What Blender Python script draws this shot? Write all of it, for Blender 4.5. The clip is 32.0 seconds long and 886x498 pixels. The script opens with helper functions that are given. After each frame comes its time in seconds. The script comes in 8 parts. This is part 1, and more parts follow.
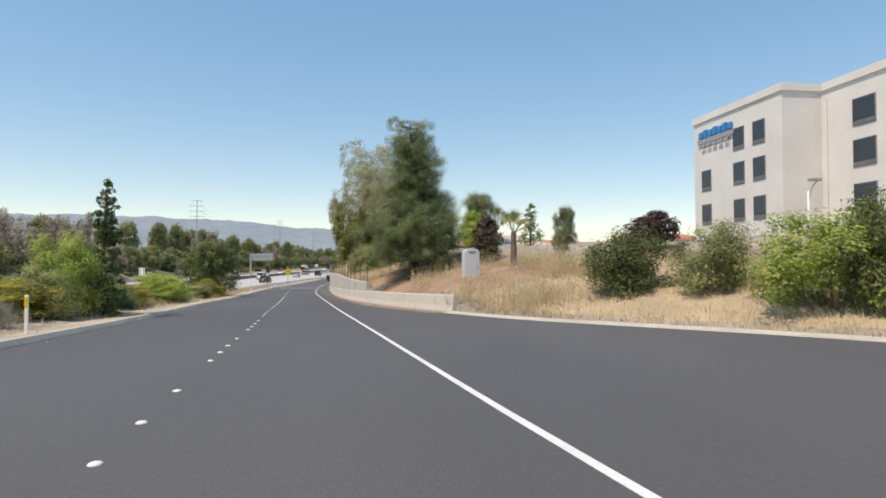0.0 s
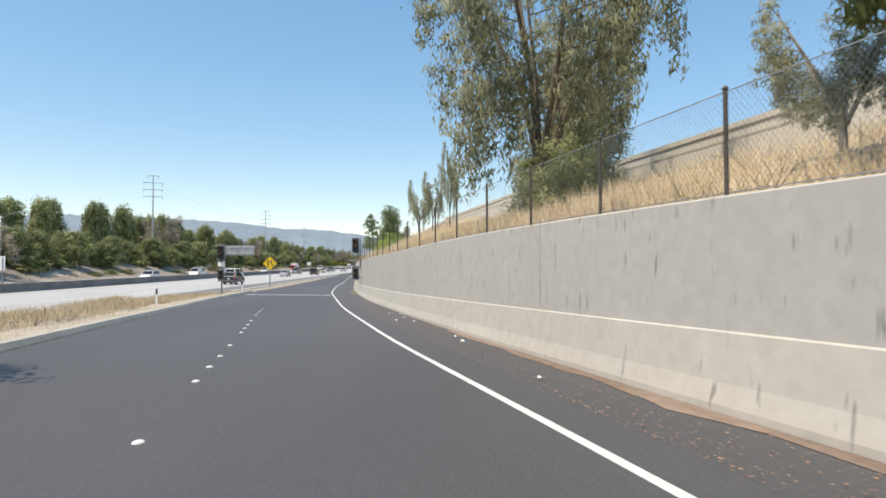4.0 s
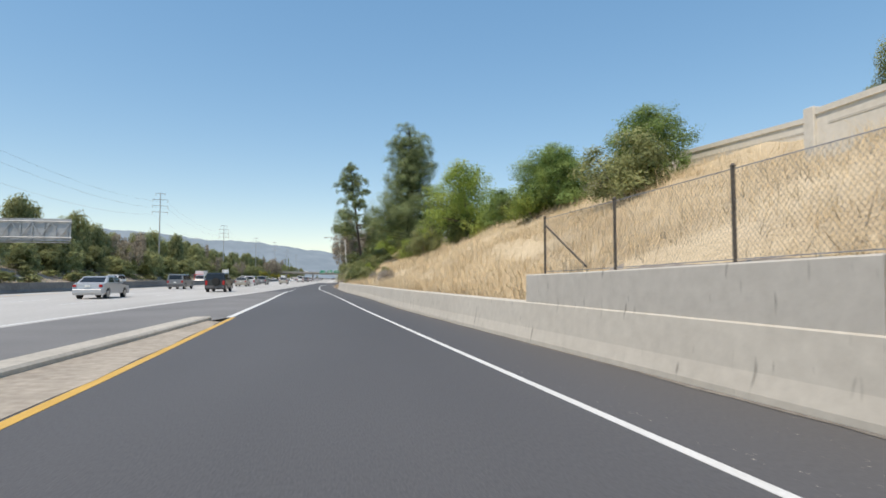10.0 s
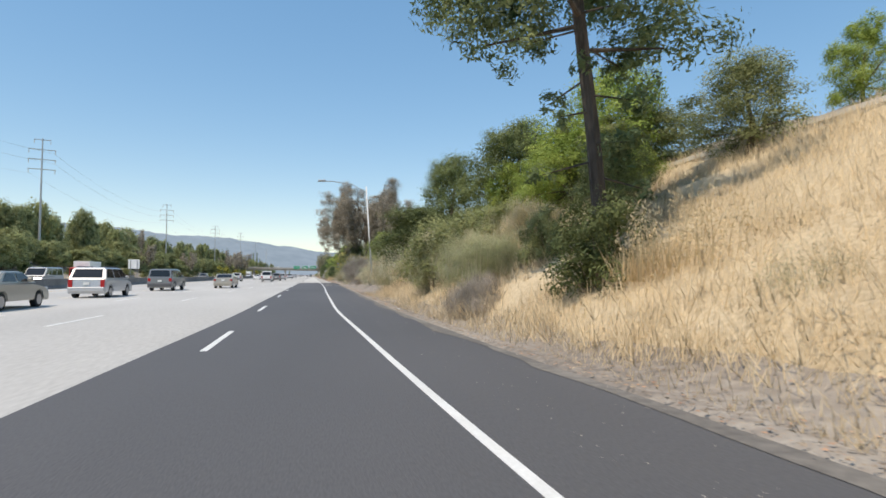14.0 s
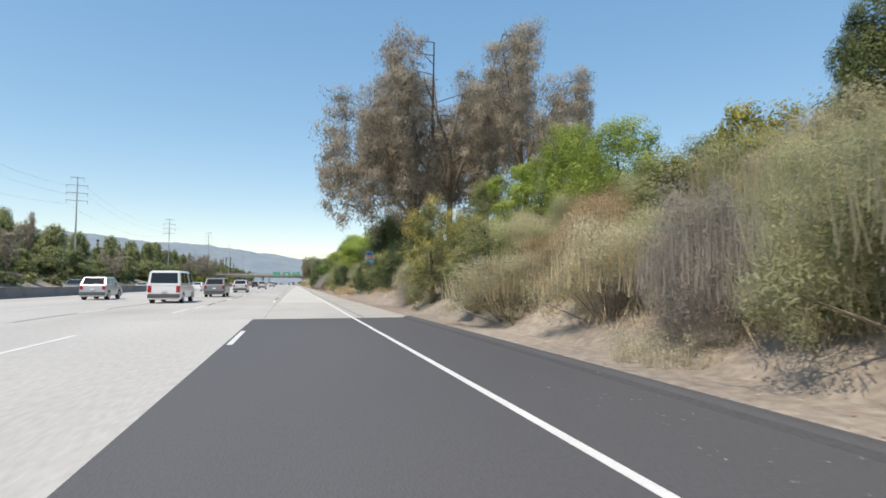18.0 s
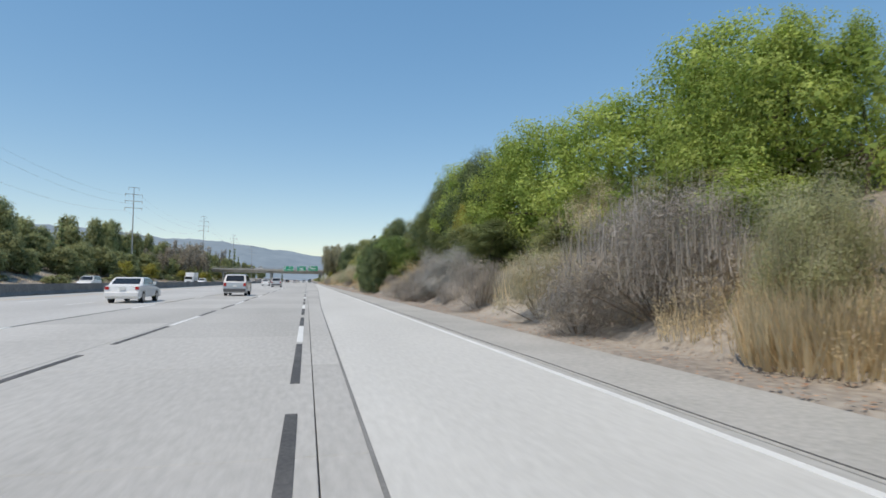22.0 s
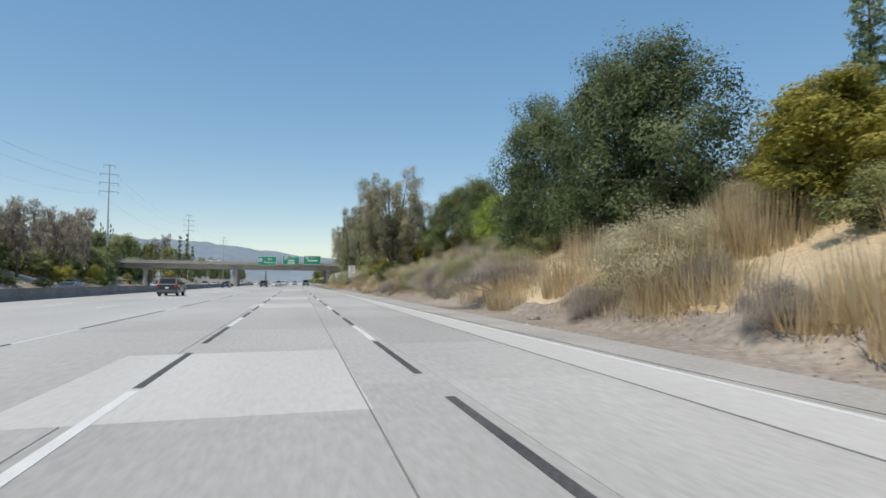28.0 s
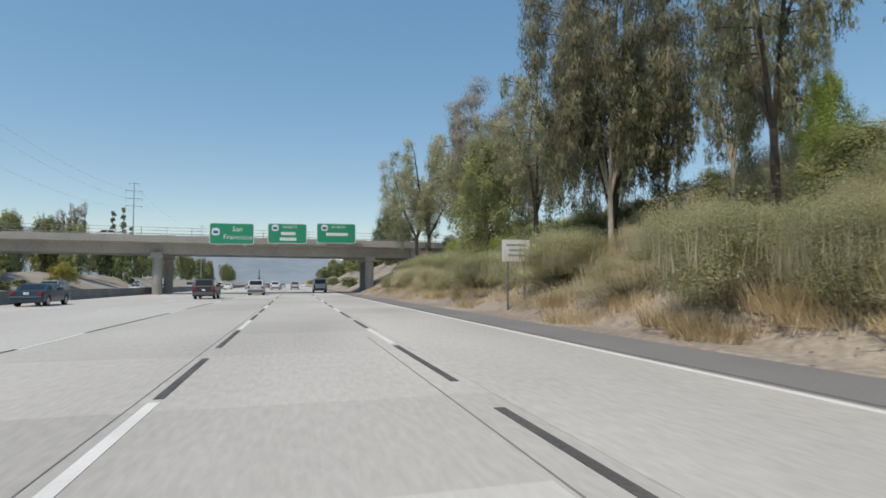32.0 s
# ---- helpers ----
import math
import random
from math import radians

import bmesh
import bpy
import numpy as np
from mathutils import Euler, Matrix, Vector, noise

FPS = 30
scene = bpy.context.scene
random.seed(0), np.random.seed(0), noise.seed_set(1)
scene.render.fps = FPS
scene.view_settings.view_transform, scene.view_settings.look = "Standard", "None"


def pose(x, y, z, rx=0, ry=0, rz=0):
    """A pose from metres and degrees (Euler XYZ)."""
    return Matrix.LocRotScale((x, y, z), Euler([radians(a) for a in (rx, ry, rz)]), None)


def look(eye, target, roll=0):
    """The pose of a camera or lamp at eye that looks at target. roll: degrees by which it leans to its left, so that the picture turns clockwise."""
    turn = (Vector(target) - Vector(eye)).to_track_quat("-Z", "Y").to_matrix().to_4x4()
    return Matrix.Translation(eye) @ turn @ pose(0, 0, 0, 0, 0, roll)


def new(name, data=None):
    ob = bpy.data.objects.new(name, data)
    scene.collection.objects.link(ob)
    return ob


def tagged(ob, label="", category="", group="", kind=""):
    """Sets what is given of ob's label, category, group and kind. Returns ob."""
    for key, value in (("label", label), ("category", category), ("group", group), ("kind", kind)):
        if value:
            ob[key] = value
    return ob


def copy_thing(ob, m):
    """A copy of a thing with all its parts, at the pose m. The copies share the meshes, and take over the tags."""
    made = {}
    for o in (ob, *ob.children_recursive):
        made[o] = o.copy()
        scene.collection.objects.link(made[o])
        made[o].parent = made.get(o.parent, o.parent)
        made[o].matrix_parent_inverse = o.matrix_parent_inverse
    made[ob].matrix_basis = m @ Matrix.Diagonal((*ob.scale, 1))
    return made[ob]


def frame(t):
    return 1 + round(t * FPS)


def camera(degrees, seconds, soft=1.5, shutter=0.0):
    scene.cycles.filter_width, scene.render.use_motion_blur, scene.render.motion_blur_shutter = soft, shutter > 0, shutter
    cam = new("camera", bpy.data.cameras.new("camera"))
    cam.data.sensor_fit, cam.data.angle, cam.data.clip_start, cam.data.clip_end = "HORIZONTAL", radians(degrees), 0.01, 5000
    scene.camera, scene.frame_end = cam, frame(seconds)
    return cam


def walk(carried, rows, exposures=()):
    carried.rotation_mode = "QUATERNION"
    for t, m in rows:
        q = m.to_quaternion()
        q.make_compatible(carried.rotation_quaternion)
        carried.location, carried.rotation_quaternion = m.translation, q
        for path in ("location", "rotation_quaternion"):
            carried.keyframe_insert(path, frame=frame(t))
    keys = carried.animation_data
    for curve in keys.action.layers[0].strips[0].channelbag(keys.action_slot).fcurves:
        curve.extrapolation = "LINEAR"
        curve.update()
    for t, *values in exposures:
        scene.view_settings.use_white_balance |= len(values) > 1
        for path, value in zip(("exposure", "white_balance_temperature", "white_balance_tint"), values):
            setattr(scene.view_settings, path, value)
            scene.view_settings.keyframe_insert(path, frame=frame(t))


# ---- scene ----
cam = camera(76.0, 32.0, soft=1.65, shutter=0.05)
# seconds, x, y, z, pitch, lean, yaw
PATH = [
    (0, 32.555, 0.000, 4.732, 1.37, 0.14, -2.52),
    (0.5, 31.120, 6.578, 4.448, 1.68, 0.02, -2.35),
    (1, 29.667, 13.140, 4.182, 1.83, -0.10, -2.17),
    (1.5, 28.216, 19.690, 3.935, 1.92, -0.06, -2.34),
    (2, 26.788, 26.232, 3.706, 1.70, -0.02, -2.51),
    (2.5, 25.376, 32.825, 3.483, 1.89, -0.01, -2.80),
    (3, 23.977, 39.526, 3.255, 1.71, 0.00, -3.09),
    (3.5, 22.589, 46.335, 3.020, 1.74, 0.06, -3.35),
    (4, 21.212, 53.251, 2.780, 1.55, 0.12, -3.61),
    (4.5, 19.849, 60.304, 2.548, 1.56, 0.07, -4.00),
    (5, 18.506, 67.520, 2.339, 1.77, 0.02, -4.39),
    (5.5, 17.184, 74.901, 2.154, 1.96, 0.01, -4.78),
    (6, 15.885, 82.446, 1.993, 2.13, 0.00, -5.17),
    (6.5, 14.623, 90.147, 1.852, 2.22, 0.01, -5.70),
    (7, 13.412, 97.997, 1.722, 2.53, 0.02, -6.24),
    (7.5, 12.268, 105.997, 1.605, 2.84, -0.05, -6.97),
    (8, 11.209, 114.149, 1.501, 2.61, -0.11, -7.71),
    (8.5, 10.253, 122.438, 1.415, 2.80, -0.08, -8.61),
    (9, 9.417, 130.849, 1.353, 2.88, -0.05, -9.52),
    (9.5, 8.670, 139.376, 1.316, 2.87, -0.05, -9.96),
    (10, 7.980, 148.017, 1.303, 2.99, -0.05, -10.40),
    (10.5, 7.328, 156.795, 1.303, 2.85, 0.02, -10.60),
    (11, 6.696, 165.734, 1.303, 3.05, 0.08, -10.79),
    (11.5, 6.103, 174.836, 1.303, 2.97, 0.11, -11.23),
    (12, 5.570, 184.101, 1.303, 2.98, 0.13, -11.67),
    (12.5, 5.099, 193.452, 1.303, 3.10, 0.04, -12.04),
    (13, 4.686, 202.810, 1.303, 3.00, -0.06, -12.40),
    (13.5, 4.332, 212.175, 1.303, 2.85, -0.08, -12.76),
    (14, 4.036, 221.547, 1.303, 2.68, -0.11, -13.11),
    (14.5, 3.810, 230.976, 1.303, 3.03, -0.06, -13.62),
    (15, 3.664, 240.511, 1.303, 3.21, -0.01, -14.12),
    (15.5, 3.572, 250.151, 1.303, 3.29, -0.02, -14.26),
    (16, 3.502, 259.896, 1.303, 3.36, -0.02, -14.40),
    (16.5, 3.448, 269.763, 1.303, 3.48, -0.03, -14.46),
    (17, 3.402, 279.771, 1.303, 3.33, -0.04, -14.51),
    (17.5, 3.375, 289.920, 1.303, 3.25, -0.07, -14.67),
    (18, 3.376, 300.210, 1.303, 3.50, -0.11, -14.83),
    (18.5, 3.381, 310.656, 1.303, 3.34, -0.11, -14.71),
    (19, 3.363, 321.275, 1.303, 3.25, -0.11, -14.59),
    (19.5, 3.290, 332.066, 1.303, 2.86, -0.09, -14.12),
    (20, 3.127, 343.029, 1.303, 2.96, -0.07, -13.66),
    (20.5, 2.919, 354.164, 1.303, 3.04, -0.16, -13.69),
    (21, 2.713, 365.471, 1.304, 2.87, -0.26, -13.71),
    (21.5, 2.496, 376.949, 1.304, 3.20, -0.30, -13.60),
    (22, 2.252, 388.600, 1.304, 3.27, -0.34, -13.49),
    (22.5, 1.980, 400.393, 1.305, 3.52, -0.34, -13.36),
    (23, 1.680, 412.302, 1.306, 3.40, -0.34, -13.24),
    (23.5, 1.381, 424.327, 1.307, 3.29, -0.21, -13.41),
    (24, 1.117, 436.468, 1.308, 3.43, -0.08, -13.58),
    (24.5, 0.885, 448.722, 1.310, 3.38, -0.04, -13.74),
    (25, 0.686, 461.087, 1.312, 3.42, 0.00, -13.90),
    (25.5, 0.536, 473.561, 1.314, 3.35, 0.00, -14.21),
    (26, 0.451, 486.145, 1.316, 3.32, 0.00, -14.51),
    (26.5, 0.414, 498.802, 1.318, 3.31, 0.00, -14.64),
    (27, 0.405, 511.498, 1.320, 3.29, 0.00, -14.76),
    (27.5, 0.402, 524.231, 1.321, 3.26, 0.06, -14.69),
    (28, 0.383, 537.002, 1.323, 3.32, 0.11, -14.63),
    (28.5, 0.353, 549.834, 1.325, 3.34, 0.07, -14.59),
    (29, 0.315, 562.751, 1.326, 3.41, 0.03, -14.56),
    (29.5, 0.269, 575.753, 1.327, 3.48, -0.08, -14.52),
    (30, 0.213, 588.839, 1.328, 3.48, -0.19, -14.48),
    (30.5, 0.148, 602.003, 1.329, 3.36, -0.15, -14.44),
    (31, 0.076, 615.238, 1.329, 3.42, -0.10, -14.41),
    (31.5, 0.018, 628.545, 1.330, 3.48, 0.09, -14.58),
    (32, 0.000, 641.922, 1.330, 3.43, 0.28, -14.75),
]
walk(cam, [(t, pose(x, y, z, 90 + pitch, lean, yaw)) for t, x, y, z, pitch, lean, yaw in PATH],
     exposures=[(0.0, 0.06, 7900, 14), (1.0, 0.12, 7900, 14), (2.0, 0.24, 7700, 14), (3.0, 0.32, 7700, 14), (4.0, 0.22, 7500, 12), (7.0, -0.08, 7350, 12), (10.0, -0.02, 7450, 12), (13.0, 0.0, 7400, 12),
                (14.5, 0.04, 7350, 12), (17.0, 0.12, 7550, 12), (19.0, 0.10, 7550, 12), (20.0, -0.16, 7100, 11), (25.0, -0.26, 7050, 11), (28.0, -0.26, 7200, 11), (32.0, -0.28, 7450, 11)])

# ---- world, sun ----
SUN_EL, SUN_AZ = radians(62), radians(232)   # azimuth clockwise from +y
world = bpy.data.worlds.new("sky")
scene.world = world
world.use_nodes = True
_n = world.node_tree.nodes
_l = world.node_tree.links
sky = _n.new("ShaderNodeTexSky")
sky.sky_type = 'NISHITA'
sky.sun_disc = False
sky.sun_elevation = SUN_EL
sky.sun_rotation = SUN_AZ
sky.altitude = 700
sky.air_density = 1.0
sky.dust_density = 0.4
sky.ozone_density = 1.4
haze = _n.new("ShaderNodeGamma")          # evens out zenith and horizon, as hazy air does
haze.inputs[1].default_value = 0.54
_l.new(sky.outputs[0], haze.inputs[0])
clear = _n.new("ShaderNodeHueSaturation")
clear.inputs["Saturation"].default_value = 1.74
_l.new(haze.outputs[0], clear.inputs["Color"])
_l.new(clear.outputs[0], _n["Background"].inputs[0])
_n["Background"].inputs[1].default_value = 0.375
sun_data = bpy.data.lights.new("sun", 'SUN')
sun_data.energy = 3.55
sun_data.angle = radians(0.53)
sun_data.color = (1.0, 0.935, 0.85)
sun = new("sun", sun_data)
_dir = Vector((math.sin(SUN_AZ) * math.cos(SUN_EL), math.cos(SUN_AZ) * math.cos(SUN_EL), math.sin(SUN_EL)))
sun.matrix_world = look(_dir * 200, (0, 0, 0))


# ---- plan ----
def table(knots):
    ys = [k[0] for k in knots]
    vs = [k[1] for k in knots]
    return lambda y: float(np.interp(y, ys, vs))


def smooth(fn, reach=7.0):
    return lambda y: (fn(y - reach) + 2 * fn(y - reach / 2) + 3 * fn(y) + 2 * fn(y + reach / 2) + fn(y + reach)) / 9


# height of the ramp, which comes down to the level of the motorway
ramp_z = smooth(table([(-60, 5.7), (0, 3.40), (20, 2.59), (40, 1.91), (60, 1.23), (80, 0.71), (100, 0.36), (120, 0.11), (140, 0.0), (150, 0.0)]))
# white line on the right
edge_x = smooth(table([(-60, 48.5), (5.8, 33.5), (8.8, 32.9), (19, 30.8), (32, 28.0), (45, 25.3), (59, 22.45), (66, 20.9), (81, 18.1), (103.5, 14.6), (112, 13.7), (120, 12.85),
                       (131, 12.05), (140, 11.5), (153, 10.5), (158, 10.1), (171, 9.1), (176, 8.75), (189, 7.9), (193, 7.6), (202, 6.9), (208, 6.5), (216, 5.8), (227, 5.35), (243, 4.98),
                       (265, 5.2), (285, 5.5), (305, 5.65), (345, 5.6), (375, 5.6), (395, 5.75), (900, 5.8)]), 3)
# foot of the wall, and past its end the edge of the paving
wall_x = smooth(table([(-60, 60), (0, 50), (14, 43.0), (22, 36.5), (27, 34.2), (32, 31.6), (42, 28.4), (46, 27.2), (55, 25.1), (63, 23.5), (71, 21.9), (88, 18.9), (104, 16.6), (113, 15.7),
                       (122, 14.8), (135, 13.7), (147, 12.9), (155, 12.2), (161, 11.6), (172, 10.6), (186, 9.9), (193, 9.4), (202, 8.7), (211, 8.2), (219, 7.9),
                       (230, 7.4), (242, 7.1), (285, 7.7), (305, 8.0), (350, 7.6), (420, 7.7), (470, 7.3), (545, 7.3), (600, 7.9), (640, 7.8), (700, 7.6), (900, 7.6)]), 3)
# left edge of the ramp
left_x = smooth(table([(-60, 40.0), (12, 23.7), (25, 21.3), (37, 18.7), (50, 16.4), (64, 13.6), (73, 11.8), (90, 8.9), (110, 6.6), (119, 6.0), (128, 5.6), (141, 5.2), (156, 4.9), (168, 4.4), (186, 3.8)]), 5)
# border between ramp asphalt and motorway concrete
seam_x = smooth(table([(-200, -1.2), (120, -1.0), (180, -0.6), (195, 0.5), (211, 1.0), (228, 1.3), (240, 1.65), (285, 1.9), (322, 2.0), (900, 2.0)]), 6)
# height of the retaining wall's upper part over the road, and of its end
wall_h = smooth(table([(40, 1.4), (46, 1.65), (52, 1.88), (59, 2.22), (65, 2.42), (71, 2.52), (90, 2.68), (102, 2.72), (110, 2.62), (118, 2.36), (126, 2.16), (135, 1.91), (144, 1.68), (152, 1.53), (159, 1.38)]), 3)
BARRIER_END = 219.0
WALL_A, WALL_B = 41.0, 159.5
LANES = (-1.5, -5.5, -9.6, -13.4)
MEDIAN_X = -19.0
FAR_X = -40.0
BRIDGE_Y = 722.0


def fade(a, b, v):
    v = min(1.0, max(0.0, (v - a) / (b - a)))
    return v * v * (3 - 2 * v)


def wob(x, y, size, high, seed=0.0):
    return high * noise.noise(Vector((x / size, y / size, seed)))


def hill_foot(y):
    """Height over the road of the soil right behind the wall or the paving's edge."""
    low = 0.70 * fade(24, 30, y) * (1 - fade(212, 222, y))
    up = (wall_h(y) - 0.08) * fade(40, 42, y) * (1 - fade(WALL_B - 1, WALL_B + 1.5, y))
    return max(low, up)


def bank_slope(y):
    s = 0.20 + 0.08 * fade(20, 50, y) + 0.15 * fade(75, 108, y)
    s += 0.06 * fade(152, 170, y) - 0.09 * fade(178, 195, y)
    s += 0.18 * fade(206, 226, y) - 0.10 * fade(262, 290, y)
    s += 0.04 * fade(480, 560, y) - 0.05 * fade(630, 680, y)
    return s


def bank_run(y):
    return 9.5 + 3.0 * fade(150, 185, y) + 1.5 * fade(300, 360, y) + 2 * fade(600, 660, y)


def ground_z(x, y, rough=True):
    """The soil's height anywhere outside the paving."""
    w, lx = wall_x(y), left_x(y) if y < 186 else seam_x(y)
    rz = ramp_z(y)
    if x >= w:
        d = x - w
        if d < 0.3 and 27 < y < BARRIER_END + 0.5:
            return rz - 0.1
        z = rz + hill_foot(y)
        flat = 0.5 + 0.9 * fade(214, 232, y)
        run = bank_run(y)
        z += bank_slope(y) * (min(max(d - flat, 0), run) + 0.10 * min(max(d - flat - run, 0), 40))
        if y > 690:
            z = max(z, 6.2 * fade(8, 15, d) * fade(BRIDGE_Y - 32, BRIDGE_Y - 8, y))
        if rough:
            z += wob(x, y, 3.1, 0.22) * fade(0.6, 3, d) + wob(x, y, 11, 0.5, 3.0) * fade(2, 8, d)
        return z
    if x <= FAR_X - 1:
        d = FAR_X - 1 - x
        z = 0.33 * min(max(d - 1.5, 0), 12) + 0.012 * min(d, 500)
        return z + (wob(x, y, 14, 1.0, 5.0) * fade(1, 8, d) if rough else 0)
    if x < lx and y < 190:
        d = lx - x
        span = max(lx - seam_x(y) - 4.0, 0.5)
        z = rz * (1 - fade(1.2, max(span, 2.0), d)) + 0.02 - 0.10 * fade(104, 110, y)
        hump = 0.5 * fade(1.5, 4, d) * (1 - fade(span * 0.6, span + 1, d)) * (1 - fade(60, 95, y))
        return z + hump + (wob(x, y, 2.3, 0.10) * fade(0.8, 2, d) * fade(-1, 2, span - d) if rough else 0)
    return rz


# ---- materials ----
def nodes_of(m):
    m.use_nodes = True
    return m.node_tree.nodes, m.node_tree.links, m.node_tree.nodes["Principled BSDF"]


def surface(name, low, high, grain=8.0, blotch=0.35, rough=0.8, bump=0.0, metal=0.0, world_space=False, vary=0.0, island=0.0, stretch=(1, 1, 1), mid=None, spread=(0.35, 0.65), leaf=0.0, spec=0.5):
    """A colour between low and high by fine grain and wide blotches; vary: by object; island: by piece of the mesh."""
    m = bpy.data.materials.new(name)
    n, l, bsdf = nodes_of(m)
    co = n.new("ShaderNodeNewGeometry" if world_space else "ShaderNodeTexCoord")
    out = co.outputs["Position"] if world_space else co.outputs["Object"]
    mp = n.new("ShaderNodeMapping")
    mp.inputs["Scale"].default_value = stretch
    l.new(out, mp.inputs[0])
    fine = n.new("ShaderNodeTexNoise")
    fine.inputs["Scale"].default_value = grain
    fine.inputs["Detail"].default_value = 4
    wide = n.new("ShaderNodeTexNoise")
    wide.inputs["Scale"].default_value = blotch
    wide.inputs["Detail"].default_value = 3
    l.new(mp.outputs[0], fine.inputs[0])
    l.new(mp.outputs[0], wide.inputs[0])
    both = n.new("ShaderNodeMath")
    both.operation = 'MULTIPLY_ADD'
    both.inputs[1].default_value = 0.5
    half = n.new("ShaderNodeMath")
    half.operation = 'MULTIPLY'
    half.inputs[1].default_value = 0.5
    l.new(wide.outputs[0], half.inputs[0])
    l.new(fine.outputs[0], both.inputs[0])
    l.new(half.outputs[0], both.inputs[2])
    ramp = n.new("ShaderNodeValToRGB")
    ramp.color_ramp.elements[0].position, ramp.color_ramp.elements[1].position = spread
    ramp.color_ramp.elements[0].color = (*low, 1)
    ramp.color_ramp.elements[1].color = (*high, 1)
    if mid:
        e = ramp.color_ramp.elements.new((spread[0] + spread[1]) / 2)
        e.color = (*mid, 1)
    l.new(both.outputs[0], ramp.inputs[0])
    colour = ramp.outputs[0]
    for amount, kind in ((vary, "obj"), (island, "isl")):
        if amount:
            src = n.new("ShaderNodeObjectInfo" if kind == "obj" else "ShaderNodeNewGeometry")
            mr = n.new("ShaderNodeMapRange")
            mr.inputs[3].default_value, mr.inputs[4].default_value = 1 - amount, 1 + amount
            l.new(src.outputs["Random" if kind == "obj" else "Random Per Island"], mr.inputs[0])
            hsv = n.new("ShaderNodeHueSaturation")
            l.new(mr.outputs[0], hsv.inputs["Value"])
            l.new(colour, hsv.inputs["Color"])
            colour = hsv.outputs[0]
    l.new(colour, bsdf.inputs["Base Color"])
    bsdf.inputs["Roughness"].default_value = rough
    bsdf.inputs["Metallic"].default_value = metal
    bsdf.inputs["Specular IOR Level"].default_value = spec
    if bump:
        b = n.new("ShaderNodeBump")
        b.inputs["Strength"].default_value = bump
        b.inputs["Distance"].default_value = 0.03
        l.new(fine.outputs[0], b.inputs["Height"])
        l.new(b.outputs[0], bsdf.inputs["Normal"])
    if leaf:
        tr = n.new("ShaderNodeBsdfTranslucent")
        l.new(colour, tr.inputs[0])
        mix = n.new("ShaderNodeMixShader")
        mix.inputs[0].default_value = leaf
        l.new(bsdf.outputs[0], mix.inputs[1])
        l.new(tr.outputs[0], mix.inputs[2])
        l.new(mix.outputs[0], n["Material Output"].inputs[0])
    return m


def plain(name, colour, rough=0.5, metal=0.0, coat=0.0, vary=0.04):
    c = Vector(colour)
    m = surface(name, c * (1 - vary), c * (1 + vary), grain=40, blotch=3, rough=rough, metal=metal)
    m.node_tree.nodes["Principled BSDF"].inputs["Coat Weight"].default_value = coat
    return m


M_ASPHALT = surface("fresh_asphalt", (0.079, 0.078, 0.080), (0.120, 0.118, 0.119), grain=55, blotch=0.18, rough=0.75, bump=0.25, world_space=True, stretch=(1, 0.25, 1))
M_ASPHALT_OLD = surface("worn_asphalt", (0.165, 0.163, 0.16), (0.245, 0.24, 0.235), grain=30, blotch=0.25, rough=0.9, bump=0.3, world_space=True)
M_CONCRETE = surface("road_concrete", (0.415, 0.405, 0.38), (0.555, 0.545, 0.515), grain=14, blotch=0.22, rough=0.88, bump=0.15, world_space=True, stretch=(1, 0.22, 1))
M_SLAB = surface("road_slab", (0.395, 0.385, 0.358), (0.525, 0.512, 0.48), grain=14, blotch=0.3, rough=0.88, bump=0.15, world_space=True, vary=0.08, stretch=(1, 0.22, 1))
M_SHOULDER = surface("shoulder_concrete", (0.34, 0.33, 0.30), (0.50, 0.48, 0.44), grain=10, blotch=0.4, rough=0.9, bump=0.2, world_space=True)
M_KERB = surface("kerb_concrete", (0.40, 0.37, 0.315), (0.58, 0.54, 0.465), grain=9, blotch=0.6, rough=0.9, bump=0.3, world_space=True)
M_LINE = surface("white_road_paint", (0.66, 0.66, 0.63), (0.82, 0.82, 0.79), grain=25, blotch=1.2, rough=0.6, world_space=True)
M_YELLOW_LINE = surface("yellow_road_paint", (0.62, 0.36, 0.06), (0.75, 0.46, 0.10), grain=25, blotch=1.2, rough=0.6, world_space=True)
M_BLACK_LINE = surface("black_road_paint", (0.05, 0.05, 0.05), (0.13, 0.125, 0.12), grain=25, blotch=1.2, rough=0.8, world_space=True)
M_SOIL = surface("dry_soil", (0.20, 0.172, 0.145), (0.43, 0.385, 0.325), grain=4.5, blotch=0.16, rough=0.95, bump=0.6, world_space=True, mid=(0.31, 0.27, 0.226))
M_THATCH = surface("matted_dry_grass", (0.41, 0.315, 0.195), (0.69, 0.57, 0.385), grain=9, blotch=0.35, rough=0.95, bump=0.8, world_space=True, mid=(0.56, 0.45, 0.295))
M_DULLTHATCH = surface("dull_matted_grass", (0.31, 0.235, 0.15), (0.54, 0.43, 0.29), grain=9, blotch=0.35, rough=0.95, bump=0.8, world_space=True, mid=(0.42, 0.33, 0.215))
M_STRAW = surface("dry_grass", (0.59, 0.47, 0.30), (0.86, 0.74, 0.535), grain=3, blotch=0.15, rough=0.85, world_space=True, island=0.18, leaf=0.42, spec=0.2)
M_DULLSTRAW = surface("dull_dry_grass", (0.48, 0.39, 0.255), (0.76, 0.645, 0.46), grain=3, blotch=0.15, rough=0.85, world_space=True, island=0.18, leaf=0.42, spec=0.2)
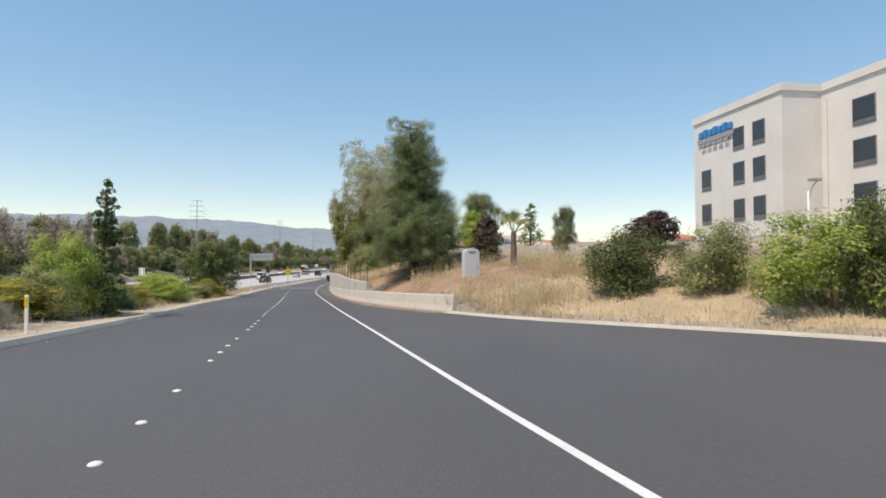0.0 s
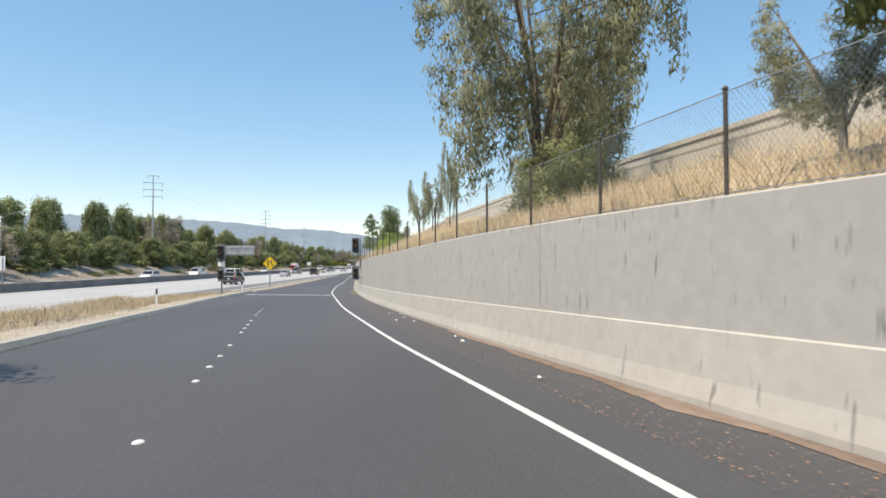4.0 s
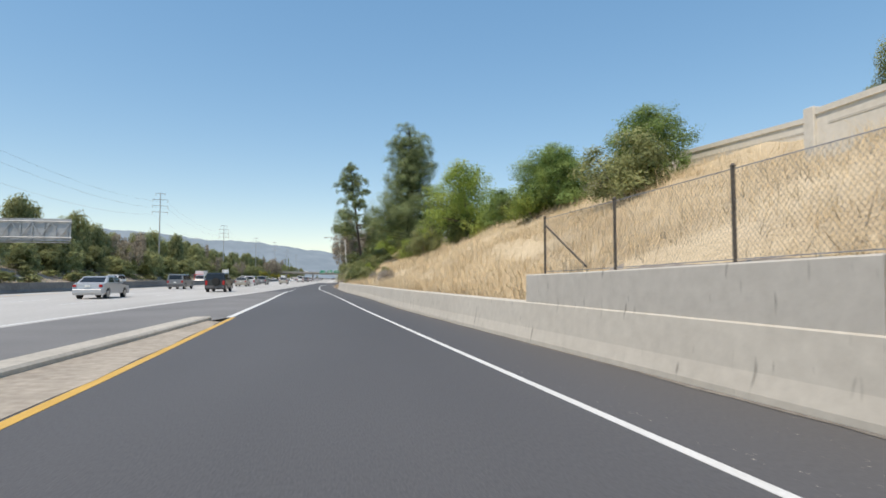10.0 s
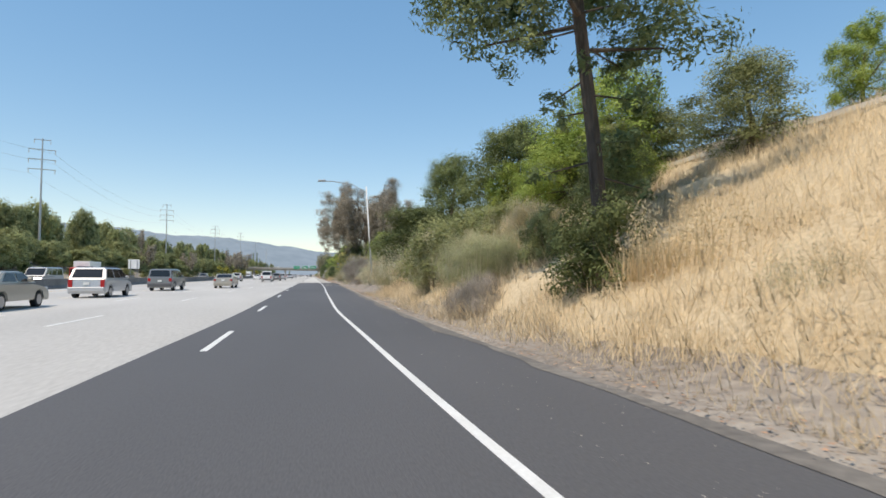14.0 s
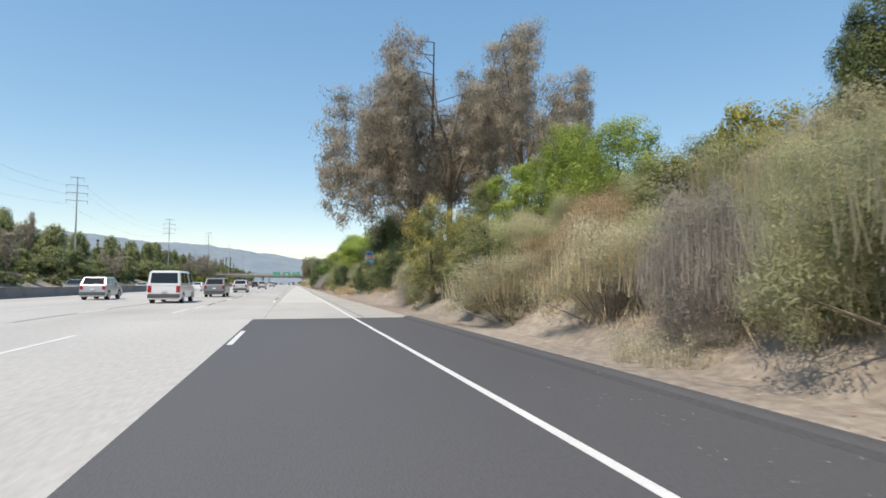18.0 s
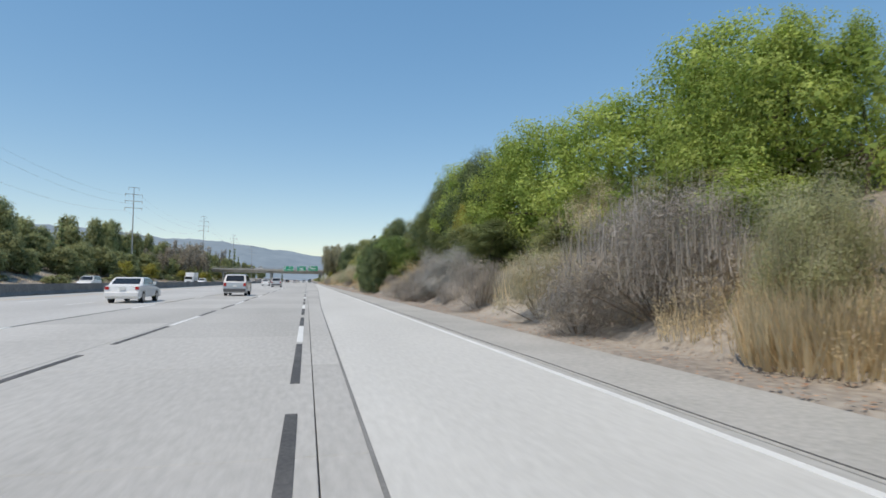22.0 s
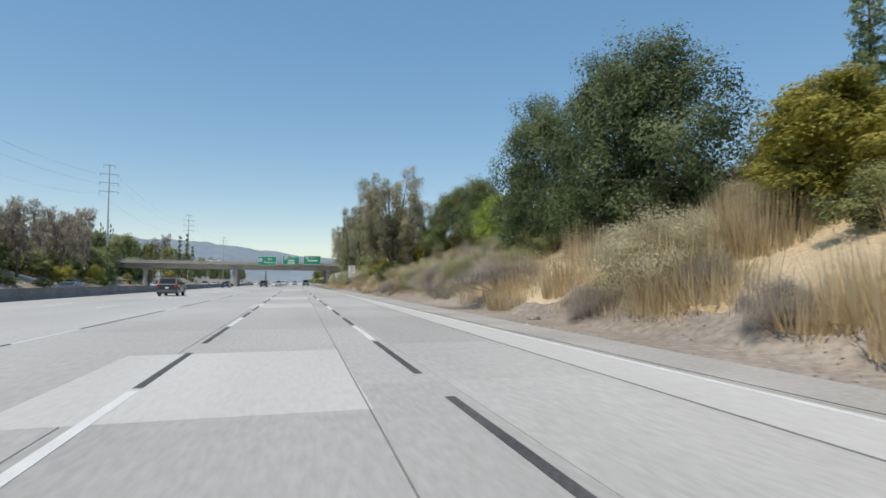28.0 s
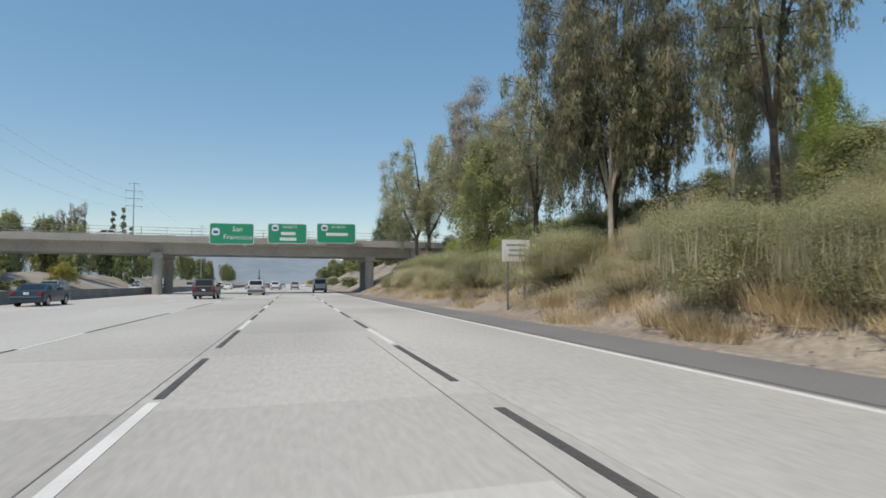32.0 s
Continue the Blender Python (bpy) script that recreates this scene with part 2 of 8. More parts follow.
M_GREENGRASS = surface("weeds", (0.19, 0.195, 0.10), (0.38, 0.365, 0.20), grain=3, blotch=0.2, rough=0.85, world_space=True, island=0.3, leaf=0.25, spec=0.2)


def wall_material(name, low, high):
    """Cast concrete with dark runs of water and rust."""
    m = surface(name, low, high, grain=5, blotch=0.28, rough=0.9, bump=0.2, world_space=True, vary=0.045, spread=(0.3, 0.7))
    n, l, bsdf = nodes_of(m)
    geo = n.new("ShaderNodeNewGeometry")
    mp = n.new("ShaderNodeMapping")
    mp.inputs["Scale"].default_value = (0.0, 3.6, 0.6)
    l.new(geo.outputs["Position"], mp.inputs[0])
    t = n.new("ShaderNodeTexNoise")
    t.inputs["Scale"].default_value = 2.6
    t.inputs["Detail"].default_value = 2
    l.new(mp.outputs[0], t.inputs[0])
    r = n.new("ShaderNodeValToRGB")
    r.color_ramp.elements[0].position, r.color_ramp.elements[1].position = 0.652, 0.73
    l.new(t.outputs[0], r.inputs[0])
    mix = n.new("ShaderNodeMix")
    mix.data_type = 'RGBA'
    mix.inputs["B"].default_value = (0.14, 0.125, 0.105, 1)
    old = bsdf.inputs["Base Color"].links[0].from_socket
    k = n.new("ShaderNodeMath")
    k.operation = 'MULTIPLY'
    k.inputs[1].default_value = 0.6
    l.new(r.outputs[0], k.inputs[0])
    l.new(k.outputs[0], mix.inputs["Factor"])
    l.new(old, mix.inputs["A"])
    l.new(mix.outputs["Result"], bsdf.inputs["Base Color"])
    return m


M_WALL = wall_material("cast_concrete", (0.47, 0.44, 0.385), (0.60, 0.565, 0.50))
M_BARRIER = wall_material("barrier_concrete", (0.50, 0.465, 0.40), (0.63, 0.59, 0.51))
M_MEDIAN = surface("weathered_barrier", (0.12, 0.115, 0.11), (0.24, 0.23, 0.215), grain=6, blotch=0.4, rough=0.9, world_space=True)
M_BLOCKWALL = surface("painted_block_wall", (0.62, 0.58, 0.50), (0.72, 0.68, 0.60), grain=6, blotch=0.5, rough=0.9, bump=0.15, world_space=True)
M_GALV = surface("galvanised_steel", (0.22, 0.22, 0.22), (0.36, 0.36, 0.36), grain=20, blotch=2, rough=0.5, metal=0.6)
M_RUSTPOST = surface("weathered_steel_post", (0.07, 0.06, 0.05), (0.15, 0.13, 0.11), grain=20, blotch=2, rough=0.7, metal=0.3)
M_STEEL = plain("grey_steel", (0.42, 0.43, 0.43), 0.45, 0.5)
M_DARK = plain("dark_rubber", (0.02, 0.02, 0.02), 0.8)
M_BLACK = plain("black_paint", (0.025, 0.025, 0.027), 0.45)
M_BARK = surface("bark", (0.10, 0.075, 0.055), (0.24, 0.19, 0.145), grain=14, blotch=2, rough=0.95, bump=0.6, stretch=(1, 1, 0.2))
M_DARKBARK = surface("dark_bark", (0.045, 0.036, 0.029), (0.13, 0.105, 0.083), grain=14, blotch=2, rough=0.95, bump=0.6, stretch=(1, 1, 0.2))
M_PALEBARK = surface("pale_peeling_bark", (0.36, 0.30, 0.23), (0.70, 0.63, 0.53), grain=6, blotch=1.2, rough=0.85, bump=0.3, stretch=(1, 1, 0.35))
M_TWIG = surface("dry_twigs", (0.16, 0.125, 0.10), (0.33, 0.28, 0.23), grain=10, blotch=1, rough=0.95)


# ---- building helpers ----
def mesh_of(name, verts, faces, material, flat=True):
    me = bpy.data.meshes.new(name)
    me.from_pydata([tuple(v) for v in verts], [], faces)
    me.materials.append(material)
    if not flat:
        me.polygons.foreach_set("use_smooth", [True] * len(me.polygons))
    me.update()
    return me


def thing(name, label, category, group="", kind="", at=None):
    ob = new(name)
    ob.empty_display_size = 0.2
    if at is not None:
        ob.matrix_basis = at
    return tagged(ob, label, category, group, kind)


def part(name, bm, material, parent=None, label="", flat=True):
    """A bmesh, or a ready mesh, as one object under its thing."""
    if isinstance(bm, bmesh.types.BMesh):
        me = bpy.data.meshes.new(name)
        bm.to_mesh(me)
        bm.free()
        me.materials.append(material)
        if not flat:
            me.polygons.foreach_set("use_smooth", [True] * len(me.polygons))
    else:
        me = bm
    ob = new(name, me)
    if parent is not None:
        ob.parent = parent
    return tagged(ob, label)


def box(bm, lo, hi, bevel=0.0, m=None):
    made = bmesh.ops.create_cube(bm, size=1.0, matrix=Matrix.Translation([(a + b) / 2 for a, b in zip(lo, hi)]) @ Matrix.Diagonal([max(b - a, 1e-4) for a, b in zip(lo, hi)] + [1]))
    if bevel:
        edges = list({e for v in made["verts"] for e in v.link_edges})
        bmesh.ops.bevel(bm, geom=edges, offset=bevel, segments=1, affect='EDGES')
    return bm


def boxed(lo, hi, bevel=0.0):
    return box(bmesh.new(), lo, hi, bevel)


def tube(bm, a, b, r0, r1=None, sides=8, cap=True):
    a, b = Vector(a), Vector(b)
    r1 = r0 if r1 is None else r1
    d = b - a
    m = Matrix.Translation((a + b) / 2) @ d.to_track_quat('Z', 'Y').to_matrix().to_4x4()
    bmesh.ops.create_cone(bm, cap_ends=cap, segments=sides, radius1=r0, radius2=r1, depth=d.length, matrix=m)
    return bm


def steps(a, b, s):
    n = max(1, int(round((b - a) / s)))
    return [a + (b - a) * i / n for i in range(n + 1)]


def strip(name, ys, left, right, z, material, thick=0.0):
    """A paved sheet along y between two lines, with its sides turned down."""
    verts, faces = [], []
    for y in ys:
        xl, xr = left(y), right(y)
        zl, zr = z(xl, y), z(xr, y)
        verts += [(xl, y, zl), (xr, y, zr), (xl, y, zl - thick), (xr, y, zr - thick)]
    for i in range(len(ys) - 1):
        a, b = 4 * i, 4 * i + 4
        faces.append((a, a + 1, b + 1, b))
        if thick:
            faces += [(a, b, b + 2, a + 2), (a + 1, a + 3, b + 3, b + 1)]
    if thick:
        faces += [(0, 2, 3, 1), (4 * len(ys) - 4, 4 * len(ys) - 3, 4 * len(ys) - 1, 4 * len(ys) - 2)]
    return mesh_of(name, verts, faces, material)


def sweep(name, ys, line, profile, material, z=None):
    """A closed profile of (out, up) swept along y. line(y) gives x; up is over z(y)."""
    verts, faces, k = [], [], len(profile(ys[0]))
    for y in ys:
        x = line(y)
        s = (line(y + 0.5) - line(y - 0.5))
        c = 1 / math.hypot(1, s)
        zz = z(y) if z else 0.0
        verts += [(x + o * c, y - o * s * c, zz + u) for o, u in profile(y)]
    for i in range(len(ys) - 1):
        for j in range(k):
            a, b = i * k + j, i * k + (j + 1) % k
            faces.append((a, a + k, b + k, b))
    faces.append(tuple(range(k)))
    faces.append(tuple(reversed(range((len(ys) - 1) * k, len(ys) * k))))
    return mesh_of(name, verts, faces, material)


# ---- ground ----
def build_ground():
    ys = [-3500, -900, -300, -150] + steps(-100, 860, 2.5) + [900, 1000, 1200, 1600, 2400, 4600]
    cols = [lambda y, c=c: c for c in (-4600, -1500, -600, -250, -120, -90, -75, -66, -57, -51, -47, -44, -41, -39, -20)]
    cols += [lambda y, k=k: seam_x(y) + (min(left_x(y), 40) - seam_x(y)) * k if y < 186 else seam_x(y) for k in (0, .12, .25, .4, .55, .7, .8, .9, .96, 1.0)]
    cols += [lambda y: wall_x(y) - 0.05, lambda y: wall_x(y) + 0.24]
    cols += [lambda y, d=d: wall_x(y) + d for d in (0.35, 0.8, 1.4, 2, 2.8, 3.6, 4.5, 5.5, 6.5, 7.6, 8.8, 10, 11.3, 12.6, 14, 16, 19, 24, 32, 45, 70, 120, 300, 1200, 4600)]
    nleft = 25
    verts, faces = [], []
    for y in ys:
        for j, c in enumerate(cols):
            x = c(y)
            if y < 186:
                paved = nleft - 1 <= j <= nleft
            else:
                paved = 14 <= j <= nleft
            if 13 <= j <= 15 and y < 186:
                paved = True
            z = ramp_z(y) - 0.10 if paved and j > 15 else (-0.10 if paved else ground_z(x, y))
            verts.append((x, y, z))
    k = len(cols)
    for i in range(len(ys) - 1):
        for j in range(k - 1):
            a = i * k + j
            faces.append((a, a + 1, a + k + 1, a + k))
    tagged(new("ground", mesh_of("ground", verts, faces, M_SOIL, flat=False)), "dry brown soil of the verges and banks", "ground", kind="structure")


build_ground()

road_z = lambda x, y: ramp_z(y)
# the asphalt ramp ends in a straight joint at 322
ys_ramp = steps(-100, 184, 2)
tagged(new("road_ramp", strip("road_ramp", ys_ramp, left_x, lambda y: wall_x(y) - 0.02, road_z, M_ASPHALT, 0.12)), "fresh dark asphalt of the slip road", "road", kind="structure")
tagged(new("road_merge", strip("road_merge", steps(184, 322, 2), lambda y: left_x(y) + (seam_x(y) - left_x(y)) * fade(184, 200, y), lambda y: wall_x(y) - 0.02, road_z, M_ASPHALT, 0.12)), "fresh dark asphalt of the merging lane", "road", kind="structure")
tagged(new("road_gore", strip("road_gore", steps(106, 206, 2), seam_x, lambda y: left_x(y) - (0.45 + 0.034 * (167 - y) if y < 167 else 0.02) - 0.75 * fade(180, 208, y), lambda x, y: 0.003 + ramp_z(y) * fade(0, 3, x - seam_x(y)), M_ASPHALT_OLD)), "grey worn asphalt wedge beside the motorway", "road", kind="structure")
tagged(new("road_motorway", strip("road_motorway", [-900, -300] + steps(-100, 320, 4) + [322], lambda y: MEDIAN_X + 0.2, seam_x, lambda x, y: 0.0, M_CONCRETE, 0.12)), "pale grey concrete motorway lanes", "road", kind="structure")
tagged(new("road_motorway_ahead", strip("road_motorway_ahead", steps(322, 900, 4) + [1500, 2600], lambda y: MEDIAN_X + 0.2, lambda y: -5.6, lambda x, y: 0.0, M_CONCRETE, 0.12)), "pale grey concrete motorway lanes", "road", kind="structure")
tagged(new("road_bed", strip("road_bed", steps(322, 800, 4) + [1500, 2600], lambda y: -5.6, lambda y: wall_x(y) - 0.02, lambda x, y: -0.03, M_BLACK_LINE, 0.09)), "dark joint filler under the concrete slabs", "road", kind="structure")
tagged(new("road_shoulder", strip("road_shoulder", steps(322, 636, 4), lambda y: 5.95, lambda y: wall_x(y), lambda x, y: 0.002, M_SHOULDER, 0.06)), "pale concrete shoulder with a dusty edge", "road", kind="structure")
tagged(new("road_shoulder_asphalt", strip("road_shoulder_asphalt", steps(636, 900, 4), lambda y: 5.95, lambda y: wall_x(y), lambda x, y: 0.002, M_ASPHALT_OLD, 0.06)), "grey asphalt shoulder", "road", kind="structure")
tagged(new("road_opposite", strip("road_opposite", [-900, -300] + steps(-100, 900, 20) + [1500, 2600], lambda y: FAR_X, lambda y: MEDIAN_X - 0.4, lambda x, y: 0.0, M_CONCRETE, 0.12)), "pale concrete lanes of the opposite carriageway", "road", kind="structure")
tagged(new("road_far_slabs", strip("road_far_slabs", [800, 1000, 1500, 2600], lambda y: -5.6, lambda y: 5.95, lambda x, y: 0.0, M_CONCRETE, 0.02)), "pale grey concrete lanes far ahead", "road", kind="structure")


# ---- road markings ----
def line_on(name, ys, x, width, material, label, lift=0.004):
    me = strip(name, ys, lambda y: x(y) - width / 2, lambda y: x(y) + width / 2, lambda xx, y: ramp_z(y) + lift, material, lift)
    return tagged(new(name, me), label, "road marking", kind="structure")


line_on("edge_line", steps(-100, 322, 2), edge_x, 0.105, M_LINE, "solid white edge line on the slip road")
line_on("edge_line_ahead", steps(322, 900, 4), edge_x, 0.11, M_LINE, "solid white edge line on the motorway", 0.006)
line_on("joint_line", steps(322, 720, 4), lambda y: 6.04 + 0.02 * math.sin(y * 0.7), 0.028, M_BLACK_LINE, "dark open joint beside the shoulder", 0.006)
line_on("yellow_line", steps(112, 168, 2), lambda y: left_x(y) + 0.12, 0.15, M_YELLOW_LINE, "solid yellow line along the island")
line_on("gore_line", steps(168, 206, 2), lambda y: left_x(y) + (3.05 - 3.8) * fade(180, 208, y), 0.21, M_LINE, "wide white line between slip road and motorway", 0.009)
line_on("motorway_edge_line", [-600, -300] + steps(-100, 204, 2), lambda y: seam_x(y) - 0.35, 0.15, M_LINE, "white edge line of the motorway", 0.004)
line_on("median_line", [-600, -300] + steps(-100, 900, 20) + [1500], lambda y: MEDIAN_X + 3.2, 0.15, M_YELLOW_LINE, "yellow line beside the median")


# limit line across the slip road, at the ramp signals
_v = [(8.25, 99.85), (15.35, 97.45), (15.35, 97.76), (8.25, 100.16)]
tagged(new("limit_line", mesh_of("limit_line", [(x, y, ramp_z(y) + 0.012) for x, y in _v] + [(x, y, ramp_z(y)) for x, y in _v], [(0, 1, 2, 3), (0, 4, 5, 1), (1, 5, 6, 2), (2, 6, 7, 3), (3, 7, 4, 0)], M_LINE)), "white limit line across the slip road", "road marking", kind="structure")


def dash(y0, x, length, width, material, name, label, z=0.004, slant=0.0):
    me = strip(name, [y0, y0 + length / 2, y0 + length], lambda y: x - width / 2 + slant * (y - y0), lambda y: x + width / 2 + slant * (y - y0), lambda xx, y: ramp_z(y) + z, material, z)
    return tagged(new(name, me), label, "road marking", "lane dashes", "structure")


CYCLE = 14.9
for n, (y0, x, w) in enumerate(((208.1, 3.07, 0.21), (219.7, 2.62, 0.15), (232.0, 2.26, 0.12), (243.2, 2.2, 0.12), (256.8, 2.14, 0.12), (270.9, 2.08, 0.12), (285.2, 2.05, 0.12), (299.7, 2.04, 0.12), (313.1, 2.1, 0.12))):
    dash(y0, x, 3.6, w, M_LINE, "lane_dash", "short white lane dash on asphalt")
for n in range(-1, 27):                   # both sides of the lane that the walk ends in
    for x, y0 in ((LANES[0], 346.7 + CYCLE * n), (2.13, 356.4 + CYCLE * n)):
        if y0 < 323:
            continue
        dash(y0, x, 4.3, 0.13, M_LINE, "lane_dash", "worn white lane dash on concrete", 0.006)
        dash(y0 + 4.5, x, 3.7, 0.12, M_BLACK_LINE, "contrast_dash", "black contrast dash between white ones", 0.006)
        dash(y0 + 9.9, x, 4.6, 0.12, M_BLACK_LINE, "contrast_dash", "black contrast dash between white ones", 0.006)
for k, x in enumerate(LANES[1:]):
    for n in range(-8, 51):
        dash(4.0 * k + CYCLE * n, x, 4.0, 0.13, M_LINE, "lane_dash", "worn white lane dash on concrete", 0.005)
for n in range(9):
    dash(208.0 + CYCLE * n, -2.7 + 0.0085 * CYCLE * n, 4.0, 0.13, M_LINE, "lane_dash", "worn white lane dash on concrete", 0.005)

# raised white dots between the two lanes of the slip road
dot_x = smooth(table([(-20, 35.4), (5.3, 29.94), (13, 28.28), (19, 27.1), (27, 25.4), (34, 24.0), (45.5, 21.7), (59, 18.8), (66, 17.4), (75, 15.5), (81, 14.3)]), 2)
_bm = bmesh.new()
bmesh.ops.create_uvsphere(_bm, u_segments=10, v_segments=6, radius=1.0, matrix=Matrix.Diagonal((0.055, 0.055, 0.022, 1)))
dot_mesh = bpy.data.meshes.new("road_dot")
_bm.to_mesh(dot_mesh)
_bm.free()
dot_mesh.materials.append(M_LINE)
for n in range(-2, 11):
    for y in (3.1 + 7.25 * n, 4.4 + 7.25 * n, 5.7 + 7.25 * n, 7.4 + 7.25 * n):
        ob = tagged(new("road_dot", dot_mesh), "raised white ceramic dot on the asphalt", "road marker", "dots between the lanes", "structure")
        ob.location = (dot_x(y), y, ramp_z(y) + 0.005)

# ---- walls along the slip road ----
def barrier_profile(y):
    return [(0.0, -0.3), (0.0, 0.08), (0.05, 0.30), (0.10, 0.80), (0.13, 0.83), (0.36, 0.83), (0.40, 0.79), (0.40, -0.3)]


tagged(new("wall_barrier", sweep("wall_barrier", steps(27.0, BARRIER_END, 1.5), wall_x, barrier_profile, M_BARRIER, ramp_z)), "pale concrete safety barrier with water stains", "wall", kind="structure")


def upper_profile(y):
    h = wall_h(y)
    return [(0.118, 0.6), (0.125, h - 0.02), (0.145, h), (0.40, h), (0.42, h - 0.02), (0.42, 0.6)]


JOINTS = steps(WALL_A, WALL_B, 7.3)
wall_root = thing("wall_retaining", "grey cast concrete retaining wall with dark stains", "wall", kind="structure")
for a, b in zip(JOINTS, JOINTS[1:]):
    part("panel", sweep("panel", steps(a + 0.012, b - 0.012, 1.5), wall_x, upper_profile, M_WALL, ramp_z), M_WALL, wall_root)
part("paint_patch", sweep("paint_patch", steps(44.75, 45.6, 0.4), wall_x, lambda y: [(0.112, 0.87), (0.117, 1.42), (0.13, 1.42), (0.13, 0.87)], surface("brown_grey_wall_paint", (0.41, 0.37, 0.325), (0.50, 0.455, 0.40), grain=5, blotch=1.5, rough=0.85, world_space=True), ramp_z), M_WALL, wall_root, "patch of brownish paint over old marks")
part("joint_filler", sweep("joint_filler", steps(WALL_A + 0.05, WALL_B - 0.05, 3), wall_x, lambda y: [(0.20, 0.6), (0.20, wall_h(y) - 0.05), (0.38, wall_h(y) - 0.05), (0.38, 0.6)], M_BLACK_LINE, ramp_z), M_BLACK_LINE, wall_root)


# ---- chain-link fence on the wall ----
def build_fence():
    root = thing("chain_link_fence", "chain-link fence with dark steel posts on the wall", "fence")
    h = 1.12
    foot = lambda y: (wall_x(y) + 0.30, y, ramp_z(y) + wall_h(y))
    post_bm = tube(bmesh.new(), (0, 0, -0.05), (0, 0, h + 0.04), 0.025, sides=8)
    tube(post_bm, (0, 0, h + 0.04), (0, 0, h + 0.07), 0.04, 0.015, sides=8)
    first = part("post", post_bm, M_RUSTPOST, root)
    ys = [41.55 + 2.4985 * i for i in range(48)]
    first.location = foot(ys[0])
    for y in ys[1:]:
        ob = first.copy()
        scene.collection.objects.link(ob)
        ob.location = foot(y)
    for y in (ys[0], ys[-1]):
        x, yy, z = foot(y)
        s = -1 if y == ys[-1] else 1
        part("brace", tube(bmesh.new(), (x, yy, z + h * 0.9), (wall_x(yy + s * 1.6) + 0.3, yy + s * 1.6, ramp_z(yy + s * 1.6) + wall_h(yy + s * 1.6) + 0.1), 0.02, sides=6), M_RUSTPOST, root)
    for name, k in (("tension_wire", 0.04), ("top_wire", h)):
        part(name, sweep(name, steps(ys[0], ys[-1], 2.4985), lambda y: wall_x(y) + 0.30, lambda y: [(-0.006, k), (0.006, k), (0, k + 0.012)], M_GALV, lambda y: ramp_z(y) + wall_h(y)), M_GALV, root)
    # woven wires, as thin ribbons crossing both ways
    verts, faces = [], []
    pitch, w = 0.065, 0.0021
    span = h - 0.05
    for s in (1, -1):
        y = ys[0] - span
        while y < ys[-1] + span:
            ya, yb = (y, y + span * 0.8 * s)
            lo, hi = max(ys[0], min(ya, yb)), min(ys[-1], max(ya, yb))
            if hi > lo + 0.02:
                def at(v):
                    k = (v - ya) / (yb - ya)
                    fx, fy, fz = foot(v)
                    return Vector((fx - 0.012 * s, v, fz + 0.05 + span * k))
                p, q = at(lo), at(hi)
                i = len(verts)
                off = Vector((0, w * 0.78, -w * 0.62 * s))
                verts += [p - off, p + off, q + off, q - off]
                faces.append((i, i + 1, i + 2, i + 3))
            y += pitch
    tagged(part("wire_mesh", mesh_of("wire_mesh", verts, faces, M_GALV), M_GALV, root), "woven galvanised wire")


build_fence()


# ---- cream wall on top of the bank ----
def build_sound_wall():
    root = thing("wall_sound", "cream painted block wall with a capping course", "wall", kind="structure")
    crest = table([(46, 5.6), (70, 6.05), (100, 6.95), (130, 6.85), (145, 6.3), (160, 5.75), (170, 6.7), (205, 6.3), (230, 6.0), (292, 6.0)])
    for k, (a, b) in enumerate(((62, 82), (82.4, 108), (108.4, 127), (127.5, 161), (163, 178), (178.4, 200), (200.4, 232), (232.4, 262), (262.4, 292))):
        off = 8.8 if b < 162 else 11.2
        line = lambda y: wall_x(a) + off + (wall_x(b) - wall_x(a)) / (b - a) * (y - a)
        top = lambda y: ramp_z(y) + crest((a + b) / 2) + (crest(b) - crest(a)) / (b - a) * (y - (a + b) / 2)
        part("panel", sweep("panel", steps(a, b, 3), line, lambda y: [(0, -3.2), (0, -0.16), (0.2, -0.16), (0.2, -3.2)], M_BLOCKWALL, top), M_BLOCKWALL, root)
        part("capping", sweep("capping", steps(a, b, 3), line, lambda y: [(-0.05, -0.16), (-0.05, 0), (0.25, 0), (0.25, -0.16)], M_BLOCKWALL, top), M_BLOCKWALL, root)
        part("groove_strip", sweep("groove_strip", steps(a + 0.5, b - 0.5, 3), line, lambda y: [(-0.012, -0.50), (-0.012, -0.44), (0.01, -0.44), (0.01, -0.50)], M_KERB, top), M_KERB, root)
        part("pilaster", boxed((line(b) - 0.08, b - 0.15, top(b) - 3.2), (line(b) + 0.28, b + 0.2, top(b) + 0.08), 0.02), M_BLOCKWALL, root)


build_sound_wall()

# ---- island between slip road and motorway ----
tagged(new("kerb", sweep("kerb", steps(-60, 107, 2), lambda y: left_x(y) - 0.38, lambda y: [(0, -0.1), (0, 0.12), (0.05, 0.15), (0.28, 0.15), (0.36, 0.02), (0.36, -0.1)], M_KERB, ramp_z)), "dusty pale kerb along the slip road", "kerb", kind="structure")
sand_w = lambda y: min(1.45, 0.30 + 0.075 * (167 - y))     # sand between the yellow line and the kerb
M_SAND = surface("pale_road_sand", (0.29, 0.25, 0.20), (0.50, 0.44, 0.36), grain=6, blotch=0.7, rough=0.95, bump=0.5, world_space=True)
tagged(new("ground_sand", strip("ground_sand", steps(106, 166, 1), lambda y: left_x(y) - sand_w(y), lambda y: left_x(y) + 0.03 + 0.03 * math.sin(y * 1.7), lambda x, y: ramp_z(y) + 0.008 + 0.03 * (1 - fade(0, 0.5, x - left_x(y) + sand_w(y))), M_SAND, 0.1)), "pale drifted sand between yellow line and kerb", "verge", kind="structure")
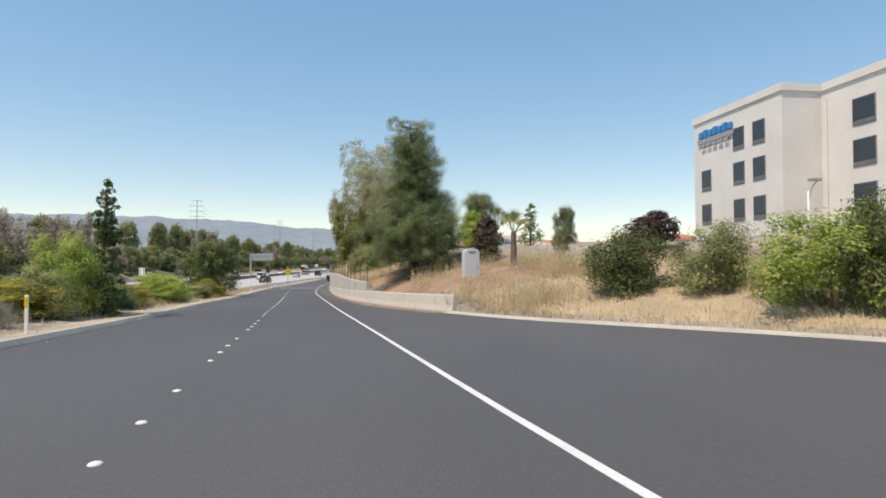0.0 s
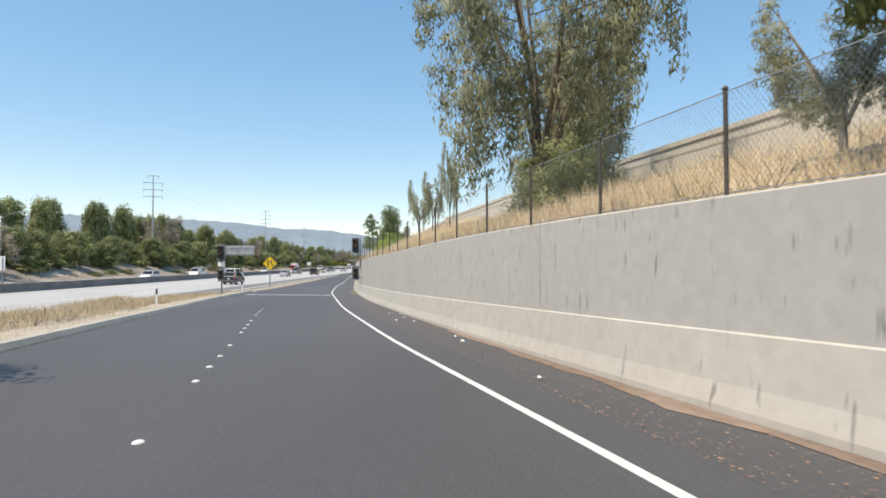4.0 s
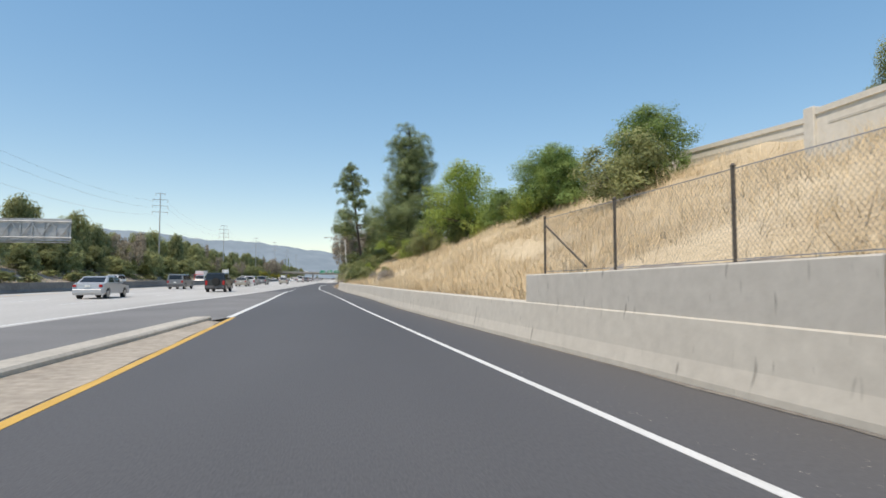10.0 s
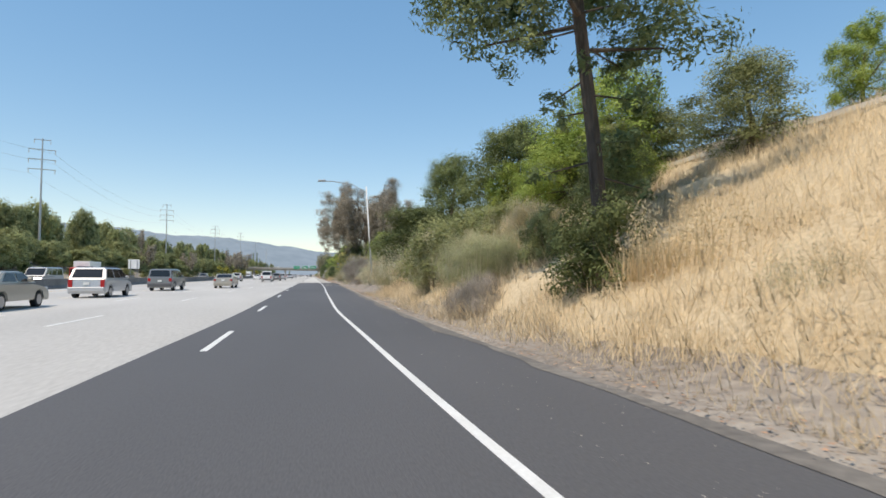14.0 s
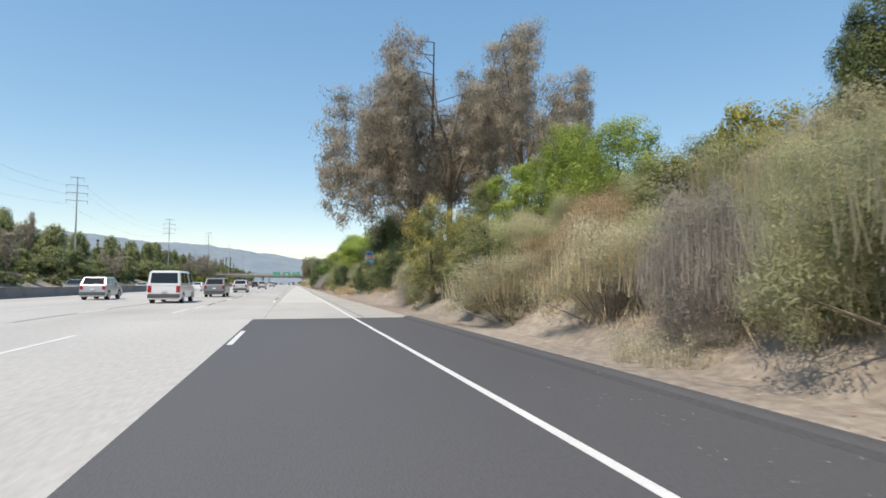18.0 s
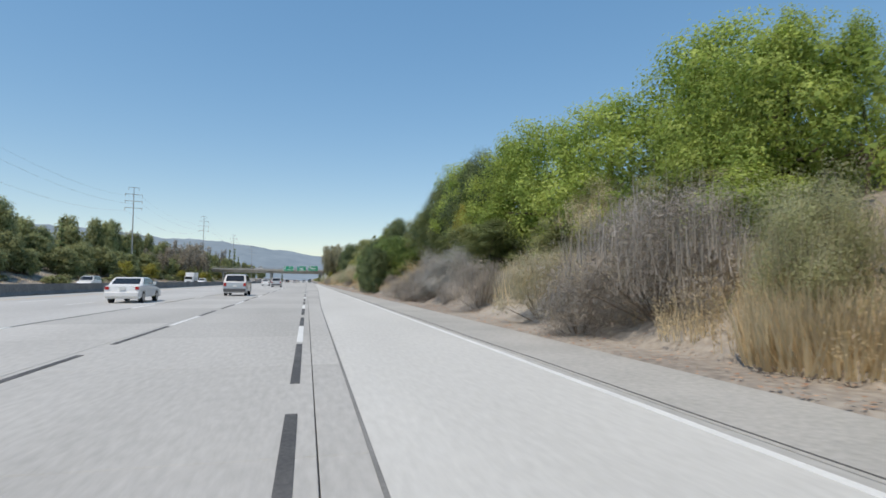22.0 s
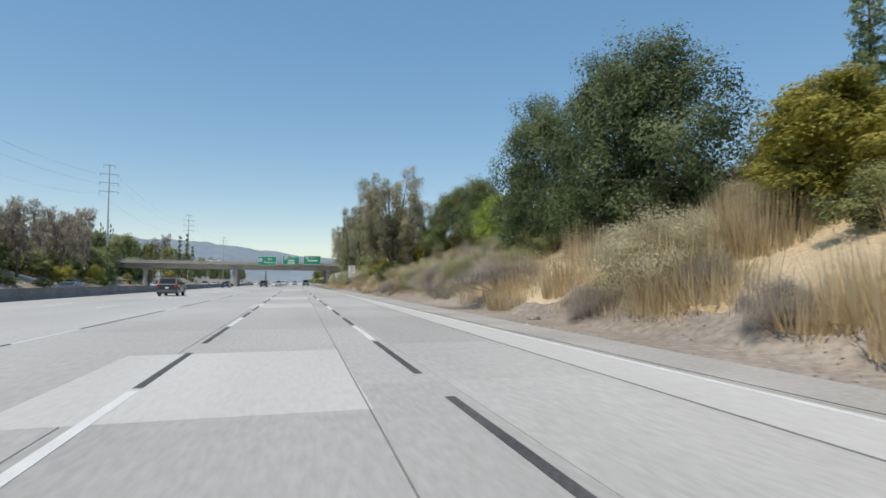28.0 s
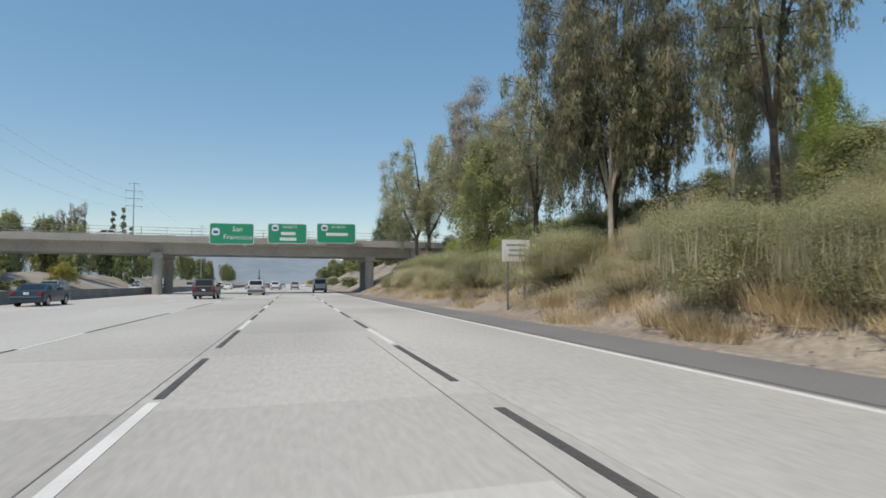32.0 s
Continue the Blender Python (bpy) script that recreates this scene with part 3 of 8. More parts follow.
tagged(new("kerb_island", sweep("kerb_island", steps(106, 166.6, 2), lambda y: left_x(y) - sand_w(y) - 0.62, lambda y: [(0, -0.1), (0, 0.05), (0.07, 0.13), (0.57, 0.14), (0.62, 0.10), (0.62, -0.1)], M_KERB, ramp_z)), "dusty concrete kerb of the island between the roads", "kerb", kind="structure")

# ---- median barrier ----
med = thing("barrier_median", "weathered dark concrete median barrier", "barrier", kind="structure")
for a in range(-120, 900, 12):
    part("barrier_section", sweep("barrier_section", [a + 0.02, a + 6, a + 11.98], lambda y: MEDIAN_X, lambda y: [(0.22, 0), (0.22, 0.08), (0.06, 0.32), (0.03, 0.92), (-0.17, 0.92), (-0.20, 0.32), (-0.36, 0.08), (-0.36, 0)], M_MEDIAN), M_MEDIAN, med)
part("barrier_far", sweep("barrier_far", [900, 1500, 2500], lambda y: MEDIAN_X, lambda y: [(0.22, 0), (0.03, 0.92), (-0.17, 0.92), (-0.36, 0)], M_MEDIAN), M_MEDIAN, med)


# ---- bridge ----
M_BRIDGE = surface("bridge_concrete", (0.31, 0.295, 0.265), (0.45, 0.43, 0.39), grain=5, blotch=0.3, rough=0.9, world_space=True)
M_SIGNGREEN = plain("sign_green", (0.012, 0.30, 0.16), 0.4)
M_SIGNWHITE = plain("sign_white", (0.80, 0.80, 0.78), 0.4)
M_SIGNBLACK = plain("sign_black", (0.02, 0.02, 0.02), 0.5)
M_SIGNYELLOW = plain("sign_yellow", (0.80, 0.50, 0.02), 0.4)
M_SIGNBLUE = plain("sign_blue", (0.01, 0.14, 0.42), 0.4)
M_SIGNLIGHTBLUE = plain("sign_light_blue", (0.04, 0.38, 0.66), 0.4)
M_SIGNRED = plain("sign_faded_red", (0.72, 0.33, 0.22), 0.5)


def build_bridge():
    y0, y1 = BRIDGE_Y, BRIDGE_Y + 11
    root = thing("bridge", "pale concrete road bridge over the motorway", "bridge", kind="structure")
    top = lambda x: 6.95 + 0.012 * (-x)
    xs = steps(-95, 60, 5)
    verts, faces = [], []
    for x in xs:
        z = top(x)
        verts += [(x, y0, z), (x, y1, z), (x, y1, z - 0.35), (x, y1 - 1.6, z - 0.55), (x, y1 - 1.8, z - 1.75), (x, y0 + 1.8, z - 1.75), (x, y0 + 1.6, z - 0.55), (x, y0, z - 0.35)]
    for i in range(len(xs) - 1):
        for j in range(8):
            a, b = i * 8 + j, i * 8 + (j + 1) % 8
            faces.append((a, b, b + 8, a + 8))
    faces += [tuple(range(8)), tuple(reversed(range(len(verts) - 8, len(verts))))]
    part("deck", mesh_of("deck", verts, faces, M_BRIDGE), M_BRIDGE, root)
    for y in (y0, y1 - 0.25):
        bm = bmesh.new()
        for a, b in zip(xs, xs[1:]):
            box(bm, (a, y, top(a) - 0.05), (b, y + 0.25, top((a + b) / 2) + 0.55))
        part("parapet", bm, M_BRIDGE, root)
        for z in (0.75, 1.15, 1.55):
            bm = tube(bmesh.new(), (xs[0], y + 0.12, top(xs[0]) + z), (xs[-1], y + 0.12, top(xs[-1]) + z), 0.025, sides=5)
            part("rail", bm, M_GALV, root)
        proto = None
        for i in range(0, 52):
            x = -94 + 3.0 * i
            if proto is None:
                proto = part("rail_post", tube(bmesh.new(), (0, 0, 0), (0, 0, 1.05), 0.03, sides=6), M_GALV, root)
                ob = proto
            else:
                ob = proto.copy()
                scene.collection.objects.link(ob)
            ob.location = (x, y + 0.12, top(x) + 0.55)
    for x in (10.6, MEDIAN_X + 1.6, -43.0):
        for y in (y0 + 2.0, y1 - 2.0):
            bm = bmesh.new()
            tube(bm, (x, y, -0.1), (x, y, top(x) - 1.7), 0.62, sides=16)
            part("column", bm, M_BRIDGE, root)
        part("crossbeam", boxed((x - 0.7, y0 + 1.0, top(x) - 2.35), (x + 0.7, y1 - 1.0, top(x) - 1.6), 0.05), M_BRIDGE, root)
    part("abutment", boxed((16.5, y0 + 0.5, 0), (18, y1 - 0.5, top(17) - 0.3)), M_BRIDGE, root)
    part("abutment", boxed((-60, y0 + 0.5, 0), (-58.5, y1 - 0.5, top(-59) - 0.3)), M_BRIDGE, root)
    return top


bridge_top = build_bridge()


def words(text, size, parent, at, material, depth=0.004, align='CENTER'):
    cu = bpy.data.curves.new("lettering", 'FONT')
    cu.body = text
    cu.size = size
    cu.extrude = depth
    cu.align_x = align
    cu.align_y = 'CENTER'
    cu.resolution_u = 2
    cu.materials.append(material)
    ob = new("lettering", cu)
    ob.parent = parent
    ob.matrix_basis = Matrix.Translation(at) @ pose(0, 0, 0, 90, 0, 0)
    return ob


def panel_plate(w, h, r, y=0.0, thick=0.03):
    """A plate with rounded corners, facing -y, centred on the origin."""
    bm = bmesh.new()
    pts = []
    for cx, cz, a0 in ((w / 2 - r, h / 2 - r, 0), (-w / 2 + r, h / 2 - r, 90), (-w / 2 + r, -h / 2 + r, 180), (w / 2 - r, -h / 2 + r, 270)):
        for k in range(5):
            a = radians(a0 + 22.5 * k)
            pts.append((cx + r * math.cos(a), y, cz + r * math.sin(a)))
    f = bm.faces.new([bm.verts.new(p) for p in pts])
    ext = bmesh.ops.extrude_face_region(bm, geom=[f])
    for v in ext["geom"]:
        if isinstance(v, bmesh.types.BMVert):
            v.co.y += thick
    bmesh.ops.recalc_face_normals(bm, faces=bm.faces)
    return bm


def green_sign(x0, x1, z0, z1, y, lines, label, shield=None):
    w, h = x1 - x0, z1 - z0
    root = thing("motorway_sign", label, "road sign", "green signs on the bridge", at=pose((x0 + x1) / 2, y, (z0 + z1) / 2))
    part("border", panel_plate(w, h, 0.25, 0.0), M_SIGNWHITE, root)
    part("face", panel_plate(w - 0.16, h - 0.16, 0.2, -0.008), M_SIGNGREEN, root)
    for text, size, dx, dz in lines:
        words(text, size, root, (dx, -0.016, dz), M_SIGNWHITE)
    if shield:
        dx, dz, s = shield
        part("route_marker", panel_plate(s, s, s * 0.35, -0.016, 0.006), M_SIGNWHITE, root).location = (dx, 0, dz)
        part("route_number_bar", panel_plate(s * 0.6, s * 0.35, 0.04, -0.024, 0.006), M_SIGNBLUE, root).location = (dx, 0, dz - 0.05)
    for dx in (-w * 0.3, w * 0.3):
        part("bracket", boxed((dx - 0.05, 0.03, -h / 2), (dx + 0.05, BRIDGE_Y - y + 0.02, -h / 2 + 0.12)), M_GALV, root)
        part("lamp", boxed((dx - 0.25, -0.5, -h / 2 - 0.28), (dx + 0.25, -0.25, -h / 2 - 0.12), 0.03), M_STEEL, root)
    return root


# ---- concrete slabs of the two lanes that the walk ends in, and of the merging lane ----
def build_slabs():
    bands = ((LANES[1] + 0.006, LANES[0] - 0.2), (LANES[0] - 0.188, 2.0 + 0.35), (2.362, 5.94))
    road = thing("road_slabs", "pale concrete road slabs with dark joints", "road", kind="structure")
    length = 4.72
    for x0, x1 in bands:
        me = None
        for k in range(100):
            y = 322.02 + k * (length + 0.012)
            if me is None:
                me = mesh_of("slab", *slab_shape(x0, x1, length), M_SLAB)
            ob = new("slab", me)
            ob.parent = road
            ob.location = (0, y, 0)


def slab_shape(x0, x1, length):
    b = 0.006
    v = [(x0, 0, -0.029), (x1, 0, -0.029), (x1, length, -0.029), (x0, length, -0.029), (x0, 0, -b), (x1, 0, -b), (x1, length, -b), (x0, length, -b),
         (x0 + b, b, 0), (x1 - b, b, 0), (x1 - b, length - b, 0), (x0 + b, length - b, 0)]
    f = [(8, 9, 10, 11)]
    for i in range(4):
        j = (i + 1) % 4
        f += [(i, j, 4 + j, 4 + i), (4 + i, 4 + j, 8 + j, 8 + i)]
    return v, f


# ---- newer, paler concrete let into the old lanes ----
M_PALE = surface("new_concrete", (0.52, 0.51, 0.475), (0.62, 0.61, 0.57), grain=14, blotch=0.4, rough=0.85, bump=0.12, world_space=True, stretch=(1, 0.22, 1))
M_JOINT = surface("joint_sealant", (0.17, 0.165, 0.155), (0.27, 0.265, 0.25), grain=20, blotch=1.0, rough=0.8, world_space=True)
for x0, x1, y0, y1 in ((-2.55, 1.04, 530.4, 536.0), (-2.5, 1.2, 543.0, 548.4), (-1.95, 1.38, 567.8, 573.7), (-1.9, 1.4, 582.0, 588.8), (-1.5, 1.6, 624.4, 631.4), (-1.5, 1.7, 638.8, 645.5)):
    tagged(new("road_patch", strip("road_patch", [y0, (y0 + y1) / 2, y1], lambda y: x0, lambda y: x1, lambda x, y: ramp_z(y) + 0.003, M_PALE, 0.003)), "pale patch of newer concrete in the lane", "road", kind="structure")
mid_x = table([(455, 0.35), (500, 0.8), (533, 1.06), (571, 1.4), (628, 1.68), (660, 1.8)])
tagged(new("road_joint", strip("road_joint", steps(500, 656, 3.0), lambda y: mid_x(y), lambda y: mid_x(y) + 0.018, lambda x, y: ramp_z(y) + 0.0045, M_JOINT, 0.003)), "dark sealed joint along the lane", "road", kind="structure")
lane_seam = table([(340, 2.42), (392, 2.74), (418, 2.95), (466, 3.75), (530, 4.45), (570, 5.0), (600, 5.5)])
tagged(new("road_patch", strip("road_patch", steps(340, 598, 4.0), lambda y: lane_seam(y) + 0.03, lambda y: 5.7, lambda x, y: ramp_z(y) + 0.003, M_PALE, 0.003)), "pale tapering strip of newer concrete beside the edge line", "road", kind="structure")
tagged(new("road_joint", strip("road_joint", steps(340, 598, 4.0), lambda y: lane_seam(y) - 0.01, lambda y: lane_seam(y) + 0.028, lambda x, y: ramp_z(y) + 0.0045, M_JOINT, 0.003)), "dark sealed joint along the lane", "road", kind="structure")


# ---- mountains ----
def build_mountains():
    crest = table([(-60, 1.2), (-35, 1.5), (-20, 1.4), (-10, 1.9), (-4, 2.2), (0.5, 2.6), (2.2, 2.95), (5.4, 3.35), (8, 3.6), (10, 3.85), (12, 3.7), (15, 4.15), (18.5, 4.4), (22, 4.5), (30, 4.6), (40, 4.2), (60, 3.0), (75, 2.0)])
    verts, faces = [], []
    azs = steps(-60, 75, 0.45)
    rings = (0.0, 0.25, 0.5, 0.7, 0.86, 1.0)
    for a in azs:
        for k in rings:
            r = 3500 + 1000 * k
            h = math.tan(radians(crest(a))) * 4400 * (k ** 1.15)
            h *= 1 + 0.05 * noise.noise(Vector((a / 2.2, 0, 0))) * k + 0.03 * noise.noise(Vector((a / 0.7, 3, k))) * k
            h += 26 * noise.noise(Vector((a / 1.3, k * 3, 2))) * math.sin(math.pi * k)
            verts.append((-math.sin(radians(a)) * r, 200 + math.cos(radians(a)) * r, h - 4))
    k = len(rings)
    for i in range(len(azs) - 1):
        for j in range(k - 1):
            p = i * k + j
            faces.append((p, p + 1, p + k + 1, p + k))
    # blue haze is painted into the ridge's colour and a faint glow
    m = surface("haze_painted_ridge", (0.14, 0.17, 0.195), (0.20, 0.235, 0.265), grain=0.012, blotch=0.002, rough=1.0, world_space=True, spec=0.0)
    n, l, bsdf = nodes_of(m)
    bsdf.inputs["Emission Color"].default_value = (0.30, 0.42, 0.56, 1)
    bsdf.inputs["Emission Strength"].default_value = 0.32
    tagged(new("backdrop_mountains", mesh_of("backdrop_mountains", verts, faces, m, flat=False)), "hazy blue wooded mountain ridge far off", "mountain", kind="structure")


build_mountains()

# ---- plants ----
RNG = np.random.default_rng(7)


def shards(name, v, k, material, facing=None):
    """A mesh of loose faces with k corners each, from an array of corners; facing: the way that each face is shaded."""
    n = len(v) // k
    me = bpy.data.meshes.new(name)
    me.vertices.add(k * n)
    me.vertices.foreach_set("co", v.astype(np.float32).ravel())
    me.loops.add(k * n)
    me.loops.foreach_set("vertex_index", np.arange(k * n, dtype=np.int32))
    me.polygons.add(n)
    me.polygons.foreach_set("loop_start", np.arange(0, k * n, k, dtype=np.int32))
    me.polygons.foreach_set("loop_total", np.full(n, k, dtype=np.int32))
    me.materials.append(material)
    me.update(calc_edges=True)
    if facing is not None:
        me.polygons.foreach_set("use_smooth", [True] * n)
        me.normals_split_custom_set_from_vertices(np.repeat(facing, k, axis=0))
    return me


def leaves(name, blobs, count, size, slim, material, droop=0.0, hollow=0.55, up=0.25, clumps=14, loose=0.24, tidy=True):
    """A crown of single leaves that gather in clumps on the given balls (x, y, z, radius)."""
    b = np.array(blobs, float)
    share = b[:, 3] ** 2
    cn = len(b) * clumps
    cd = RNG.normal(size=(cn, 3))
    cd /= np.linalg.norm(cd, axis=1)[:, None]
    cd[:, 2] = np.where((cd[:, 2] < -0.3) & (RNG.random(cn) < 0.5), -cd[:, 2], cd[:, 2])
    cb = np.repeat(np.arange(len(b)), clumps)
    cc = b[cb, :3] + cd * (b[cb, 3] * (hollow + (1.0 - hollow) * RNG.random(cn) ** 0.6))[:, None] * np.array([1, 1, 0.86])
    weight = share[cb] * RNG.uniform(0.5, 1.5, cn)
    pick = RNG.choice(cn, count, p=weight / weight.sum())
    off = np.clip(RNG.normal(size=(count, 3)), -1.7, 1.7) * (b[cb[pick], 3] * loose)[:, None]
    if droop:
        off[:, 2] = off[:, 2] * 1.5 - np.abs(off[:, 2]) * 0.6
    c = cc[pick] + off
    d = cd[pick]
    face = d * 0.7 + off / (np.linalg.norm(off, axis=1)[:, None] + 1e-6) * 0.5 + RNG.normal(size=(count, 3)) * 0.32
    if not tidy:
        face = RNG.normal(size=(count, 3))
    face[:, 2] += 0.35 if not droop else -0.1
    axis = np.cross(face, RNG.normal(size=(count, 3)))
    axis /= np.linalg.norm(axis, axis=1)[:, None] + 1e-9
    axis[:, 2] += 0.4 * up - droop * 2.2
    axis /= np.linalg.norm(axis, axis=1)[:, None]
    side = np.cross(axis, face)
    side /= np.linalg.norm(side, axis=1)[:, None] + 1e-9
    s = size * (0.55 + 0.9 * RNG.random(count))[:, None]
    v = np.stack([c - axis * s * 0.5 + side * s * slim * 0.25, c + axis * s * 0.5, c - axis * s * 0.12 - side * s * slim * 0.65], 1).reshape(-1, 3)
    soft = (c - b[cb[pick], :3]) / b[cb[pick], 3:4] * 0.8 + off / (np.linalg.norm(off, axis=1)[:, None] + 1e-6) * 0.4 + RNG.normal(size=(count, 3)) * 0.18
    soft[:, 2] += 0.22
    soft /= np.linalg.norm(soft, axis=1)[:, None]
    return shards(name, v, 3, material, soft)


def limbs(segments, sides=7):
    bm = bmesh.new()
    for a, b, r0, r1 in segments:
        tube(bm, a, b, r0, r1, sides, cap=False)
    return bm


def rnd(a, b):
    return float(RNG.uniform(a, b))


def leafy(name, low, high, glow=0.38, rough=0.6, spec=0.25, vary=0.15):
    return surface(name, low, high, grain=1.1, blotch=0.3, rough=rough, island=0.2, vary=vary, leaf=glow, spec=spec, spread=(0.38, 0.62))


LEAF = {
    "oak": leafy("dark_oak_leaves", (0.11, 0.145, 0.055), (0.25, 0.285, 0.11), 0.32),
    # oak green for far trees, paled with distance haze put into the colour
    "hazed_oak": leafy("haze_paled_oak_leaves", (0.22, 0.25, 0.115), (0.42, 0.45, 0.22), 0.48),
    "deep": leafy("deep_green_leaves", (0.09, 0.13, 0.062), (0.23, 0.285, 0.13), 0.3),
    "bright": leafy("bright_green_leaves", (0.29, 0.39, 0.09), (0.54, 0.62, 0.17), 0.45),
    "green": leafy("fresh_green_leaves", (0.18, 0.275, 0.085), (0.37, 0.48, 0.165), 0.42),
    "pine": leafy("pine_needles", (0.13, 0.185, 0.08), (0.37, 0.425, 0.20), 0.38),
    "euc": leafy("eucalyptus_leaves", (0.27, 0.28, 0.165), (0.50, 0.50, 0.33), 0.48),
    "eucgrey": leafy("dusty_eucalyptus_leaves", (0.25, 0.225, 0.175), (0.47, 0.425, 0.345), 0.42),
    "euco": leafy("olive_eucalyptus_leaves", (0.20, 0.195, 0.12), (0.40, 0.385, 0.25), 0.4),
    "olive": leafy("olive_green_leaves", (0.24, 0.265, 0.115), (0.45, 0.47, 0.22), 0.42),
    "grey": leafy("dead_grey_twigs", (0.36, 0.325, 0.28), (0.60, 0.55, 0.49), 0.45, 0.9, 0.1),
    "silver": leafy("pale_grey_leaves", (0.34, 0.33, 0.30), (0.56, 0.55, 0.51), 0.42, 0.8),
    "yellow": leafy("yellow_green_leaves", (0.34, 0.32, 0.065), (0.60, 0.55, 0.14), 0.45),
    "gold": leafy("yellowed_leaves", (0.45, 0.37, 0.10), (0.72, 0.62, 0.24), 0.45),
    "purple": leafy("purple_brown_leaves", (0.065, 0.043, 0.042), (0.15, 0.105, 0.095), 0.25),
    "brushgreen": leafy("soft_green_brush_leaves", (0.37, 0.385, 0.21), (0.62, 0.63, 0.39), 0.52, 0.8),
    "rust": leafy("rusty_seed_heads", (0.33, 0.235, 0.13), (0.56, 0.43, 0.26), 0.4, 0.85),
    "weed": leafy("grey_green_weeds", (0.45, 0.42, 0.275), (0.74, 0.685, 0.485), 0.55, 0.85),
    "straw": leafy("dry_straw_weeds", (0.56, 0.445, 0.27), (0.84, 0.72, 0.49), 0.45, 0.85, 0.15),
    "pepper": leafy("pepper_tree_leaves", (0.20, 0.22, 0.065), (0.40, 0.415, 0.16), 0.42),
}
PLANTS = {}


def broad_tree(key, name, label, leaf, high, wide, count, size, trunk=M_BARK, low=0.06, lumps=26, slim=0.75):
    """A round-headed tree; its height and width are kept so that copies can be stretched."""
    root = thing(name, label, "tree", kind="")
    blobs = []
    for k in range(lumps):
        a, t = 2.4 * k + rnd(-.4, .4), (k + 0.5) / lumps
        z = high * (low + (0.93 - low) * t)
        env = math.sin(math.pi * min(1, 0.18 + 0.80 * t)) ** 0.7
        r = wide * 0.5 * env * rnd(0.4, 0.86)
        br = wide * rnd(0.12, 0.20)
        blobs.append((r * math.cos(a), r * math.sin(a), max(br * 0.6, min(z, high - br * 0.8)), br))
    blobs.append((0, 0, high * 0.25, wide * 0.24))
    blobs.append((0, 0, high * 0.55, wide * 0.25))
    blobs.append((0, 0, high * 0.78, wide * 0.18))
    segs = [((0, 0, -0.4), (0.05 * wide, 0, high * 0.3), high * 0.030, high * 0.022), ((0.05 * wide, 0, high * 0.3), (0, 0.03 * wide, high * 0.62), high * 0.022, high * 0.012)]
    for x, y, z, r in blobs[:9]:
        segs.append(((0.04 * wide, 0, high * 0.28), (x * 0.9, y * 0.9, z), high * 0.011, high * 0.004))
    part("trunk", limbs(segs), trunk, root)
    part("crown", leaves("crown", blobs, count, size, slim, LEAF[leaf]), LEAF[leaf], root)
    PLANTS[key] = (root, high, wide)


def euc_tree(key, label, leaf, high, wide, count, trunk, size=0.38, low=0.22, thick=0.013, forks=5, fork_at=0.25, name="eucalyptus_tree", slim=0.30):
    """Upright limbs that part low down, with separate hanging sprays at their ends."""
    root = thing(name, label, "tree")
    segs, blobs = [], []
    f0 = Vector((0, 0, high * fork_at))
    segs.append(((0, 0, -0.4), f0, high * thick * 1.3, high * thick))
    for k in range(forks):
        a = 6.283 / forks * k + rnd(-.4, .4)
        r = wide * rnd(0.16, 0.36)
        tip = Vector((r * math.cos(a), r * math.sin(a), high * (0.62 + 0.32 * ((k * 2) % forks) / max(forks - 1, 1))))
        mid = f0.lerp(tip, 0.45) + Vector((rnd(-.5, .5), rnd(-.5, .5), 0)) * wide * 0.12
        segs += [(f0, mid, high * thick * 0.75, high * thick * 0.55), (mid, tip, high * thick * 0.55, high * thick * 0.2)]
        for j in range(9):
            t = -0.35 + 1.45 * (j + rnd(0, 1)) / 9
            base = f0.lerp(mid, 1 + t) if t < 0 else mid.lerp(tip, min(t, 1))
            ang = a + rnd(-1.6, 1.6)
            c = base + Vector((math.cos(ang), math.sin(ang), rnd(-.1, .45))) * wide * rnd(0.08, 0.27)
            lim = math.hypot(c.x, c.y) / (wide * 0.5)
            if lim > 0.88:
                c.x, c.y = c.x / lim * 0.88, c.y / lim * 0.88
            c.z = max(high * low, min(c.z, high * 0.95))
            br = wide * rnd(0.06, 0.11)
            blobs.append((c.x, c.y, c.z, br))
            blobs.append((c.x * 1.05, c.y * 1.05, max(high * low * 0.7, c.z - br * 1.5), br * 0.75))
            blobs.append((c.x * 1.08, c.y * 1.08, max(high * low * 0.5, c.z - br * 2.7), br * 0.5))
            segs.append((base, c, high * thick * 0.2, high * thick * 0.07))
    part("trunk", limbs(segs, 7), trunk, root)
    part("crown", leaves("crown", blobs, count, size, slim, LEAF[leaf], droop=0.75, hollow=0.1, clumps=8, loose=0.3), LEAF[leaf], root)
    PLANTS[key] = (root, high, wide)


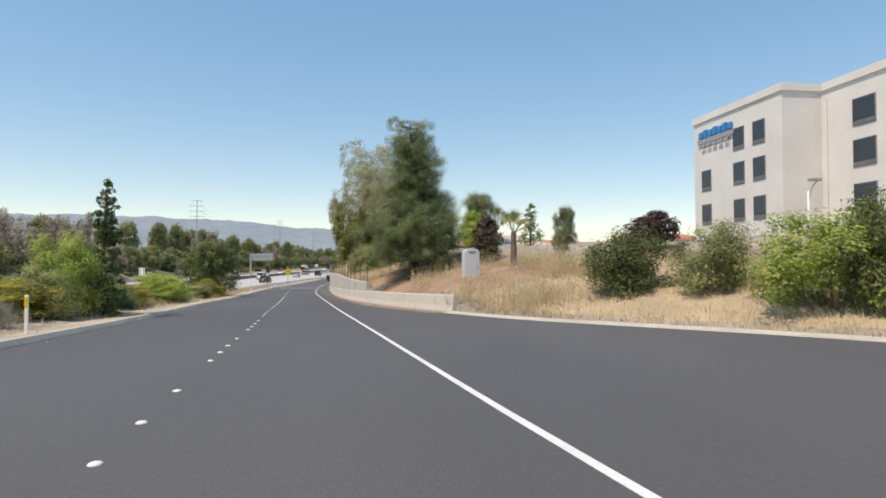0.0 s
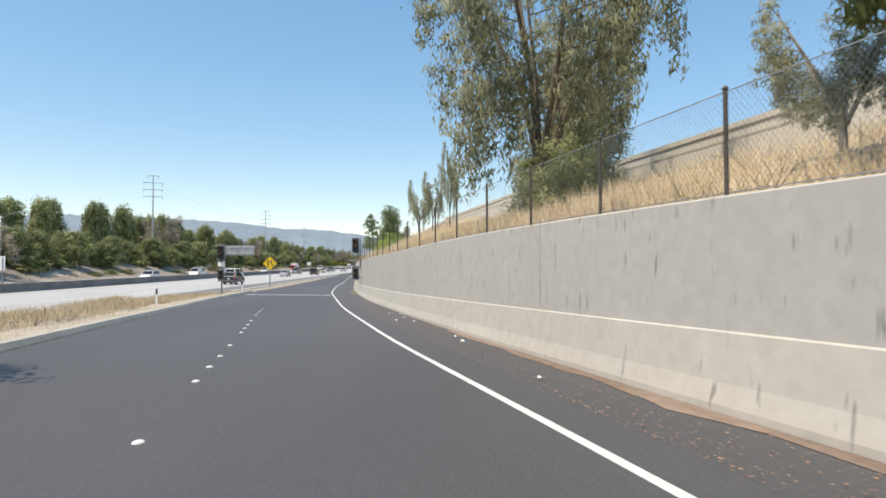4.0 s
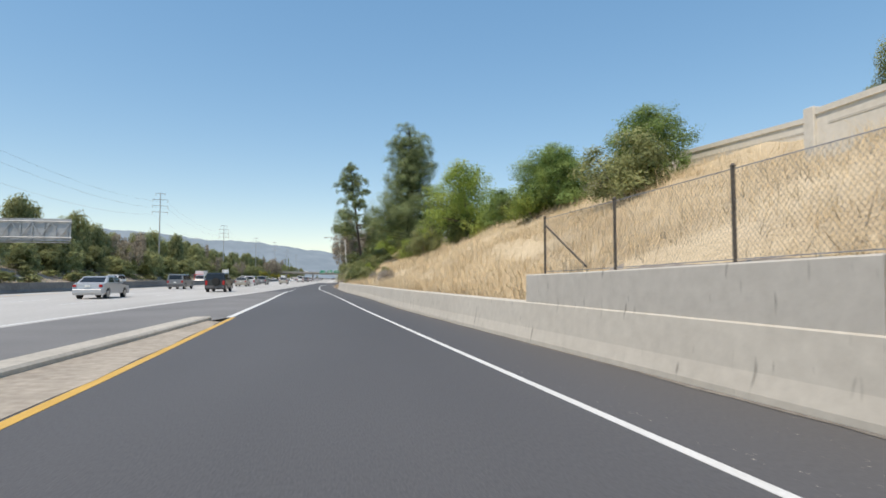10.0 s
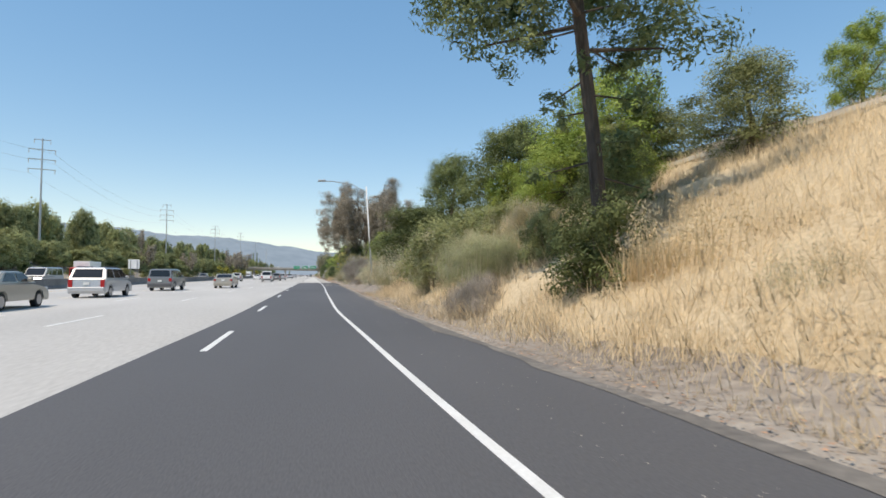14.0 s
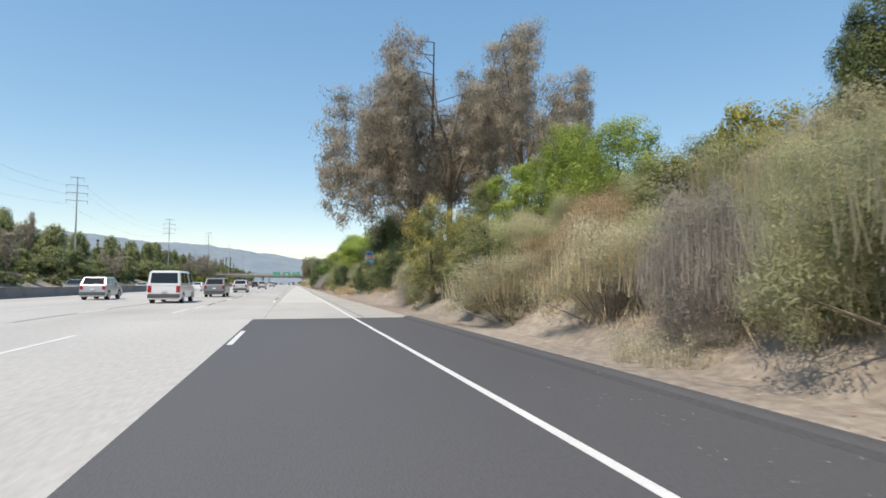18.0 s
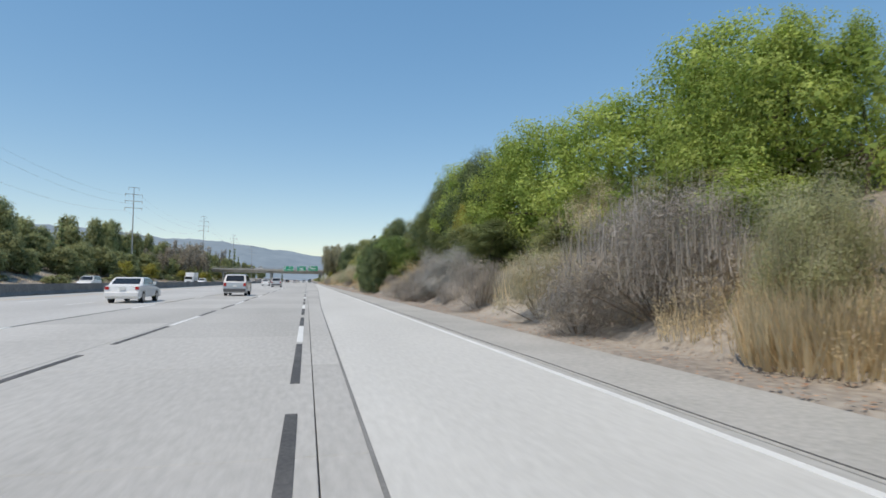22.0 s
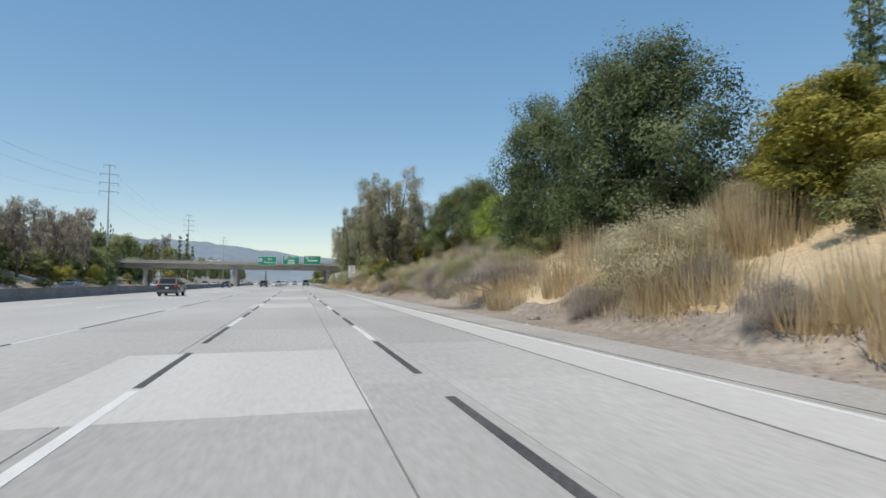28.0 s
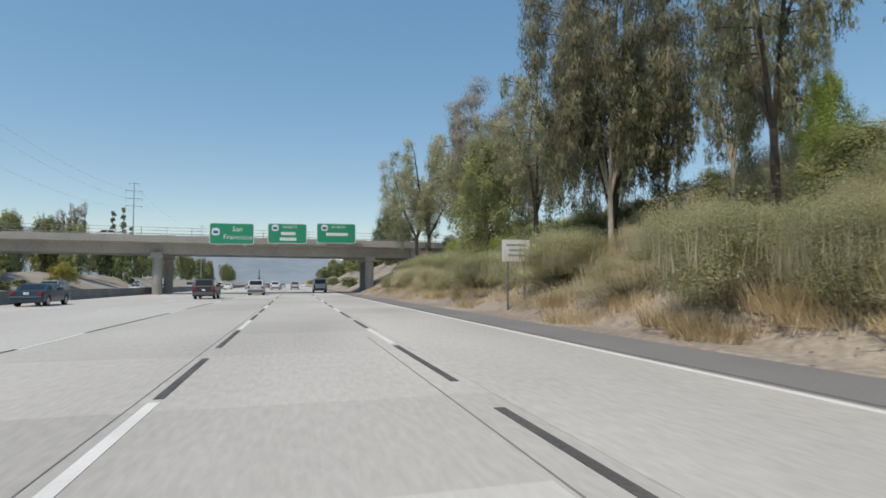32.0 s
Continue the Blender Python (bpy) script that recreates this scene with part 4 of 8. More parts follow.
def pine_tree(key, label, high, wide, count, tiers=12, low=0.25, size=0.34, name="pine_tree", taper=0.7, arms=4, fat=1.0, clumps=9, top=0.12, slim=0.32, lean=0.0, sprays=0, thick=1.0):
    """Tiers of boughs, each with flat tufts of needles towards its end."""
    root = thing(name, label, "tree")
    knots = [(0, 0, -0.5), (0.1 - 0.22 * lean, 0.05, high * 0.2), (0.1 - 0.55 * lean, 0, high * 0.5), (-lean, 0.1, high * 0.98)]
    girth = [high * 0.0155 * thick, high * 0.0125 * thick, high * 0.010 * thick, high * 0.003]
    segs = [(knots[i], knots[i + 1], girth[i], girth[i + 1]) for i in range(3)]
    blobs = []
    for k in range(sprays):                     # thin drooping sprays below the crown
        a, z = 2.4 * k, high * (0.12 + (low - 0.10) * (k + 0.5) / sprays)
        r = wide * rnd(0.07, 0.17)
        x0 = -lean * z / high
        blobs.append((x0 + r * math.cos(a), r * math.sin(a), z - 0.02 * high, wide * rnd(0.035, 0.065)))
        segs.append(((x0 + 0.05, 0, z), (x0 + r * math.cos(a), r * math.sin(a), z - 0.015 * high), high * 0.002, high * 0.0008))
    for k in range(tiers):
        t = k / (tiers - 1)
        for j in range(arms):
            z = high * (low + (0.95 - low) * t) + rnd(-.03, .03) * high
            env = (1 - t) ** taper * (0.8 + 0.2 * math.sin(9 * t))
            a = 6.283 / arms * j + 1.1 * k + rnd(-.5, .5)
            r = wide * 0.5 * max(env, top) * rnd(0.55, 1.0)
            br = wide * (0.05 + 0.055 * env) * rnd(0.8, 1.25) * fat
            x0 = -lean * z / high
            e = Vector((x0 + r * math.cos(a), r * math.sin(a), z))
            blobs.append((*e, br))
            if rnd(0, 1) < 0.8:
                blobs.append((x0 + (e.x - x0) * 0.6 + rnd(-.3, .3), e.y * 0.6 + rnd(-.3, .3), z - 0.012 * high, br * 0.8))
            segs.append(((x0 + 0.05, 0, z - 0.025 * high), tuple(e), high * 0.004, high * 0.0015))
    blobs.append((-lean, 0, high * 0.975, wide * 0.06))
    part("trunk", limbs(segs, 7), M_DARKBARK, root)
    part("crown", leaves("crown", blobs, count, size, slim, LEAF["pine"], hollow=0.55, up=0.5, clumps=clumps, loose=0.18), LEAF["pine"], root)
    PLANTS[key] = (root, high, wide)


def bush(key, label, leaf, high, wide, count, size, slim=0.6, lumps=15, hollow=0.45, name="bush", up=0.4, loose=0.26):
    root = thing(name, label, "bush")
    blobs, segs = [], []
    for k in range(lumps):
        a, t = 2.4 * k + rnd(-.5, .5), (k + 0.5) / lumps
        r = wide * 0.5 * math.sqrt(1 - 0.75 * t) * rnd(0.4, 0.84)
        br = wide * rnd(0.10, 0.20)
        z = high * (0.10 + 0.72 * t)
        z = min(z, high - br * 0.75)
        blobs.append((r * math.cos(a), r * math.sin(a), max(z, br * 0.5), br))
        segs.append(((0.1 * r * math.cos(a), 0.1 * r * math.sin(a), -0.15), (r * math.cos(a), r * math.sin(a), max(z, 0.2)), 0.016 * wide ** .5, 0.005))
    blobs.append((0, 0, high * 0.4, wide * 0.25))
    tagged(part("woody_base", limbs(segs, 4), M_TWIG, root), kind="stuff")
    part("foliage", leaves("foliage", blobs, count, size, slim, LEAF[leaf], hollow=hollow, up=up, loose=loose), LEAF[leaf], root)
    PLANTS[key] = (root, high, wide)


def weeds(key, label, leaf, high, wide, stalks, name="tall_weeds", size=0.09, per=26):
    """Thin stalks with small leaves and seed heads all the way up."""
    root = thing(name, label, "weeds")
    tri, dots = [], []
    for k in range(stalks):
        a, r = rnd(0, 6.283), wide * 0.5 * math.sqrt(rnd(0, 1))
        h = high * rnd(0.4, 1.0) * (1.0 - 0.45 * (2 * r / wide) ** 2)
        f = Vector((r * math.cos(a), r * math.sin(a), -0.1))
        la = a + rnd(-1.3, 1.3)
        tip = f + Vector((math.cos(la) * h * rnd(.05, .4), math.sin(la) * h * rnd(.05, .4), h))
        w = Vector((-math.sin(la), math.cos(la), 0)) * 0.011
        tri += [f - w, f + w, tip]
        for j in range(per):
            q = rnd(0.15, 1.0)
            dots.append((f + (tip - f) * q, h * 0.16 * (1.15 - 0.6 * q)))
    c = np.array([d[0] for d in dots])
    s = np.array([d[1] for d in dots])[:, None]
    n = len(c)
    c = c + RNG.normal(size=(n, 3)) * s * 0.55
    ax = RNG.normal(size=(n, 3)) + np.array([0, 0, 0.9])
    ax /= np.linalg.norm(ax, axis=1)[:, None]
    sd = np.cross(ax, RNG.normal(size=(n, 3)))
    sd /= np.linalg.norm(sd, axis=1)[:, None]
    ln = size * RNG.uniform(0.6, 1.7, (n, 1))
    v = np.stack([c - ax * ln * .5, c + ax * ln * .7, c + sd * ln * .30], 1).reshape(-1, 3)
    part("growth", shards("growth", np.array([tuple(p) for p in tri]), 3, LEAF[leaf]), LEAF[leaf], root)
    part("foliage", shards("foliage", v, 3, LEAF[leaf]), LEAF[leaf], root)
    PLANTS[key] = (root, high, wide)


def tuft(key, label, leaf, high, wide, count, name="grass_clump"):
    root = thing(name, label, "grass")
    v = []
    for k in range(count):
        a, r = rnd(0, 6.283), wide * 0.5 * math.sqrt(rnd(0, 1))
        h = high * rnd(0.45, 1.0)
        x, y = r * math.cos(a), r * math.sin(a)
        lean, la = rnd(0.05, 0.45) * h, a + rnd(-1.2, 1.2)
        wx, wy = 0.013 * math.cos(la + 1.57), 0.013 * math.sin(la + 1.57)
        v += [(x - wx, y - wy, -0.1), (x + wx, y + wy, -0.1), (x + lean * math.cos(la), y + lean * math.sin(la), h)]
    part("growth", shards("growth", np.array(v), 3, LEAF[leaf]), LEAF[leaf], root)
    PLANTS[key] = (root, high, wide)


broad_tree("oak", "oak_tree", "dense dark green evergreen tree on the bank", "oak", 8, 7.5, 50000, 0.12)
broad_tree("oak_deep", "oak_tree", "broad dense deep green tree on the dry bank", "deep", 8, 7.5, 46000, 0.125, lumps=30)
broad_tree("oak_tall", "oak_tree", "tall dense dark green tree on the bank", "oak", 10, 6.5, 50000, 0.12, low=0.06, lumps=30)
broad_tree("bright", "broadleaf_tree", "bright green leafy tree on the bank", "bright", 6, 6, 27000, 0.115, low=0.08)
broad_tree("bright_b", "broadleaf_tree", "light green leafy tree with an uneven crown", "bright", 7, 5.5, 27000, 0.115, low=0.12, lumps=15)
broad_tree("green", "broadleaf_tree", "leafy green tree on the golden bank", "green", 6, 6, 30000, 0.115, low=0.06)
broad_tree("olive", "broadleaf_tree", "olive green tree on the dry bank", "olive", 6.5, 6, 27000, 0.115, low=0.08)
broad_tree("purple", "plum_tree", "dark purple-leaved tree behind the bank", "purple", 5, 4, 4500, 0.26, low=0.15)
broad_tree("far_oak", "far_tree", "dark green tree beyond the motorway", "hazed_oak", 8, 8, 9000, 0.36)
broad_tree("far_bright", "far_tree", "mid green tree beyond the motorway", "olive", 6, 7, 8000, 0.32, low=0.05)
broad_tree("far_green", "far_tree", "olive green tree beyond the motorway", "olive", 6, 7, 8000, 0.32, low=0.05)
euc_tree("euc", "tall eucalyptus with a pale peeling trunk", "euc", 12, 8, 22000, M_PALEBARK, thick=0.016, size=0.22)
euc_tree("gum", "tall eucalyptus with a smooth pale forked trunk", "euc", 13, 9, 21000, M_PALEBARK, size=0.2, thick=0.0095, low=0.5, fork_at=0.25, forks=5)
euc_tree("euc_dark", "eucalyptus with a dark trunk and drooping leaves", "euc", 12, 7.5, 24000, M_DARKBARK, low=0.14, size=0.2)
euc_tree("euc_full", "leafy eucalyptus with foliage down to the wall", "euc", 11, 8.4, 34000, M_BARK, low=0.04, size=0.22, forks=7, fork_at=0.12)
euc_tree("euc_olive", "large olive-grey eucalyptus with foliage down to the bank", "euco", 14, 11, 90000, M_DARKBARK, size=0.2, low=0.03, forks=8, fork_at=0.1, thick=0.012)
euc_tree("euc_grey", "large dusty grey-brown eucalyptus with drooping sprays", "eucgrey", 18, 13, 90000, M_BARK, size=0.22, low=0.27, forks=7, thick=0.0105)
euc_tree("far_euc", "dusty eucalyptus beyond the motorway", "eucgrey", 12, 9, 8000, M_BARK, size=0.42, low=0.10)
euc_tree("pepper", "weeping pepper tree hanging over the wall", "pepper", 9, 5.5, 32000, M_BARK, size=0.2, low=0.03, forks=6, fork_at=0.15, name="pepper_tree")
pine_tree("pine", "tall pine with layered dark needles on the bank", 16, 9, 150000, tiers=11, arms=5, low=0.17, fat=1.6, taper=0.42, size=0.125, clumps=16, top=0.36, slim=0.3)
pine_tree("pine_thin", "slender pine with separate tufts of needles", 16, 7.5, 42000, tiers=8, low=0.37, taper=0.42, arms=3, size=0.17, fat=1.6, clumps=16, top=0.15, slim=0.42, lean=1.7, sprays=11, thick=0.8)
pine_tree("conifer", "dark pointed conifer behind the bank", 9, 5, 14000, tiers=12, low=0.06, size=0.2, name="conifer_tree", taper=0.6, fat=1.3)
pine_tree("far_conifer", "dark pointed conifer beyond the motorway", 10, 4, 1800, tiers=10, low=0.05, size=0.6, name="conifer_tree", taper=0.95)
bush("bush_dark", "dark green shrub on the dry bank", "oak", 2.4, 3.2, 16000, 0.08)
bush("bush_olive", "olive green shrub on the dry bank", "olive", 2.4, 3.2, 17000, 0.078, name="olive_bush")
bush("bush_bright", "bright green shrub on the dry bank", "bright", 2.4, 3.2, 16000, 0.08, name="green_bush")
bush("bush_yellow", "yellow-green shrub with small leaves", "yellow", 3.0, 3.4, 9500, 0.11, name="yellow_bush")
bush("bush_grey", "dead grey-brown shrub of bare twigs", "grey", 1.8, 2.8, 24000, 0.075, slim=0.15, hollow=0.1, name="dry_bush", loose=0.4)
bush("bush_silver", "pale grey-leaved shrub on the bank", "silver", 2.2, 3.4, 30000, 0.06, slim=0.35, hollow=0.3, name="grey_bush", loose=0.35)
bush("brush", "dense grey-green brush going to seed on the bank", "weed", 2.2, 3.2, 30000, 0.062, slim=0.28, lumps=20, hollow=0.3, name="brush", up=1.6, loose=0.36)
bush("brush_green", "soft green brush with fine leaves on the bank", "brushgreen", 2.2, 3.2, 30000, 0.062, slim=0.28, lumps=20, hollow=0.3, name="brush", up=1.6, loose=0.36)
bush("brush_rust", "rusty brown seeding brush on the bank", "rust", 2.2, 3.2, 26000, 0.075, slim=0.3, lumps=18, hollow=0.3, name="brush", up=1.4, loose=0.36)


def stalks(key, leaf, count):
    """Thin seed stalks that stand out of the brush."""
    root, high, wide = PLANTS[key]
    tri = []
    for k in range(count):
        a, r = rnd(0, 6.283), wide * 0.48 * math.sqrt(rnd(0, 1))
        top = high * (1.12 - 0.55 * (2 * r / wide) ** 2) * rnd(0.75, 1.08)
        foot = Vector((r * 0.96 * math.cos(a), r * 0.96 * math.sin(a), top * 0.5))
        tip = Vector((r * math.cos(a) + rnd(-.12, .12), r * math.sin(a) + rnd(-.12, .12), top))
        w = Vector((-math.sin(a + k), math.cos(a + k), 0)) * 0.008
        tri += [foot - w, foot + w, tip]
    part("growth", shards("growth", np.array([tuple(p) for p in tri]), 3, LEAF[leaf]), LEAF[leaf], root, "dry seed stalks")


for key, leaf in (("brush", "straw"), ("brush_green", "weed"), ("brush_rust", "straw"), ("bush_grey", "grey")):
    stalks(key, leaf, 420)
bush("far_bush", "low green shrub beyond the motorway", "olive", 2.4, 3.2, 520, 0.42, name="far_bush")
broad_tree("thicket", "thicket", "dense dark green thicket beside the shoulder", "deep", 5, 5.5, 46000, 0.10, low=0.02, lumps=34)
broad_tree("yellow_tree", "broadleaf_tree", "dense yellow-green tree on the bank", "yellow", 6, 4.4, 34000, 0.12, low=0.02, lumps=28)
broad_tree("mixed_tree", "broadleaf_tree", "olive green tree with many yellowing leaves", "olive", 6, 4.4, 24000, 0.085, low=0.01, lumps=22)
part("yellowed_leaves", leaves("yellowed_leaves", [(1.5 * math.cos(2.4 * k), 1.5 * math.sin(2.4 * k), 2.0 + 0.3 * (k % 13), 0.9) for k in range(26)], 7000, 0.08, 0.8, LEAF["gold"], hollow=0.75, clumps=9, loose=0.2), LEAF["gold"], PLANTS["mixed_tree"][0], "yellowing leaves")
broad_tree("oleander", "flowering_bush", "olive green bush with clusters of white flowers", "olive", 5, 5, 30000, 0.10, low=0.04, lumps=26)
M_PETAL = plain("white_petals", (0.80, 0.79, 0.74), 0.7)
part("yellowed_leaves", leaves("yellowed_leaves", [(1.7 * math.cos(2.4 * k), 1.7 * math.sin(2.4 * k), 1.4 + 0.27 * (k % 13), 0.9) for k in range(26)], 7000, 0.10, 0.8, LEAF["gold"], hollow=0.75, clumps=9, loose=0.2), LEAF["gold"], PLANTS["oleander"][0], "yellowing leaves")
part("blossom", leaves("blossom", [(2.2 * math.cos(k), 2.2 * math.sin(k), 0.8 + 0.34 * (k % 12), 0.75) for k in range(24)], 900, 0.085, 0.9, M_PETAL, hollow=0.9, clumps=4, loose=0.12), M_PETAL, PLANTS["oleander"][0], "white flowers")
weeds("weed", "tall grey-green weeds going to seed", "weed", 1.9, 3.0, 150, size=0.05, per=30)
weeds("weed_straw", "tall dry straw-coloured weeds on the bank", "straw", 1.6, 2.6, 130, size=0.05, per=24)
tuft("straw", "clump of tall dry yellow grass", "straw", 1.1, 1.3, 420)
PLACED = set()


def plant(key, x, y, high, wide, turn=None):
    """A copy of a plant with its foot on the soil, stretched to the given height and width."""
    root, h0, w0 = PLANTS[key]
    z = ground_z(x, y) - 0.12
    turn = (x * 37 + y * 53) % 360 if turn is None else turn
    s = Matrix.Diagonal((wide / w0, wide / w0, high / h0, 1))
    if key not in PLACED:
        PLACED.add(key)
        ob = root
    else:
        ob = copy_thing(root, Matrix())
    ob.matrix_basis = pose(x, y, z, 0, 0, turn) @ s
    return ob

# plants of the right-hand bank, from the start of the slip road onwards
plant("pine", 16.3, 215.5, 15.6, 10.8)
plant("pine", 16.6, 215.9, 14.6, 9.8, 77)
plant("pine_thin", 11.5, 234.9, 17.5, 8.8, 0)
plant("bush_dark", 10.4, 233.2, 2.3, 2.8)
plant("weed_straw", 11.6, 231.5, 2.0, 3.0)
plant("pine", 32.1, 40.5, 11.8, 7.4)
plant("pine", 32.3, 40.9, 11.0, 6.6, 140)
plant("olive", 33.6, 42.0, 6.0, 5.0)
plant("gum", 29.3, 55.2, 13.0, 9.0)
plant("gum", 30.8, 52.9, 13.0, 9.0)
plant("pepper", 25.9, 57.0, 7.6, 4.6)
plant("pepper", 27.4, 58.6, 6.5, 4.6)
plant("bush_olive", 25.4, 68.2, 2.2, 3.2)
plant("bush_olive", 25.8, 71.6, 2.6, 3.4)
plant("olive", 27.5, 73.5, 4.0, 4.4)
plant("bush_olive", 27.6, 53.0, 2.6, 3.4)
plant("bush_olive", 28.6, 50.8, 2.4, 3.2)
plant("bush_olive", 27.0, 55.2, 3.2, 3.0)
plant("bush_olive", 29.6, 52.2, 3.0, 3.4)
plant("olive", 28.8, 57.0, 5.0, 4.4)
plant("euc_full", 25.2, 70.0, 10.5, 8.0)
plant("euc_grey", 14.4, 353.2, 18.5, 17.5)
plant("euc_grey", 15.8, 345.0, 19.5, 15.0)
plant("bright", 17.2, 322.0, 4.6, 4.4)
plant("olive", 17.6, 327.5, 4.6, 4.6)
plant("bright_b", 17.0, 332.0, 5.2, 4.6)
plant("olive", 16.4, 337.0, 5.4, 5.0)
plant("euc_grey", 19.5, 338.0, 14.0, 10.0)
plant("mixed_tree", 9.9, 327.0, 4.9, 3.0)
plant("mixed_tree", 12.8, 330.5, 3.4, 3.2)
plant("euc_olive", 12.2, 606.0, 13.8, 10.0)
plant("bush_dark", 11.4, 603.5, 2.4, 3.6)
plant("bush_dark", 11.8, 608.6, 2.6, 4.0)
plant("euc_grey", 13.5, 613.0, 9.5, 7.0)
plant("bush_dark", 45.0, 14.8, 3.7, 2.7)
plant("bush_bright", 44.8, 16.3, 3.3, 5.5)
plant("bush_olive", 43.8, 21.2, 2.7, 4.1)
plant("bush_dark", 41.2, 23.2, 2.9, 4.7)
plant("weed_straw", 37.7, 23.6, 2.3, 2.1)
plant("weed_straw", 37.4, 24.8, 2.2, 2.6)
plant("weed_straw", 38.6, 25.0, 1.9, 4.0)
plant("weed_straw", 36.1, 25.8, 2.1, 2.6)
plant("weed_straw", 35.2, 27.5, 1.6, 2.6)
plant("weed_straw", 36.7, 29.7, 1.2, 3.6)
plant("weed_straw", 33.1, 33.9, 1.4, 1.7)
plant("weed_straw", 33.6, 36.3, 1.6, 2.9)
plant("weed_straw", 34.0, 36.6, 1.6, 3.5)
plant("olive", 42.0, 37.2, 1.9, 1.5)
plant("olive", 37.3, 39.2, 2.6, 2.4)
plant("purple", 37.3, 39.2, 3.4, 2.4)
plant("purple", 50.5, 41.7, 2.7, 3.4)
plant("bright", 37.4, 42.1, 1.4, 2.1)
plant("weed_straw", 31.2, 42.6, 0.6, 2.0)
plant("weed_straw", 30.6, 43.3, 0.9, 3.1)
plant("weed_straw", 29.7, 46.6, 0.4, 1.2)
plant("conifer", 42.0, 47.1, 3.9, 2.8)
plant("bright_b", 37.0, 47.2, 3.2, 3.4)
plant("weed_straw", 29.4, 47.4, 0.6, 1.3)
plant("purple", 52.5, 49.1, 2.7, 4.0)
plant("olive", 28.4, 51.9, 2.5, 3.2)
plant("oak", 38.5, 53.6, 5.6, 4.8)
plant("bush_olive", 27.3, 54.3, 1.6, 2.5)
plant("olive", 27.5, 54.5, 2.0, 2.4)
plant("euc", 27.0, 60.4, 2.6, 2.2)
plant("weed_straw", 25.5, 63.0, 0.6, 1.6)
plant("weed_straw", 24.9, 66.1, 0.7, 1.2)
plant("weed_straw", 24.8, 66.7, 0.6, 1.3)
plant("oak", 50.5, 68.3, 5.2, 3.4)
plant("euc_dark", 24.1, 91.5, 6.4, 1.7)
plant("euc_dark", 23.3, 99.4, 5.3, 2.1)
plant("euc_dark", 22.3, 107.5, 5.8, 2.4)
plant("olive", 27.8, 148.0, 4.0, 2.2)
plant("olive", 28.6, 151.1, 4.4, 1.9)
plant("olive", 28.4, 152.9, 4.6, 2.4)
plant("olive", 29.7, 160.0, 5.2, 2.2)
plant("olive", 31.0, 167.6, 5.4, 2.6)
plant("green", 20.0, 168.3, 3.4, 4.0)
plant("green", 19.4, 176.6, 3.7, 4.8)
plant("green", 20.3, 178.0, 3.2, 2.6)
plant("green", 19.8, 179.0, 3.3, 4.1)
plant("green", 18.9, 185.1, 2.7, 3.4)
plant("bush_grey", 11.3, 187.0, 1.0, 1.5)
plant("bush_grey", 11.1, 189.2, 1.0, 1.0)
plant("bright", 17.6, 191.3, 6.4, 7.0)
plant("oak", 18.6, 199.0, 5.0, 3.4)
plant("bush_grey", 11.6, 192.4, 0.6, 1.4)
plant("bush_grey", 10.8, 194.9, 0.9, 1.0)
plant("bush_olive", 11.8, 195.6, 0.9, 1.0)
plant("bush_olive", 10.7, 196.6, 1.2, 1.2)
plant("green", 19.1, 197.4, 3.5, 3.8)
plant("bush_olive", 10.5, 198.9, 1.3, 2.3)
plant("bush_dark", 10.2, 206.5, 1.6, 3.0)
plant("bush_dark", 10.6, 210.0, 1.8, 3.2)
plant("bush_olive", 11.2, 213.5, 2.0, 3.4)
plant("bush_dark", 10.0, 203.0, 1.5, 2.4)
plant("bush_dark", 11.5, 217.0, 2.4, 3.6)
plant("bush_olive", 12.6, 222.0, 2.2, 3.2)
plant("bush_olive", 10.0, 204.1, 1.6, 2.0)
plant("oak", 17.3, 206.1, 3.8, 4.0)
plant("bush_olive", 9.4, 207.6, 1.5, 1.7)
plant("bright_b", 11.1, 208.5, 1.4, 1.4)
plant("weed_straw", 9.4, 209.5, 0.7, 1.2)
plant("bush_grey", 9.6, 210.5, 0.6, 1.5)
plant("olive", 11.8, 211.4, 1.0, 2.6)
plant("olive", 15.2, 211.8, 1.4, 1.9)
plant("bright_b", 11.0, 211.9, 1.2, 2.6)
plant("bush_olive", 10.4, 212.8, 0.8, 1.5)
plant("olive", 15.1, 213.6, 0.8, 2.8)
plant("bright_b", 12.1, 214.9, 1.2, 2.7)
plant("bush_dark", 9.7, 214.9, 1.4, 1.7)
plant("bush_dark", 13.9, 220.4, 1.7, 2.9)
plant("bright", 17.8, 220.6, 2.2, 4.0)
plant("bush_olive", 10.4, 223.3, 1.6, 2.1)
plant("bright_b", 19.3, 234.3, 2.9, 2.1)
plant("olive", 18.3, 237.7, 3.7, 4.5)
plant("bush_grey", 8.8, 237.9, 1.3, 2.2)
plant("bush_olive", 11.5, 238.6, 1.9, 2.4)
plant("olive", 14.2, 239.1, 3.1, 3.3)
plant("bush_grey", 9.5, 239.2, 1.1, 1.6)
plant("oak", 15.2, 241.5, 2.8, 2.1)
plant("weed", 11.5, 242.4, 2.0, 4.0)
plant("olive", 19.1, 244.8, 3.2, 7.0)
plant("bright", 18.2, 246.1, 5.7, 7.2)
plant("bright", 16.2, 246.9, 4.4, 5.0)
plant("bush_olive", 10.6, 247.0, 3.1, 5.3)
plant("weed", 14.2, 248.8, 2.4, 3.9)
plant("weed", 11.8, 249.8, 3.0, 5.2)
plant("bright", 16.2, 250.2, 3.6, 3.7)
plant("weed", 11.1, 254.1, 3.0, 6.0)
plant("bright", 16.3, 255.6, 4.0, 3.5)
